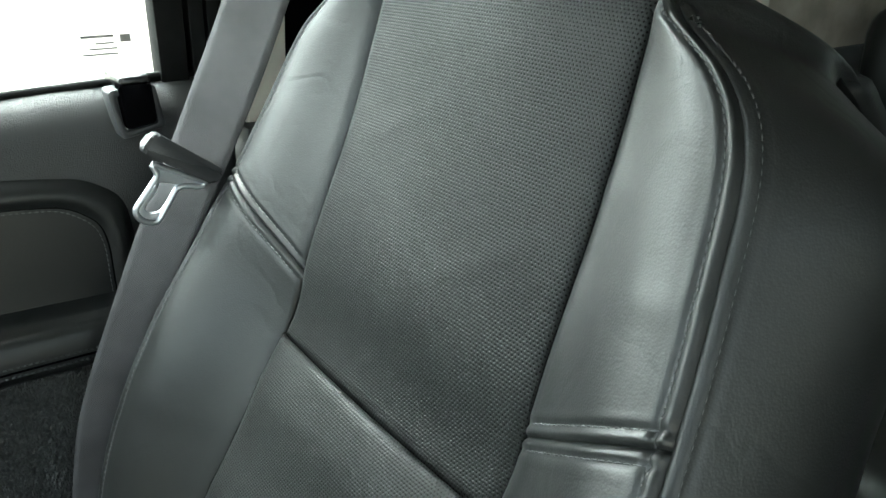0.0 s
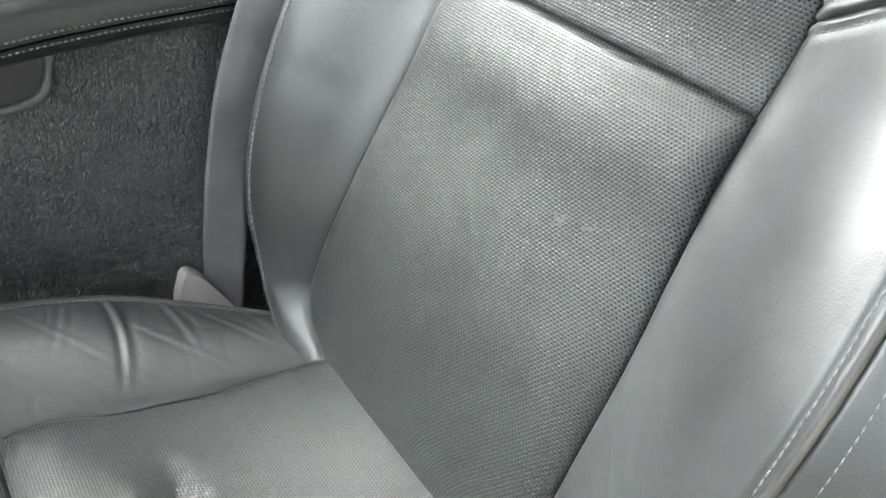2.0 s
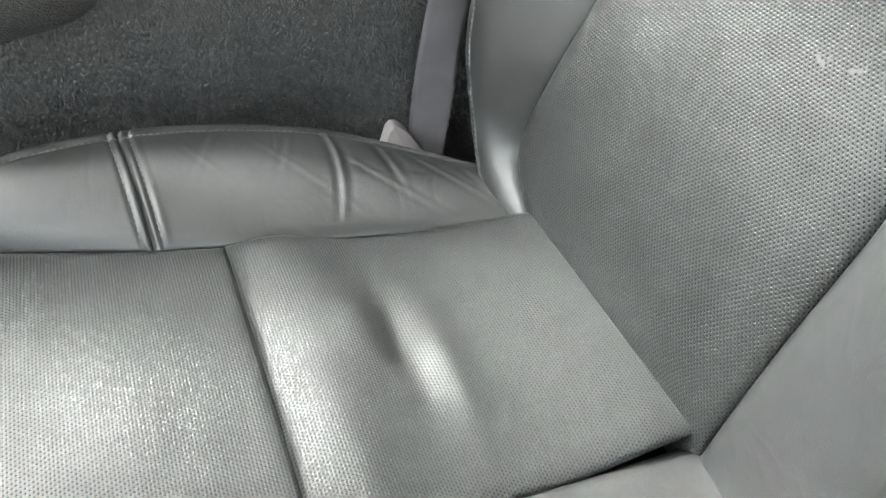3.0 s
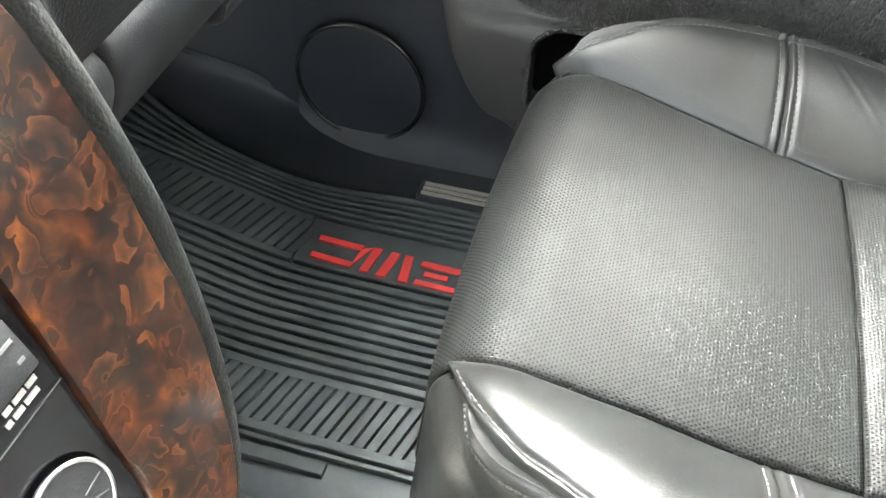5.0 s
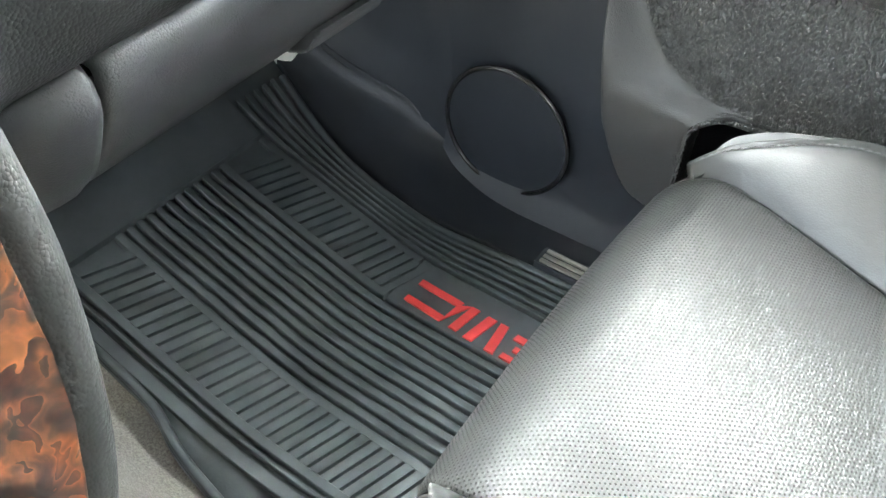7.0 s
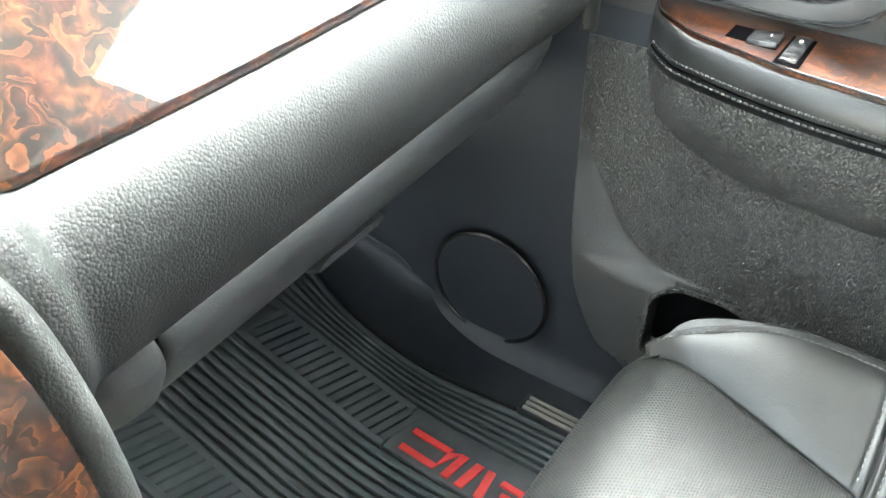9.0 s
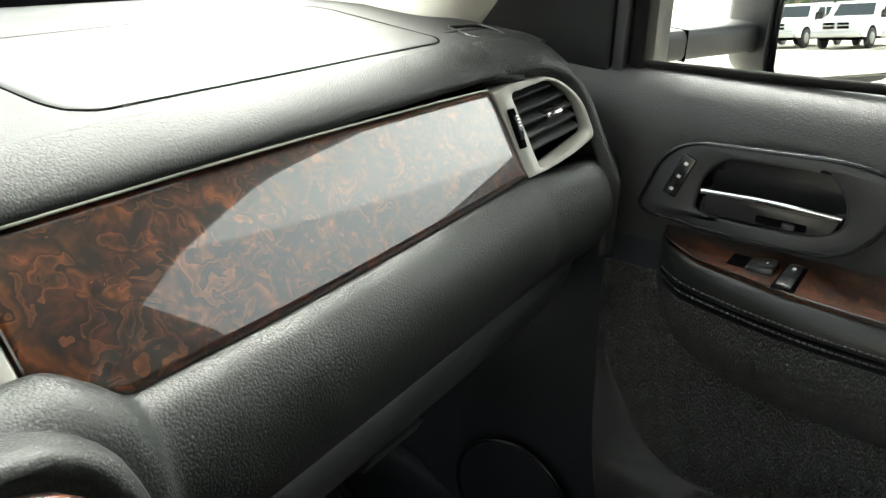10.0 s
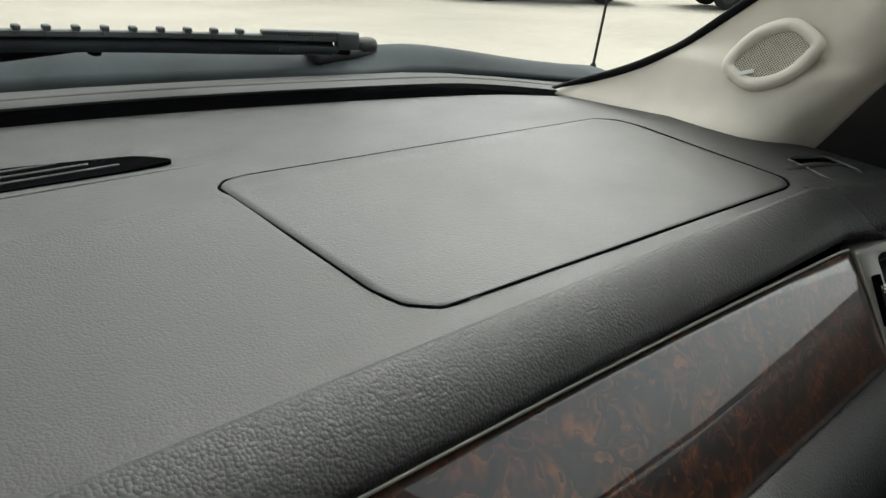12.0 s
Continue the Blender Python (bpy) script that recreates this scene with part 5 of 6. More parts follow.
def build_glass():
    def screen(u, v):
        x = -0.95 + 1.85 * u
        top_y = 0.50 + 0.06 * np.sqrt(np.maximum(1 - (x / 0.95) ** 2, 0)) - 0.06
        y0 = glass_foot(x) + 0.004
        z0 = 0.690 - 0.02 * ease(np.abs(x), 0.6, 0.9)
        y, z = y0 + (top_y - y0) * v, z0 + (1.245 - z0) * v + 0.02 * np.sin(np.pi * v)
        return x * (1 - 0.06 * v), y, z
    ob = surf("windscreen", screen, 40, 16, GLASS, None, 0.005)
    ob.visible_shadow = False
    tagged(ob, "clear curved windscreen glass", "window", kind="structure")

    def band(u, v):
        x = -0.92 + 1.72 * u
        y0 = glass_foot(x)
        z0 = 0.690 - 0.02 * ease(np.abs(x), 0.6, 0.9)
        return x, y0 - 0.013 + 0.013 * v, z0 - 0.006 + 0.0145 * v
    tagged(surf("trim_windscreen_foot", band, 90, 3, DARK, None, 0.004), "black rubber seal along the foot of the windscreen", "seal", kind="structure")
    pane("window_front", [(0.925, 0.76, 0.60), (0.925, -0.28, 0.60), (0.87, -0.36, 1.17), (0.87, 0.66, 1.17)], "clear raised side window glass")
    mark = thing("window_print", (0.922, -0.2, 0.70), "small grey maker's print etched on the side glass", "label")
    for k, (y0, y1, z, h) in enumerate([(-0.197, -0.165, 0.7335, 0.003), (-0.197, -0.178, 0.727, 0.002), (-0.2, -0.172, 0.7215, 0.002), (-0.2, -0.165, 0.716, 0.002), (-0.214, -0.203, 0.728, 0.008)]):
        part("print_bar", rbox((0.9065 - (z - 0.70) * 0.096 + 0.003, y0, z), (0.9075 - (z - 0.70) * 0.096 + 0.003, y1, z + h), 0), SLEEVE, mark)
    pane("window_rear", [(0.935, -0.45, 0.60), (0.935, -1.30, 0.60), (0.88, -1.30, 1.17), (0.88, -0.45, 1.17)], "dark privacy glass in the rear door", PRIVACY)
    pane("window_rear_left", [(-0.975, -1.30, 0.60), (-0.975, -0.45, 0.60), (-0.93, -0.45, 1.17), (-0.93, -1.30, 1.17)], "dark privacy glass in the rear door", PRIVACY)
    pane("window_tailgate", [(-0.96, -2.24, 0.60), (0.92, -2.24, 0.60), (0.92, -2.22, 1.12), (-0.96, -2.22, 1.12)], "dark privacy glass in the tailgate", PRIVACY)


build_glass()


# ---- passenger door ----
CUP = rounded([(0.540, 0.508), (0.536, 0.545), (0.516, 0.566), (0.44, 0.571), (0.418, 0.569), (0.400, 0.545), (0.398, 0.520), (0.43, 0.5055), (0.52, 0.504)], [0.006, 0.015, 0.012, 0.02, 0.01, 0.01, 0.015, 0.02, 0.006], 5)


def build_door():
    door = thing("passenger_door", (0.9, 0.2, -0.09), "closed front passenger door, black grained trim with a wood-topped armrest", "car door")
    skin = smoothed([(0.852, -0.085), (0.880, -0.04), (0.888, 0.05), (0.886, 0.25), (0.882, 0.42), (0.872, 0.52), (0.868, 0.575), (0.874, 0.605), (0.888, 0.624), (0.905, 0.634), (0.925, 0.637)], 60)

    def base(u, v):
        k = np.rint(v * 59).astype(int)
        y = 0.84 - 1.14 * u
        rear = 0.050 * (1 - ease(y, -0.15, 0.3)) * ease(v, 0.5, 1.0)
        well = 0.03 * np.clip(-outline_distance(y, skin[k, 1] + rear, CUP) / 0.004, 0, 1)
        return well + skin[k, 0] - 0.012 * ease(y, 0.62, 0.8) * ease(v, 0.55, 0.8), y, skin[k, 1] + rear
    surf("trim_panel", base, 280, 59, DOOR_VINYL, door, 0.012)
    # overlay on the door skin, coloured darker partly for the footwell's shade
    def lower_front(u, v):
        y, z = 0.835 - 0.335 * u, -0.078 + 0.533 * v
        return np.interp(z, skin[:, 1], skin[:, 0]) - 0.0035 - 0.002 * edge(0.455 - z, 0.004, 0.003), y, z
    surf("lower_front_sheet", lower_front, 30, 60, LOWER_TRIM, door, 0.0, "thin navy-black plastic sheet round the speaker, shade partly in its colour")
    part("door_shell", rbox((0.915, -0.30, -0.09), (0.965, 0.84, 0.60), 0.01), DARK, door)
    # lower pocket panel, grained
    front_edge = table([(-0.09, 0.50), (0.0, 0.520), (0.02, 0.535), (0.04, 0.571), (0.09, 0.600), (0.144, 0.616), (0.31, 0.636), (0.42, 0.64)])

    flare = table([(-0.05, 0.9), (0.10, 0.9), (0.140, 0.7), (0.152, 0.40), (0.162, 0.15), (0.174, 0.098), (0.199, 0.062), (0.249, 0.036), (0.292, 0.016), (0.35, 0.010), (0.45, 0.008)])

    def panel_x(y, z):
        """The lower panel's face: a map pocket that swells out low down, with a soft hollow above it."""
        d = front_edge(z) - y
        swell = (0.010 + 0.016 * (1 - ease(z, 0.18, 0.31))) * (1 - ease(d, 0.0, flare(z)))
        step = 0.006 * ease(0.41 - (0.32 - z) * 0.4 - y, 0.0, 0.012)
        return 0.8755 - swell - step + 0.016 * np.clip(1 - d / 0.006, 0, 1) ** 2 + 0.004 * ease(-y, -0.12, 0.02)

    opening = rounded([(0.512, 0.055), (0.511, 0.142), (0.490, 0.157), (0.43, 0.156), (0.36, 0.146), (0.36, 0.055)], 0.014)

    def pocket_x(y, z):
        return panel_x(y, z) + 0.034 * np.clip(-outline_distance(y, z, opening) / 0.004, 0, 1)

    def pocket(u, v):
        z = -0.02 + 0.44 * v
        y = front_edge(z) + (-0.29 - front_edge(z)) * u**1.6
        return pocket_x(y, z), y, z
    surf("pocket_panel", pocket, 240, 130, DOOR_GRAIN, door, 0.006, "dark coarse-grained lower panel")

    def hollow(u, v):
        z = 0.03 + 0.27 * v
        y = front_edge(z) - 0.004 - (np.minimum(flare(z), 0.085 + 0.075 * ease(z, 0.10, 0.155)) - 0.004) * u
        return pocket_x(y, z) - 0.0012, y, z
    surf("pocket_hollow", hollow, 60, 80, DOOR_VINYL, door, 0.0, "smooth moulded hollow beside the map pocket")
    # pull recess under the armrest, with a bright worn rim
    recess = rounded([(0.042, 0.418), (0.045, 0.385), (0.055, 0.360), (0.078, 0.3525), (0.20, 0.360), (0.36, 0.372), (0.36, 0.418)], [0.004, 0.02, 0.02, 0.02, 0.03, 0.02, 0.004], 5)
    inner_recess = [(0.2 + (y - 0.2) * 0.93, 0.39 + (z - 0.39) * 0.74) for y, z in recess]
    rim_ob = part("pull_recess_rim", framed(recess, inner_recess, lambda y, z: (float(panel_x(y, z)) - 0.009, y, z), (0.014, 0, 0), 0.004), DOOR_VINYL, door, "worn moulded rim of the pull recess", smooth=50)
    part("pull_recess", prism([(float(panel_x(0.1, 0.37)) - 0.001, y, z) for y, z in inner_recess], (0.004, 0, 0)), SMOOTH_PLASTIC, rim_ob, "smooth dark hollow")
    edge_line = [tuple(Vector(p).lerp(Vector(q), k / 8)) for p, q in zip(opening, opening[1:] + opening[:1]) for k in range(8)]
    rim_line = [(float(panel_x(*p)) - 0.0005, *p) for p in edge_line]
    part("pocket_rim", tube(rim_line, 0.0032, 8, True), DOOR_GRAIN, door, "rolled edge of the map pocket", smooth=60)
    # back sheet that puts the pocket's inner shade into its colour
    part("pocket_shade_sheet", rbox((0.8765, 0.35, 0.045), (0.878, 0.52, 0.165), 0.0), DARK, door, "near-black sheet standing in for the shade inside the map pocket")
    # loudspeaker
    y0, z0, r = 0.738, 0.024, 0.0885
    x0 = 0.874
    ring = [(x0 - 0.002, y0 + r * math.cos(a), z0 + r * math.sin(a)) for a in np.linspace(0, 2 * math.pi, 64, endpoint=False)]
    speaker = part("speaker_ring", tube(ring, 0.0034, 10, True), SMOOTH_PLASTIC, door, "glossy black speaker ring", smooth=60)

    def cone(u, v):
        a, q = 2 * np.pi * u, r * (1 - v)
        return x0 - 0.001 - 0.004 * np.sqrt(np.maximum(1 - (q / r) ** 2, 0)), y0 + q * np.cos(a), z0 + q * np.sin(a)
    surf("speaker_grille", cone, 48, 10, LOWER_TRIM, speaker, 0.0)
    # armrest
    low = table([(-0.30, 0.41), (0.0, 0.415), (0.19, 0.412), (0.215, 0.375), (0.25, 0.322), (0.31, 0.306), (0.376, 0.308), (0.456, 0.317), (0.534, 0.349), (0.568, 0.402), (0.585, 0.45)])
    inner = table([(-0.30, 0.828), (-0.1, 0.824), (0.03, 0.816), (0.12, 0.800), (0.2, 0.784), (0.27, 0.777), (0.35, 0.776), (0.43, 0.784), (0.515, 0.806), (0.541, 0.822), (0.562, 0.845), (0.572, 0.865), (0.578, 0.89)])

    def body(u, v):
        y = 0.574 - 0.384 * u
        z = low(y) + (0.425 - low(y)) * v
        depth = (0.862 - inner(y) - 0.012) * np.sin(np.pi / 2 * v) ** 0.75 * np.sqrt(np.clip((y - 0.190) / 0.04, 0, 1))
        return 0.862 - np.maximum(depth, -0.01), y, z
    surf("armrest_body", body, 110, 24, DOOR_GRAIN, door, 0.008)
    prof = [(1.0, 0.469), (0.3, 0.4715), (0.1, 0.469), (0.02, 0.461), (0.0, 0.447), (0.015, 0.433), (0.07, 0.4235), (0.2, 0.419), (0.6, 0.417)]
    prof = smoothed(prof, 36)

    def pad(u, v):
        y = 0.577 - 0.86 * u
        k = np.rint(v * 35).astype(int)
        a = inner(y)
        return a + (0.90 - a) * prof[k, 0], y, prof[k, 1] + 0.008 * (y - 0.34) - 0.006 * ease(-y, -0.1, 0.3) + 0.024 * prof[k, 0] * (v < 0.5) * ease(-y, -0.22, -0.02)
    surf("armrest_pad", pad, 120, 35, LEATHER, door, -0.006, "black stitched leather armrest pad")
    ys = np.linspace(0.56, -0.25, 200)
    rows = []
    fall = 0.008 * (ys - 0.34) - 0.006 * ease(-ys, -0.1, 0.3)
    for share, z in ((0.004, 0.4435), (0.012, 0.4335)):
        rows.append((np.stack([inner(ys) + (0.90 - inner(ys)) * share - 0.0012, ys, z + fall], 1), np.tile([-1.0, 0, -0.3], (200, 1))))
    seam("stitching", rows, DARK_THREAD, door, "dark grey thread in two rows")
    part("armrest_seam", tube(np.stack([inner(ys) + (0.90 - inner(ys)) * 0.006 - 0.0003, ys, 0.4385 + fall], 1), 0.0012, 6), DARK, door, smooth=60)
    outline = [(0.898, 0.352), (0.8955, 0.45), (0.901, 0.545), (0.893, 0.574), (0.868, 0.569), (0.846, 0.561), (0.829, 0.540), (0.812, 0.515), (0.790, 0.43), (0.783, 0.352), (0.784, 0.25), (0.898, 0.25)]
    loop = rounded(outline, 0.008, 4)
    tilt = lambda x, y: 0.4735 + 0.008 * (y - 0.34) + 0.03 * (x - 0.84)  # noqa: E731
    plate = part("wood_inlay", prism([(x, y, tilt(x, y) - 0.004) for x, y in loop], (0, 0, 0.0055), 0.0022), WOOD, door, "glossy walnut burl switch plate", smooth=50)
    rim = [(x, y, tilt(x, y) + 0.0006) for x, y in loop]
    part("plate_rim", tube(rim, 0.0010, 6, True), SMOOTH_PLASTIC, plate, smooth=60)
    top_of = lambda x, y, h: tilt(x, y) + 0.0015 + h  # noqa: E731
    part("switch_well", rbox((0.818, 0.464, top_of(0.83, 0.47, -0.002)), (0.847, 0.489, top_of(0.83, 0.47, 0.001)), 0.001), DARK, plate)
    part("window_switch", rbox((-0.0145, -0.0135, -0.004), (0.0145, 0.0135, 0.0055), 0.003, 2, Matrix.Translation((0.829, 0.457, top_of(0.829, 0.457, 0.0))) @ pose(0, 0, 0, -9)), SMOOTH_PLASTIC, plate, "black window rocker switch", smooth=40)
    part("switch_well", rbox((0.792, 0.419, top_of(0.82, 0.43, -0.002)), (0.853, 0.440, top_of(0.82, 0.43, 0.0012)), 0.001), DARK, plate)
    part("lock_switch", rbox((0.795, 0.422, top_of(0.82, 0.43, -0.001)), (0.850, 0.437, top_of(0.82, 0.43, 0.004)), 0.002), SMOOTH_PLASTIC, plate, "black lock rocker switch", smooth=40)
    for x, y, h in ((0.829, 0.452, 0.006), (0.836, 0.4295, 0.004), (0.809, 0.4295, 0.004)):
        part("mark", rbox((x - 0.0022, y - 0.0015, top_of(x, y, h - 0.0003)), (x + 0.0022, y + 0.0015, top_of(x, y, h + 0.0003)), 0), WHITE_MARK, plate)
    # handle recess
    bezel = rounded([(0.600, 0.502), (0.580, 0.558), (0.553, 0.578), (0.40, 0.585), (0.350, 0.572), (0.366, 0.520), (0.398, 0.490), (0.46, 0.487), (0.59, 0.494)], [0.008, 0.02, 0.02, 0.05, 0.02, 0.03, 0.025, 0.04, 0.008], 5)
    cup = CUP
    frame_ob = part("handle_bezel", framed(bezel, cup, lambda y, z: (0.858 + 0.02 * max(0, z - 0.57), y, z), (0.016, 0, 0), 0.004), PLASTIC, door, "satin black handle surround", smooth=50)
    part("bezel_rim", tube([(0.8585, *p) for p in bezel], 0.0022, 6, True), SMOOTH_PLASTIC, frame_ob, smooth=60)
    bm = bmesh.new()
    a = [bm.verts.new((0.862, *p)) for p in cup]
    b = [bm.verts.new((0.893, p[0] * 0.95 + 0.47 * 0.05, p[1])) for p in cup]
    for i in range(len(a)):
        bm.faces.new((a[i], a[(i + 1) % len(a)], b[(i + 1) % len(a)], b[i]))
    bm.faces.new(b)
    part("handle_cup", bm, SMOOTH_PLASTIC, frame_ob)
    lever = part("door_handle", prism([(0.8565, *p) for p in rounded([(0.534, 0.508), (0.531, 0.529), (0.402, 0.530), (0.408, 0.514), (0.425, 0.507)], 0.004)], (0.012, 0, 0), 0.003), SMOOTH_PLASTIC, frame_ob, "glossy black lever with a chrome edge", smooth=40)
    part("chrome_edge", tube(smoothed([(0.856, 0.534, 0.5305), (0.8545, 0.47, 0.5335), (0.856, 0.401, 0.531)], 16), 0.0028, 8), CHROME, door, "chrome handle edge", smooth=60)
    part("lock_slide", rbox((0.8545, 0.43, 0.5095), (0.8575, 0.478, 0.517), 0.002), DARK, door, smooth=40)
    part("lock_tab", rbox((0.852, 0.44, 0.510), (0.857, 0.452, 0.516), 0.0015), PLASTIC, door, smooth=40)
    strip = Matrix.Translation((0.8575, 0.559, 0.541)) @ pose(0, 0, 0, 22)
    switch = part("seat_heater_switch", rbox((-0.003, -0.0075, -0.024), (0.001, 0.0075, 0.024), 0.002, 2, strip), SMOOTH_PLASTIC, door, "black three-way switch strip with white marks", smooth=40)
    for k in (-1, 0, 1):
        part("mark", rbox((-0.0035, -0.0018, k * 0.0155 - 0.0016), (-0.0029, 0.0018, k * 0.0155 + 0.0016), 0, 1, strip), WHITE_MARK, switch)
    # leather upper insert behind the handle: flat centre, stitched seam, padded roll round it
    radii = [0.01, 0.03, 0.05, 0.06, 0.03, 0.02, 0.03, 0.005]
    roll_out = rounded([(0.338, 0.470), (0.343, 0.604), (0.30, 0.622), (-0.06, 0.616), (-0.140, 0.604), (-0.174, 0.578), (-0.180, 0.545), (-0.180, 0.462)], radii, 6)
    roll_in = rounded([(0.312, 0.470), (0.315, 0.575), (0.28, 0.592), (-0.06, 0.586), (-0.118, 0.579), (-0.147, 0.556), (-0.153, 0.531), (-0.153, 0.462)], radii, 6)
    bm = bmesh.new()
    rings = []
    for k in range(13):
        f = k / 12
        out = 0.873 - 0.016 * math.sin(math.pi * (0.04 + 0.80 * f)) ** 0.8 - 0.002 * f
        rings.append([bm.verts.new((out, *(p.lerp(q, f)))) for p, q in zip(roll_out, roll_in)])
    for a, b in zip(rings, rings[1:]):
        for i in range(len(a)):
            bm.faces.new((a[i], a[(i + 1) % len(a)], b[(i + 1) % len(b)], b[i]))
    part("padded_roll", bm, LEATHER, door, "padded black leather roll", smooth=60)
    part("upper_insert", prism([(0.8645, *p) for p in roll_in], (0.008, 0, 0)), LEATHER, door, "flat black leather insert", smooth=50)
    part("insert_seam", tube([(0.8638, *p) for p in roll_in], 0.0014, 6, True), DARK, door, smooth=60)
    rows = []
    for share, out in ((0.84, 0.8600), (1.16, 0.8640)):
        line = [(out, *(p.lerp(q, share))) for p, q in zip(roll_out, roll_in)]
        rows.append((np.array(line + line[:1]), np.tile([-1.0, 0, 0], (len(line) + 1, 1))))
    seam("stitching", rows, THREAD, door, "grey stitching")
    # belt line seal and the black frame of the window
    part("window_seal", tube([(0.914, 0.64, 0.6365), (0.916, 0.3, 0.646), (0.913, 0.0, 0.680), (0.913, -0.28, 0.690)], 0.0055, 8), BLACK_RUBBER, door, smooth=60)
    part("front_channel", rbox((0.905, 0.630, 0.625), (0.935, 0.648, 1.15), 0.004), BLACK_RUBBER, door, smooth=40)
    part("channel_trim", rbox((0.896, 0.650, 0.622), (0.93, 0.664, 1.15), 0.004), PLASTIC, door, smooth=40)
    part("sail_panel", prism([(0.893, 0.665, 0.60), (0.893, 0.665, 1.0), (0.893, 0.80, 0.86), (0.893, 0.90, 0.72), (0.893, 0.93, 0.60)], (0.03, 0, 0), 0.004), SAIL, door, "matt black corner panel")
    def leaning(x, ya, yb, low, deep):
        """A window post that leans back above eye height."""
        return prism([(x, ya, low), (x, yb, low), (x, yb, 0.86), (x, yb - 0.09, 1.17), (x, ya - 0.09, 1.17), (x, ya, 0.86)], (deep, 0, 0), 0.002)
    for y, w in ((-0.255, 0.030), (-0.284, 0.016), (-0.302, 0.012)):
        part("rear_channel", leaning(0.905, y - w / 2, y + w / 2, 0.645, 0.03), BLACK_RUBBER, door, smooth=40)
    part("rear_seal", leaning(0.936, -0.34, -0.245, 0.62, 0.012), BLACK_RUBBER, door)
    return door


build_door()


def build_hook():
    """The small black clip hooked over the window sill."""
    clip = thing("sill_clip", (0.88, -0.197, 0.64), "black plastic clip hooked over the door's window sill", "clip")
    part("clip_frame", framed(rounded([(-0.170, 0.690), (-0.178, 0.640), (-0.224, 0.648), (-0.217, 0.693)], 0.006), rounded([(-0.178, 0.684), (-0.183, 0.648), (-0.216, 0.653), (-0.211, 0.686)], 0.004), lambda y, z: (0.852, y, z), (0.026, 0, 0), 0.002), PLASTIC, clip, smooth=40)
    part("clip_pad", prism([(0.848, *p) for p in rounded([(-0.180, 0.697), (-0.184, 0.650), (-0.214, 0.655), (-0.212, 0.697)], 0.004)], (0.014, 0, 0), 0.003), DARK, clip, smooth=40)
    part("clip_hook", rbox((0.848, -0.213, 0.690), (0.905, -0.181, 0.703), 0.004), SMOOTH_PLASTIC, clip, smooth=40)


build_hook()


# ---- footwell floor ----
def mat_z(y):
    return -0.083 + 0.30 * 0.5 * (np.sqrt((np.asarray(y, float) - 0.755) ** 2 + 0.04**2) + (np.asarray(y, float) - 0.755)) + 0.9 * np.maximum(np.asarray(y, float) - 0.98, 0) ** 1.5


def strip_mesh(x0, x1, ya, yb, skew=0.0, height=0.0042, n=2, bend=None):
    """One raised land of the mat, from ya to yb, following the floor; skew shifts its ends in x."""
    ys = np.linspace(ya, yb, n)
    verts, faces = [], []
    r = min(0.0012, abs(x1 - x0) * 0.2)
    for k, y in enumerate(ys):
        t = k / (n - 1)
        z = float(mat_z(y))
        a, b = x0 + skew * t, x1 + skew * t
        if bend is not None:
            a, b = a + bend(a, y), b + bend(b, y)
        verts += [(a, y, z - 0.001), (a + 0.0002, y, z + height - r), (a + r, y, z + height), (b - r, y, z + height), (b - 0.0002, y, z + height - r), (b, y, z - 0.001)]
    for k in range(n - 1):
        i, j = 6 * k, 6 * k + 6
        faces += [[i + m, j + m, j + m + 1, i + m + 1] for m in range(5)]
    last = 6 * (n - 1)
    faces += [[0, 1, 2, 3, 4, 5], [last + m for m in (5, 4, 3, 2, 1, 0)]]
    return verts, faces


mat_left = table([(0.3, 0.318), (0.45, 0.318), (0.62, 0.322), (0.722, 0.336), (0.783, 0.347), (0.83, 0.362), (0.896, 0.366), (0.967, 0.37), (1.08, 0.375)])


mat_right = table([(0.3, 0.785), (0.53, 0.783), (0.64, 0.780), (0.72, 0.772), (0.81, 0.763), (0.91, 0.767), (1.0, 0.790), (1.08, 0.81)])


def fan(x, y):
    """How the outer ribs follow the mat's door-side edge."""
    return (x - 0.712) / 0.058 * (float(mat_right(y)) - 0.770)


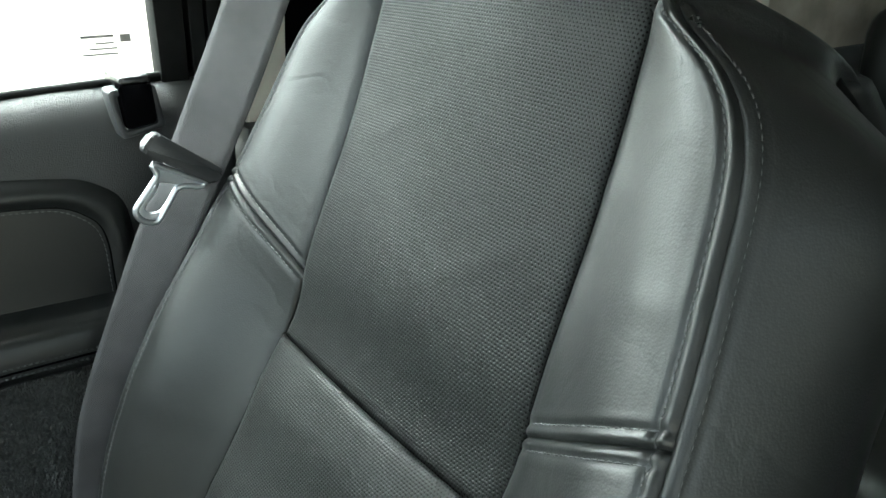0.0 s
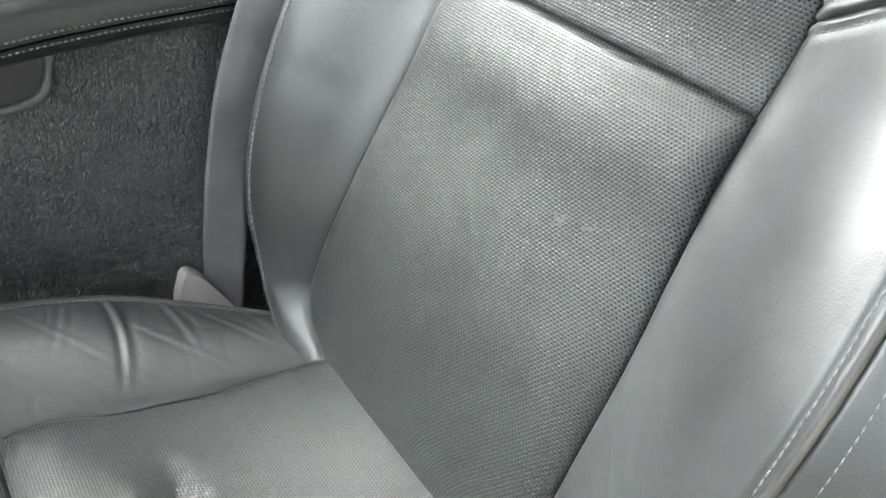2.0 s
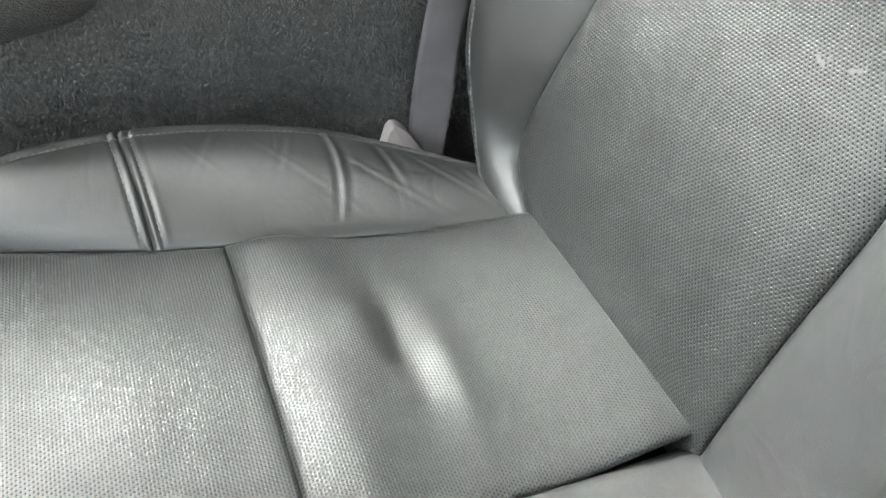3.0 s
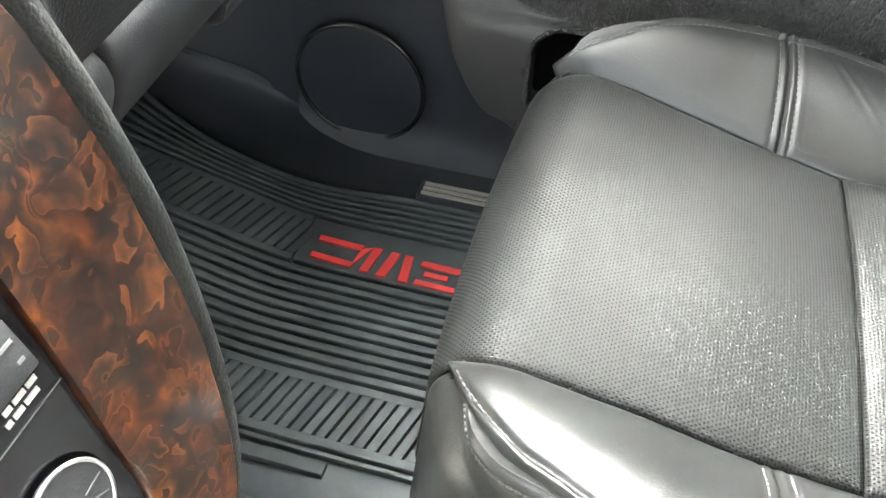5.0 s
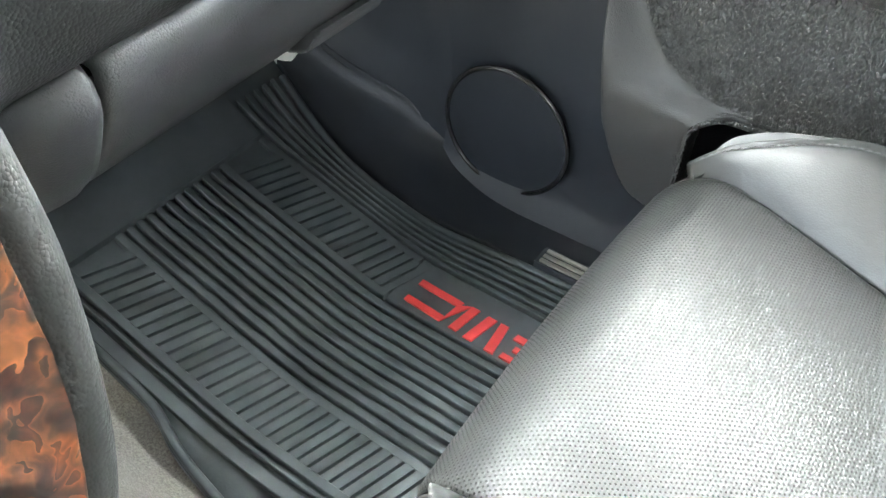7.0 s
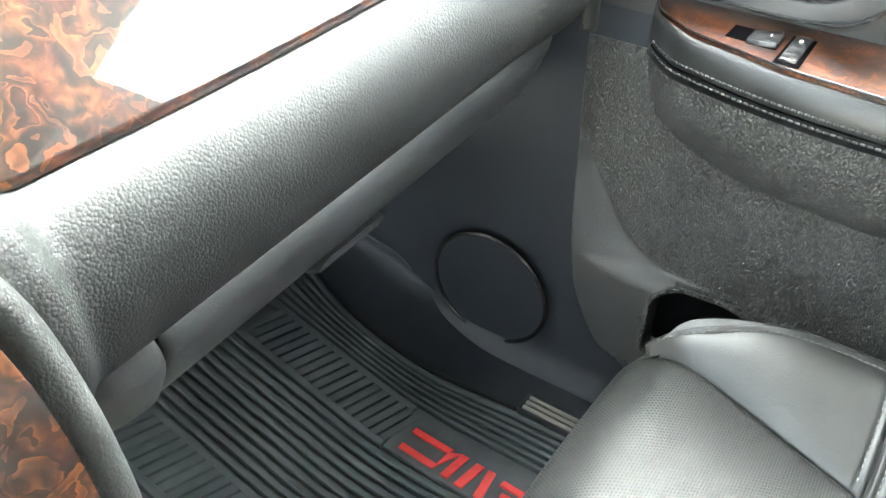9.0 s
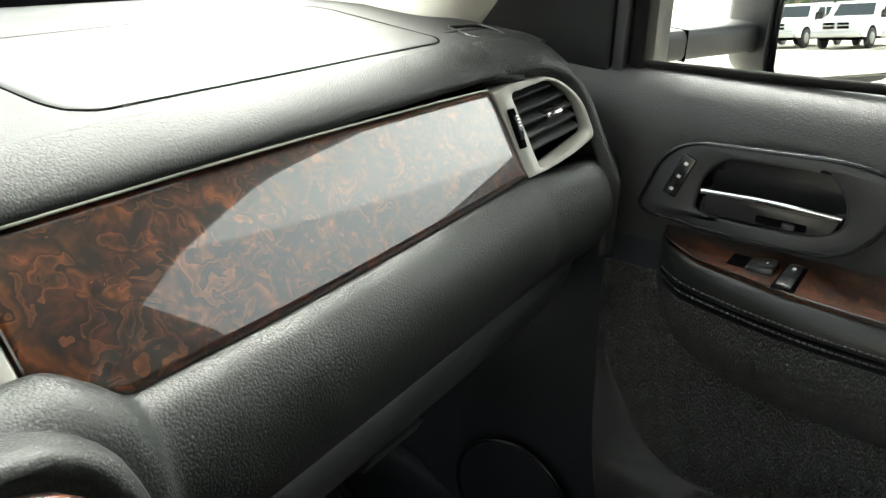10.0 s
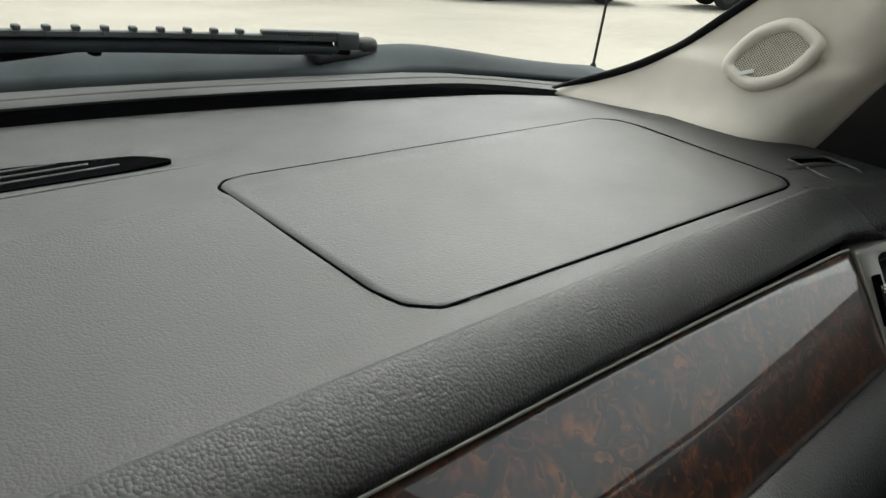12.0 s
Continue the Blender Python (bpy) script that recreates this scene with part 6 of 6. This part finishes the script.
def build_mat():
    mat = thing("floor_mat", (0.55, 0.75, -0.085), "black ribbed rubber floor mat with a red emblem", "floor mat")

    def base(u, v):
        y = 0.30 + 0.78 * v
        left = mat_left(y)
        right = mat_right(y)
        return left + (right - left) * u, y, mat_z(y)
    surf("sheet", base, 8, 90, RUBBER, mat, 0.008)

    def add(name, v, f, material=RUBBER, label=""):
        return under(new(name, mesh_of(name, v, f, material, False)), mat, label)
    gap = 0.0052

    def lands(x0, x1, count, ya, yb, n=26, bend=None, gap=gap):
        w = (x1 - x0) / count
        for k in range(count):
            add("rib", *strip_mesh(x0 + k * w + gap / 2, x0 + (k + 1) * w - gap / 2, ya, yb, 0, 0.0085, n, bend))
    lands(0.372, 0.392, 1, 0.60, 1.0)
    lands(0.392, 0.402, 1, 0.40, 1.0)
    lands(0.486, 0.628, 10, 0.36, 1.0)
    lands(0.712, 0.760, 5, 0.36, 1.05, 40, fan, 0.0042)
    # plain field beyond the ribs
    add("plain_field", *strip_mesh(0.40, 0.708, 1.004, 1.07, 0, 0.0082, 8))
    # bands of short slanted ribs between plain margins
    for x0, x1, ya, yb in ((0.404, 0.484, 0.42, 1.0), (0.630, 0.710, 0.745, 1.0)):
        add("rib_band_margin", *strip_mesh(x0, x0 + 0.011, ya, yb, 0, 0.0085, 24))
        add("rib_band_margin", *strip_mesh(x1 - 0.011, x1, ya, yb, 0, 0.0085, 24))
        pitch = 0.0138
        count = int((yb - ya) / pitch)
        for k in range(count):
            y = ya + k * pitch
            v, f = [], []
            slant = -0.29 * (x1 - x0 - 0.0204)
            w = pitch - 0.0036
            z = 0.0085
            outline = [(x0 + 0.0102, y), (x1 - 0.0102, y + slant), (x1 - 0.0102, y + slant + w), (x0 + 0.0102, y + w)]
            low = [(x, yy, float(mat_z(yy)) - 0.001) for x, yy in outline]
            high = [(x, yy, float(mat_z(yy)) + z) for x, yy in outline]
            add("rib", low + high, [[0, 1, 5, 4], [1, 2, 6, 5], [2, 3, 7, 6], [3, 0, 4, 7], [4, 5, 6, 7], [3, 2, 1, 0]])
    add("emblem_field", *strip_mesh(0.632, 0.708, 0.36, 0.742, 0, 0.0078, 12))
    # the emblem as plain red bars
    top = 0.0095
    plan = [[(0.671, 0.724), (0.680, 0.724), (0.679, 0.664), (0.670, 0.668)], [(0.642, 0.724), (0.651, 0.724), (0.649, 0.670), (0.640, 0.672)], [(0.640, 0.672), (0.650, 0.668), (0.679, 0.654), (0.672, 0.668)],
            [(0.639, 0.659), (0.639, 0.648), (0.680, 0.642), (0.680, 0.653)], [(0.637, 0.638), (0.637, 0.626), (0.679, 0.618), (0.679, 0.630)], [(0.636, 0.609), (0.636, 0.597), (0.679, 0.602), (0.679, 0.613)],
            [(0.667, 0.590), (0.676, 0.589), (0.675, 0.535), (0.666, 0.535)], [(0.637, 0.590), (0.645, 0.589), (0.644, 0.535), (0.636, 0.535)], [(0.652, 0.582), (0.660, 0.582), (0.660, 0.552), (0.652, 0.552)]]
    for loop in plan:
        bm = prism([(x, y, float(mat_z(y)) + 0.001) for x, y in loop], (0, 0, top), 0.0006)
        part("emblem_bar", bm, RED_RUBBER, mat, "raised red rubber bar")
    # raised rim along the tunnel side
    rim = [np.array([float(mat_left(y)) + 0.006, y, float(mat_z(y))]) for y in np.linspace(0.42, 1.04, 50)]
    part("rim", tube([p + np.array([0, 0, 0.003]) for p in rim], 0.005, 8), RUBBER, mat, smooth=60)
    rim = np.array([(float(mat_right(y)) - 0.004, y, float(mat_z(y))) for y in np.linspace(0.34, 1.05, 50)])
    part("rim", tube([p + np.array([0, 0, 0.003]) for p in rim], 0.006, 8), RUBBER, mat, smooth=60)
    return mat


build_mat()


def build_sill_plate():
    sill = thing("sill_plate", (0.795, 0.3, -0.07), "ribbed satin silver door sill plate", "sill plate")
    part("plate", rbox((0.779, -0.2, -0.085), (0.811, 0.632, -0.064), 0.003), LOWER_TRIM, sill, smooth=40)
    for k in range(3):
        part("bright_rib", rbox((0.782 + 0.009 * k, -0.19, -0.066), (0.788 + 0.009 * k, 0.626, -0.0615), 0.0012), SILVER, sill, "brushed silver rib", smooth=40)
    trim = thing("footwell_side_trim", (0.8, 0.85, -0.08), "rounded navy-black plastic trim at the edge of the footwell", "trim", kind="structure")

    def kick_x(y, rise):
        """The kick panel's face, rise metres above the mat."""
        swell = 0.005 + 0.010 * np.exp(-(np.maximum(rise - 0.04, 0) / 0.06) ** 2)
        return 0.886 - swell * ease(y, 0.812, 0.872) - 0.03 * ease(y, 0.86, 1.1) * (1 - ease(rise, 0.0, 0.2))

    def bank(u, v):
        y = 0.25 + 0.83 * u
        tall = 0.004 + 0.052 * ease(y, 0.80, 0.90)
        a = np.pi / 2 * v
        left = mat_right(y) + 0.004
        return left + (kick_x(y, tall) - left) * np.sin(a), y, mat_z(y) + 0.002 + tall * (1 - np.cos(a))
    surf("moulded_bank", bank, 60, 16, LOWER_TRIM, trim, -0.008)

    def kick(u, v):
        y = 0.822 + 0.385 * u**1.5
        low = mat_z(y) + 0.05 * ease(y, 0.80, 0.90) - 0.002
        z = low + (0.60 - low) * v**1.4
        return kick_x(y, z - mat_z(y)), y, z
    surf("kick_panel", kick, 60, 40, LOWER_TRIM, trim, -0.008, "smooth navy-black moulded kick panel")


build_sill_plate()


# ---- rear seat, seen past the front seat ----
def build_rear_bench():
    bench = thing("rear_bench", (0.0, -1.3, -0.11), "black leather rear bench seat", "car seat")
    part("cushion", rbox((-0.8, -1.35, -0.05), (0.8, -0.85, 0.22), 0.06, 4), LEATHER, bench, smooth=50)
    part("backrest", rbox((-0.8, -1.62, 0.1), (0.8, -1.42, 0.72), 0.06, 4), LEATHER, bench, smooth=50)
    for x in (-0.5, 0.5):
        part("headrest", rbox((x - 0.14, -1.58, 0.74), (x + 0.14, -1.46, 0.92), 0.05, 4), LEATHER, bench, smooth=50)
    part("base", rbox((-0.75, -1.4, -0.115), (0.75, -0.9, -0.04), 0.01), DARK, bench)


build_rear_bench()


# ---- cowl, wiper, bonnet, aerial ----
def build_front():
    def cowl(u, v):
        x = -0.9 + 1.74 * u
        y = glass_foot(x) + 0.010 + 0.062 * v
        groove = 0.004 * np.exp(-((v - 0.5) / 0.03) ** 2)
        return x, y, 0.6995 + 0.006 * np.sin(np.pi / 2 * v) - groove - 0.012 * ease(np.abs(x), 0.66, 0.86)
    c = surf("cowl_panel", cowl, 90, 40, COWL, None, 0.008)
    tagged(c, "weathered grey plastic cowl panel below the windscreen", "cowl", kind="structure")
    body = thing("bonnet", (0, 1.6, 0.4), "pale painted bonnet beyond the windscreen, with a dark rear seal", "car bonnet")

    def lip(u, v):
        x = -0.9 + 1.75 * u
        y = glass_foot(x) + 0.07 + 0.085 * v
        rise = 0.027 - 0.007 * ease(x, 0.3, 0.6) - 0.009 * lump(x, 0.63, 0.035) - 0.010 * ease(np.abs(x), 0.70, 0.84)
        return x, y, 0.705 + rise * np.sin(np.pi * np.minimum(v * 0.8, 1)) - 0.008 * ease(np.abs(x), 0.66, 0.86)
    surf("rear_seal", lip, 80, 10, SLATE, body, 0.012, "dark blue-grey rear seal")

    def hood(u, v):
        x = -0.88 + 1.72 * u
        y0 = glass_foot(x) + 0.152
        y = y0 + (2.25 - y0) * v
        return x, y, 0.700 - 0.10 * v**2 - 0.05 * ease(np.abs(x), 0.6, 0.95)
    surf("panel", hood, 40, 20, WHITE_PAINT, body, 0.02)
    part("wing", rbox((0.80, 1.05, -0.3), (0.99, 2.3, 0.60), 0.05, 3), WHITE_PAINT, body, smooth=50)
    aerial = thing("aerial", (0.872, 1.075, 0.60), "thin grey whip aerial on the front wing", "antenna")
    part("base", tube([(0.868, 1.075, 0.60), (0.871, 1.075, 0.69), (0.873, 1.075, 0.706)], [0.008, 0.007, 0.003], 10), COWL, aerial, smooth=50)
    part("whip", tube([(0.872, 1.075, 0.70), (0.888, 1.075, 0.785), (0.95, 1.07, 1.4)], 0.0017, 6), COWL, aerial, smooth=60)
    wiper = thing("wiper", (0.2, 1.22, 0.70), "weathered slate wiper blade with a slotted spine at rest", "windscreen wiper")
    xs = np.linspace(-0.3, 0.587, 41)
    line = np.stack([xs, glass_foot(xs) + 0.02, 0.7595 - 0.05 * (xs - 0.29)], 1)
    part("rubber_blade", tube([p - np.array([0, -0.004, 0.0115]) for p in line[:40]], 0.0075, 6), SLATE, wiper, smooth=60)
    turn_of = lambda a, b: Matrix.Translation(a) @ (Vector(b) - Vector(a)).to_track_quat("X", "Z").to_matrix().to_4x4()  # noqa: E731
    for k in range(40):
        a, b = Vector(line[k]), Vector(line[k + 1])
        rot, far = turn_of(a, b), (b - a).length
        part("spine_rail", rbox((0, -0.006, -0.005), (far + 0.001, 0.006, 0.0005), 0.001, 1, rot), SPINE, wiper)
        part("spine_bridge", rbox((0, -0.006, 0.0), (far * (0.28 if k < 36 else 1.02), 0.006, 0.0045), 0.001, 1, rot), SPINE, wiper)
    end = turn_of(line[-2], line[-1])
    part("spine_clip", rbox((0.002, -0.008, -0.012), (0.024, 0.008, 0.004), 0.003, 2, end), SPINE, wiper, "worn grey end clip", smooth=40)
    part("lock_bar", rbox((-0.055, -0.007, -0.0155), (0.004, 0.007, -0.0095), 0.002, 2, end), SLATE, wiper, smooth=40)
    arm = smoothed([(0.62, 1.205, 0.722), (0.52, 1.225, 0.727), (0.42, 1.235, 0.735), (0.36, 1.225, 0.742), (0.25, 1.24, 0.735), (0.0, 1.25, 0.74)], 24)
    part("arm", tube(arm, 0.0045, 8), BLACK_RUBBER, wiper, smooth=60)
    part("arm_pivot", rbox((0.578, 1.205, 0.710), (0.662, 1.232, 0.7245), 0.006, 3), COWL, wiper, "low wiper arm bracket", smooth=40)
    part("pivot_cap", rbox((0.632, 1.204, 0.715), (0.662, 1.226, 0.733), 0.008, 3), COWL, wiper, smooth=40)
    part("hose_clip", rbox((0.36, 1.22, 0.733), (0.368, 1.236, 0.747), 0.002), DARK, wiper, smooth=40)
    part("steel_tab", rbox((0.425, 1.215, 0.745), (0.452, 1.222, 0.750), 0.001), STEEL, wiper, smooth=40)


build_front()


def build_mirror():
    """The wide towing mirror on the door: two arms and a tall head with two glasses."""
    m = thing("door_mirror", (0.98, 0.66, 0.55), "black towing door mirror on two arms, with two glasses", "wing mirror")
    part("mount", rbox((0.95, 0.640, 0.59), (1.012, 0.735, 0.86), 0.012, 3), PLASTIC, m, smooth=40)
    swept = Matrix.Translation((1.0, 0.66, 0)) @ pose(0, 0, 0, 0, 0, -22)
    part("arm", rbox((-0.02, 0.0, 0.619), (0.21, 0.06, 0.656), 0.009, 3, swept), PLASTIC, m, smooth=40)
    part("arm", rbox((-0.02, 0.0, 0.733), (0.21, 0.07, 0.80), 0.01, 3, swept), PLASTIC, m, smooth=40)
    for z0, z1 in ((0.6182, 0.6568), (0.7322, 0.8008)):
        part("joint", rbox((0.06, -0.0008, z0), (0.0625, 0.0608, z1), 0.001, 1, swept), DARK, m)
    turn = Matrix.Translation((1.205, 0.562, 0.0)) @ pose(0, 0, 0, 0, 0, -34)
    tilt = turn @ Matrix.Translation((0, 0, 0.65)) @ pose(0, 0, 0, -4.5) @ Matrix.Translation((0, 0, -0.65))
    shell = rounded([(-0.030, 0.572), (0.225, 0.572), (0.225, 0.93), (-0.030, 0.93)], [0.05, 0.05, 0.03, 0.03], 6)
    rings = []
    for depth, grow in ((-0.004, 1.0), (0.02, 1.03), (0.07, 0.97), (0.11, 0.75), (0.125, 0.4)):
        rings.append([turn @ Vector((0.0975 + (a - 0.0975) * grow, depth, 0.765 + (b - 0.765) * grow)) for a, b in shell])
    bm = bmesh.new()
    rows = [[bm.verts.new(p) for p in ring] for ring in rings]
    for p, q in zip(rows, rows[1:]):
        for i in range(len(p)):
            bm.faces.new((p[i], p[(i + 1) % len(p)], q[(i + 1) % len(p)], q[i]))
    bm.faces.new(rows[0])
    bm.faces.new(rows[-1])
    part("head", bm, PLASTIC, m, "rounded black mirror head", smooth=50)
    for z0, z1 in ((0.586, 0.690), (0.704, 0.915)):
        loop = rounded([(-0.018, z0), (0.213, z0), (0.213, z1), (-0.018, z1)], [0.022, 0.022, 0.008, 0.008], 5)
        rim = part("glass_rim", tube([turn @ Vector((a, -0.007, b)) for a, b in loop], 0.005, 8, True), SMOOTH_PLASTIC, m, smooth=60)
        part("mirror_glass", prism([tilt @ Vector((a, -0.012, b)) for a, b in loop], turn.to_3x3() @ Vector((0, 0.003, 0))), MIRROR, rim, "clean mirror glass")


build_mirror()


# ---- outside ----
GROUND_Z = -0.72


def build_ground():
    g = part("ground", rbox((-600, -600, GROUND_Z - 0.5), (600, 600, GROUND_Z), 0), GROUND)
    tagged(g, "pale dry gravel yard", "ground", kind="structure")


build_ground()


def pickup(paint, label):
    """A crew-cab pickup round the origin, nose towards -y, on the ground."""
    t = thing("pickup_truck", (0, 0, 0), label, "pickup truck", "parked pickups")
    prof = [(-2.75, 0.55), (-2.80, 0.85), (-2.72, 1.08), (-1.35, 1.18), (-0.75, 1.86), (1.05, 1.90), (1.25, 1.22), (2.85, 1.22), (2.9, 0.62), (2.3, 0.5), (-2.3, 0.45)]
    loop = [Vector((-0.98, y, z)) for y, z in rounded(prof, [0.1, 0.15, 0.2, 0.2, 0.2, 0.15, 0.05, 0.08, 0.1, 0.1, 0.1], 3)]
    part("body", prism(loop, (1.96, 0, 0), 0.10, 3), paint, t, smooth=40)
    part("windscreen", prism([(-0.82, -1.27, 1.24), (0.82, -1.27, 1.24), (0.72, -0.82, 1.76), (-0.72, -0.82, 1.76)], (0, -0.02, 0.02), 0), TINTED, t)
    for s in (-1, 1):
        part("side_window", prism([(s * 0.985, -0.95, 1.24), (s * 0.985, -0.02, 1.24), (s * 0.985, -0.02, 1.72), (s * 0.985, -0.6, 1.72)], (s * 0.008, 0, 0)), TINTED, t)
        part("side_window", prism([(s * 0.985, 0.06, 1.24), (s * 0.985, 0.98, 1.24), (s * 0.985, 0.90, 1.72), (s * 0.985, 0.06, 1.72)], (s * 0.008, 0, 0)), TINTED, t)
        part("headlight", rbox((s * 0.60, -2.84, 0.82), (s * 0.93, -2.68, 1.04), 0.04, 2), LAMP_CLEAR, t, smooth=40)
        part("wing_mirror", rbox((s * 1.0, -0.98, 1.22), (s * 1.22, -0.86, 1.46), 0.04, 2), SMOOTH_PLASTIC, t, smooth=40)
        for y in (-1.75, 1.75):
            path = [Vector((s * 0.80, y, 0.42)), Vector((s * 0.83, y, 0.42)), Vector((s * 0.99, y, 0.42)), Vector((s * 1.01, y, 0.42))]
            wheel = part("wheel", tube(path, [0.36, 0.41, 0.41, 0.37], 28), TYRE, t, "black tyre on an alloy rim", smooth=40)
            part("rim", tube([(s * 1.0, y, 0.42), (s * 1.018, y, 0.42)], [0.25, 0.22], 20), DARK_RIM if paint is GREY_PAINT else RIM, wheel, smooth=40)
            arch = [(s * 0.972, y + 0.52 * math.cos(a), 0.42 + 0.50 * math.sin(a)) for a in np.linspace(0, math.pi, 18)]
            part("wheel_arch", prism(arch, (s * 0.02, 0, 0)), DARK, t)
    part("grille", rbox((-0.56, -2.85, 0.78), (0.56, -2.74, 1.08), 0.05, 2), RIM, t, "bright framed grille", smooth=40)
    for x in (-0.28, 0.28):
        for z in (0.86, 1.0):
            part("grille_opening", rbox((x - 0.23, -2.865, z - 0.055), (x + 0.23, -2.83, z + 0.055), 0.02, 2), DARK, t, smooth=40)
    part("bumper", rbox((-0.97, -2.92, 0.48), (0.97, -2.7, 0.72), 0.06, 3), RIM, t, smooth=40)
    part("chassis", rbox((-0.8, -2.4, 0.35), (0.8, 2.4, 0.6), 0.02), DARK, t)
    return t


WHITE_TRUCK = pickup(WHITE_PAINT, "white crew-cab pickup truck with a bright grille parked in a row")
SPOTS = [(8.35, 21.4, 52), (12.2, 17.2, 52), (15.5, 13.7, 50), (4.4, 25.2, 52), (19.2, 9.8, 50)]
REAR = [(8.2, -39.0, 214), (10.2, -36.6, 214), (12.2, -34.2, 214), (6.2, -41.4, 214), (4.2, -43.8, 214)]
WHITE_TRUCK.matrix_basis = pose(REAR[0][0], REAR[0][1], GROUND_Z, 0, 0, REAR[0][2])
for x, y, turn in REAR[1:]:
    copy_thing(WHITE_TRUCK, pose(x, y, GROUND_Z, 0, 0, turn))
DARK_TRUCK = pickup(GREY_PAINT, "dark grey crew-cab pickup truck parked across the yard")
SMALLER = Matrix.Scale(0.87, 4)
DARK_TRUCK.matrix_basis = pose(SPOTS[0][0], SPOTS[0][1], GROUND_Z, 0, 0, SPOTS[0][2]) @ SMALLER
for x, y, turn in SPOTS[1:]:
    copy_thing(DARK_TRUCK, pose(x, y, GROUND_Z, 0, 0, turn) @ SMALLER)


def tree(seed, height):
    rng = random.Random(seed)
    t = thing("tree", (0, 0, 0), "broad green tree at the edge of the yard", "tree", "trees behind the yard")
    trunk = [(0, 0, 0), (0.1, 0.05, height * 0.3), (0.0, 0.1, height * 0.6)]
    part("trunk", tube(smoothed(trunk, 8), [0.28 - 0.022 * k for k in range(8)], 8), BARK, t, smooth=60)
    for k in range(4):
        a = k * 1.7 + rng.random()
        limb = smoothed([(0.05, 0.05, height * (0.3 + 0.06 * k)), (math.cos(a) * 1.0, math.sin(a) * 1.0, height * 0.55), (math.cos(a) * 1.8, math.sin(a) * 1.8, height * 0.72)], 6)
        part("limb", tube(limb, [0.12, 0.1, 0.08, 0.06, 0.04, 0.02], 6), BARK, t, smooth=60)
    verts, faces = [], []
    for _ in range(1500):
        a, b, q = rng.uniform(0, 2 * math.pi), rng.uniform(-1, 1), rng.uniform(0.35, 1.0) ** 0.5
        flat = math.sqrt(1 - b * b)
        p = Vector((math.cos(a) * flat * q * 2.7, math.sin(a) * flat * q * 2.7, height * 0.66 + b * q * height * 0.34))
        p += Vector((rng.gauss(0, 0.25), rng.gauss(0, 0.25), rng.gauss(0, 0.25)))
        u = Vector((rng.gauss(0, 1), rng.gauss(0, 1), rng.gauss(0, 1))).normalized() * 0.22
        w = u.orthogonal().normalized() * 0.14
        k = len(verts)
        verts += [p - u, p + w, p + u, p - w]
        faces.append([k, k + 1, k + 2, k + 3])
    under(new("crown", mesh_of("crown", verts, faces, LEAF, False)), t, "many small green leaves")
    return t


TREE = tree(4, 7.0)
TREE.matrix_basis = pose(11, -58, GROUND_Z)
for k in range(1, 9):
    copy_thing(TREE, pose(11 + (-1) ** k * (k // 2 + k % 2) * 4.4, -58 - (k % 3) * 2.5, GROUND_Z, 0, 0, 70 * k))
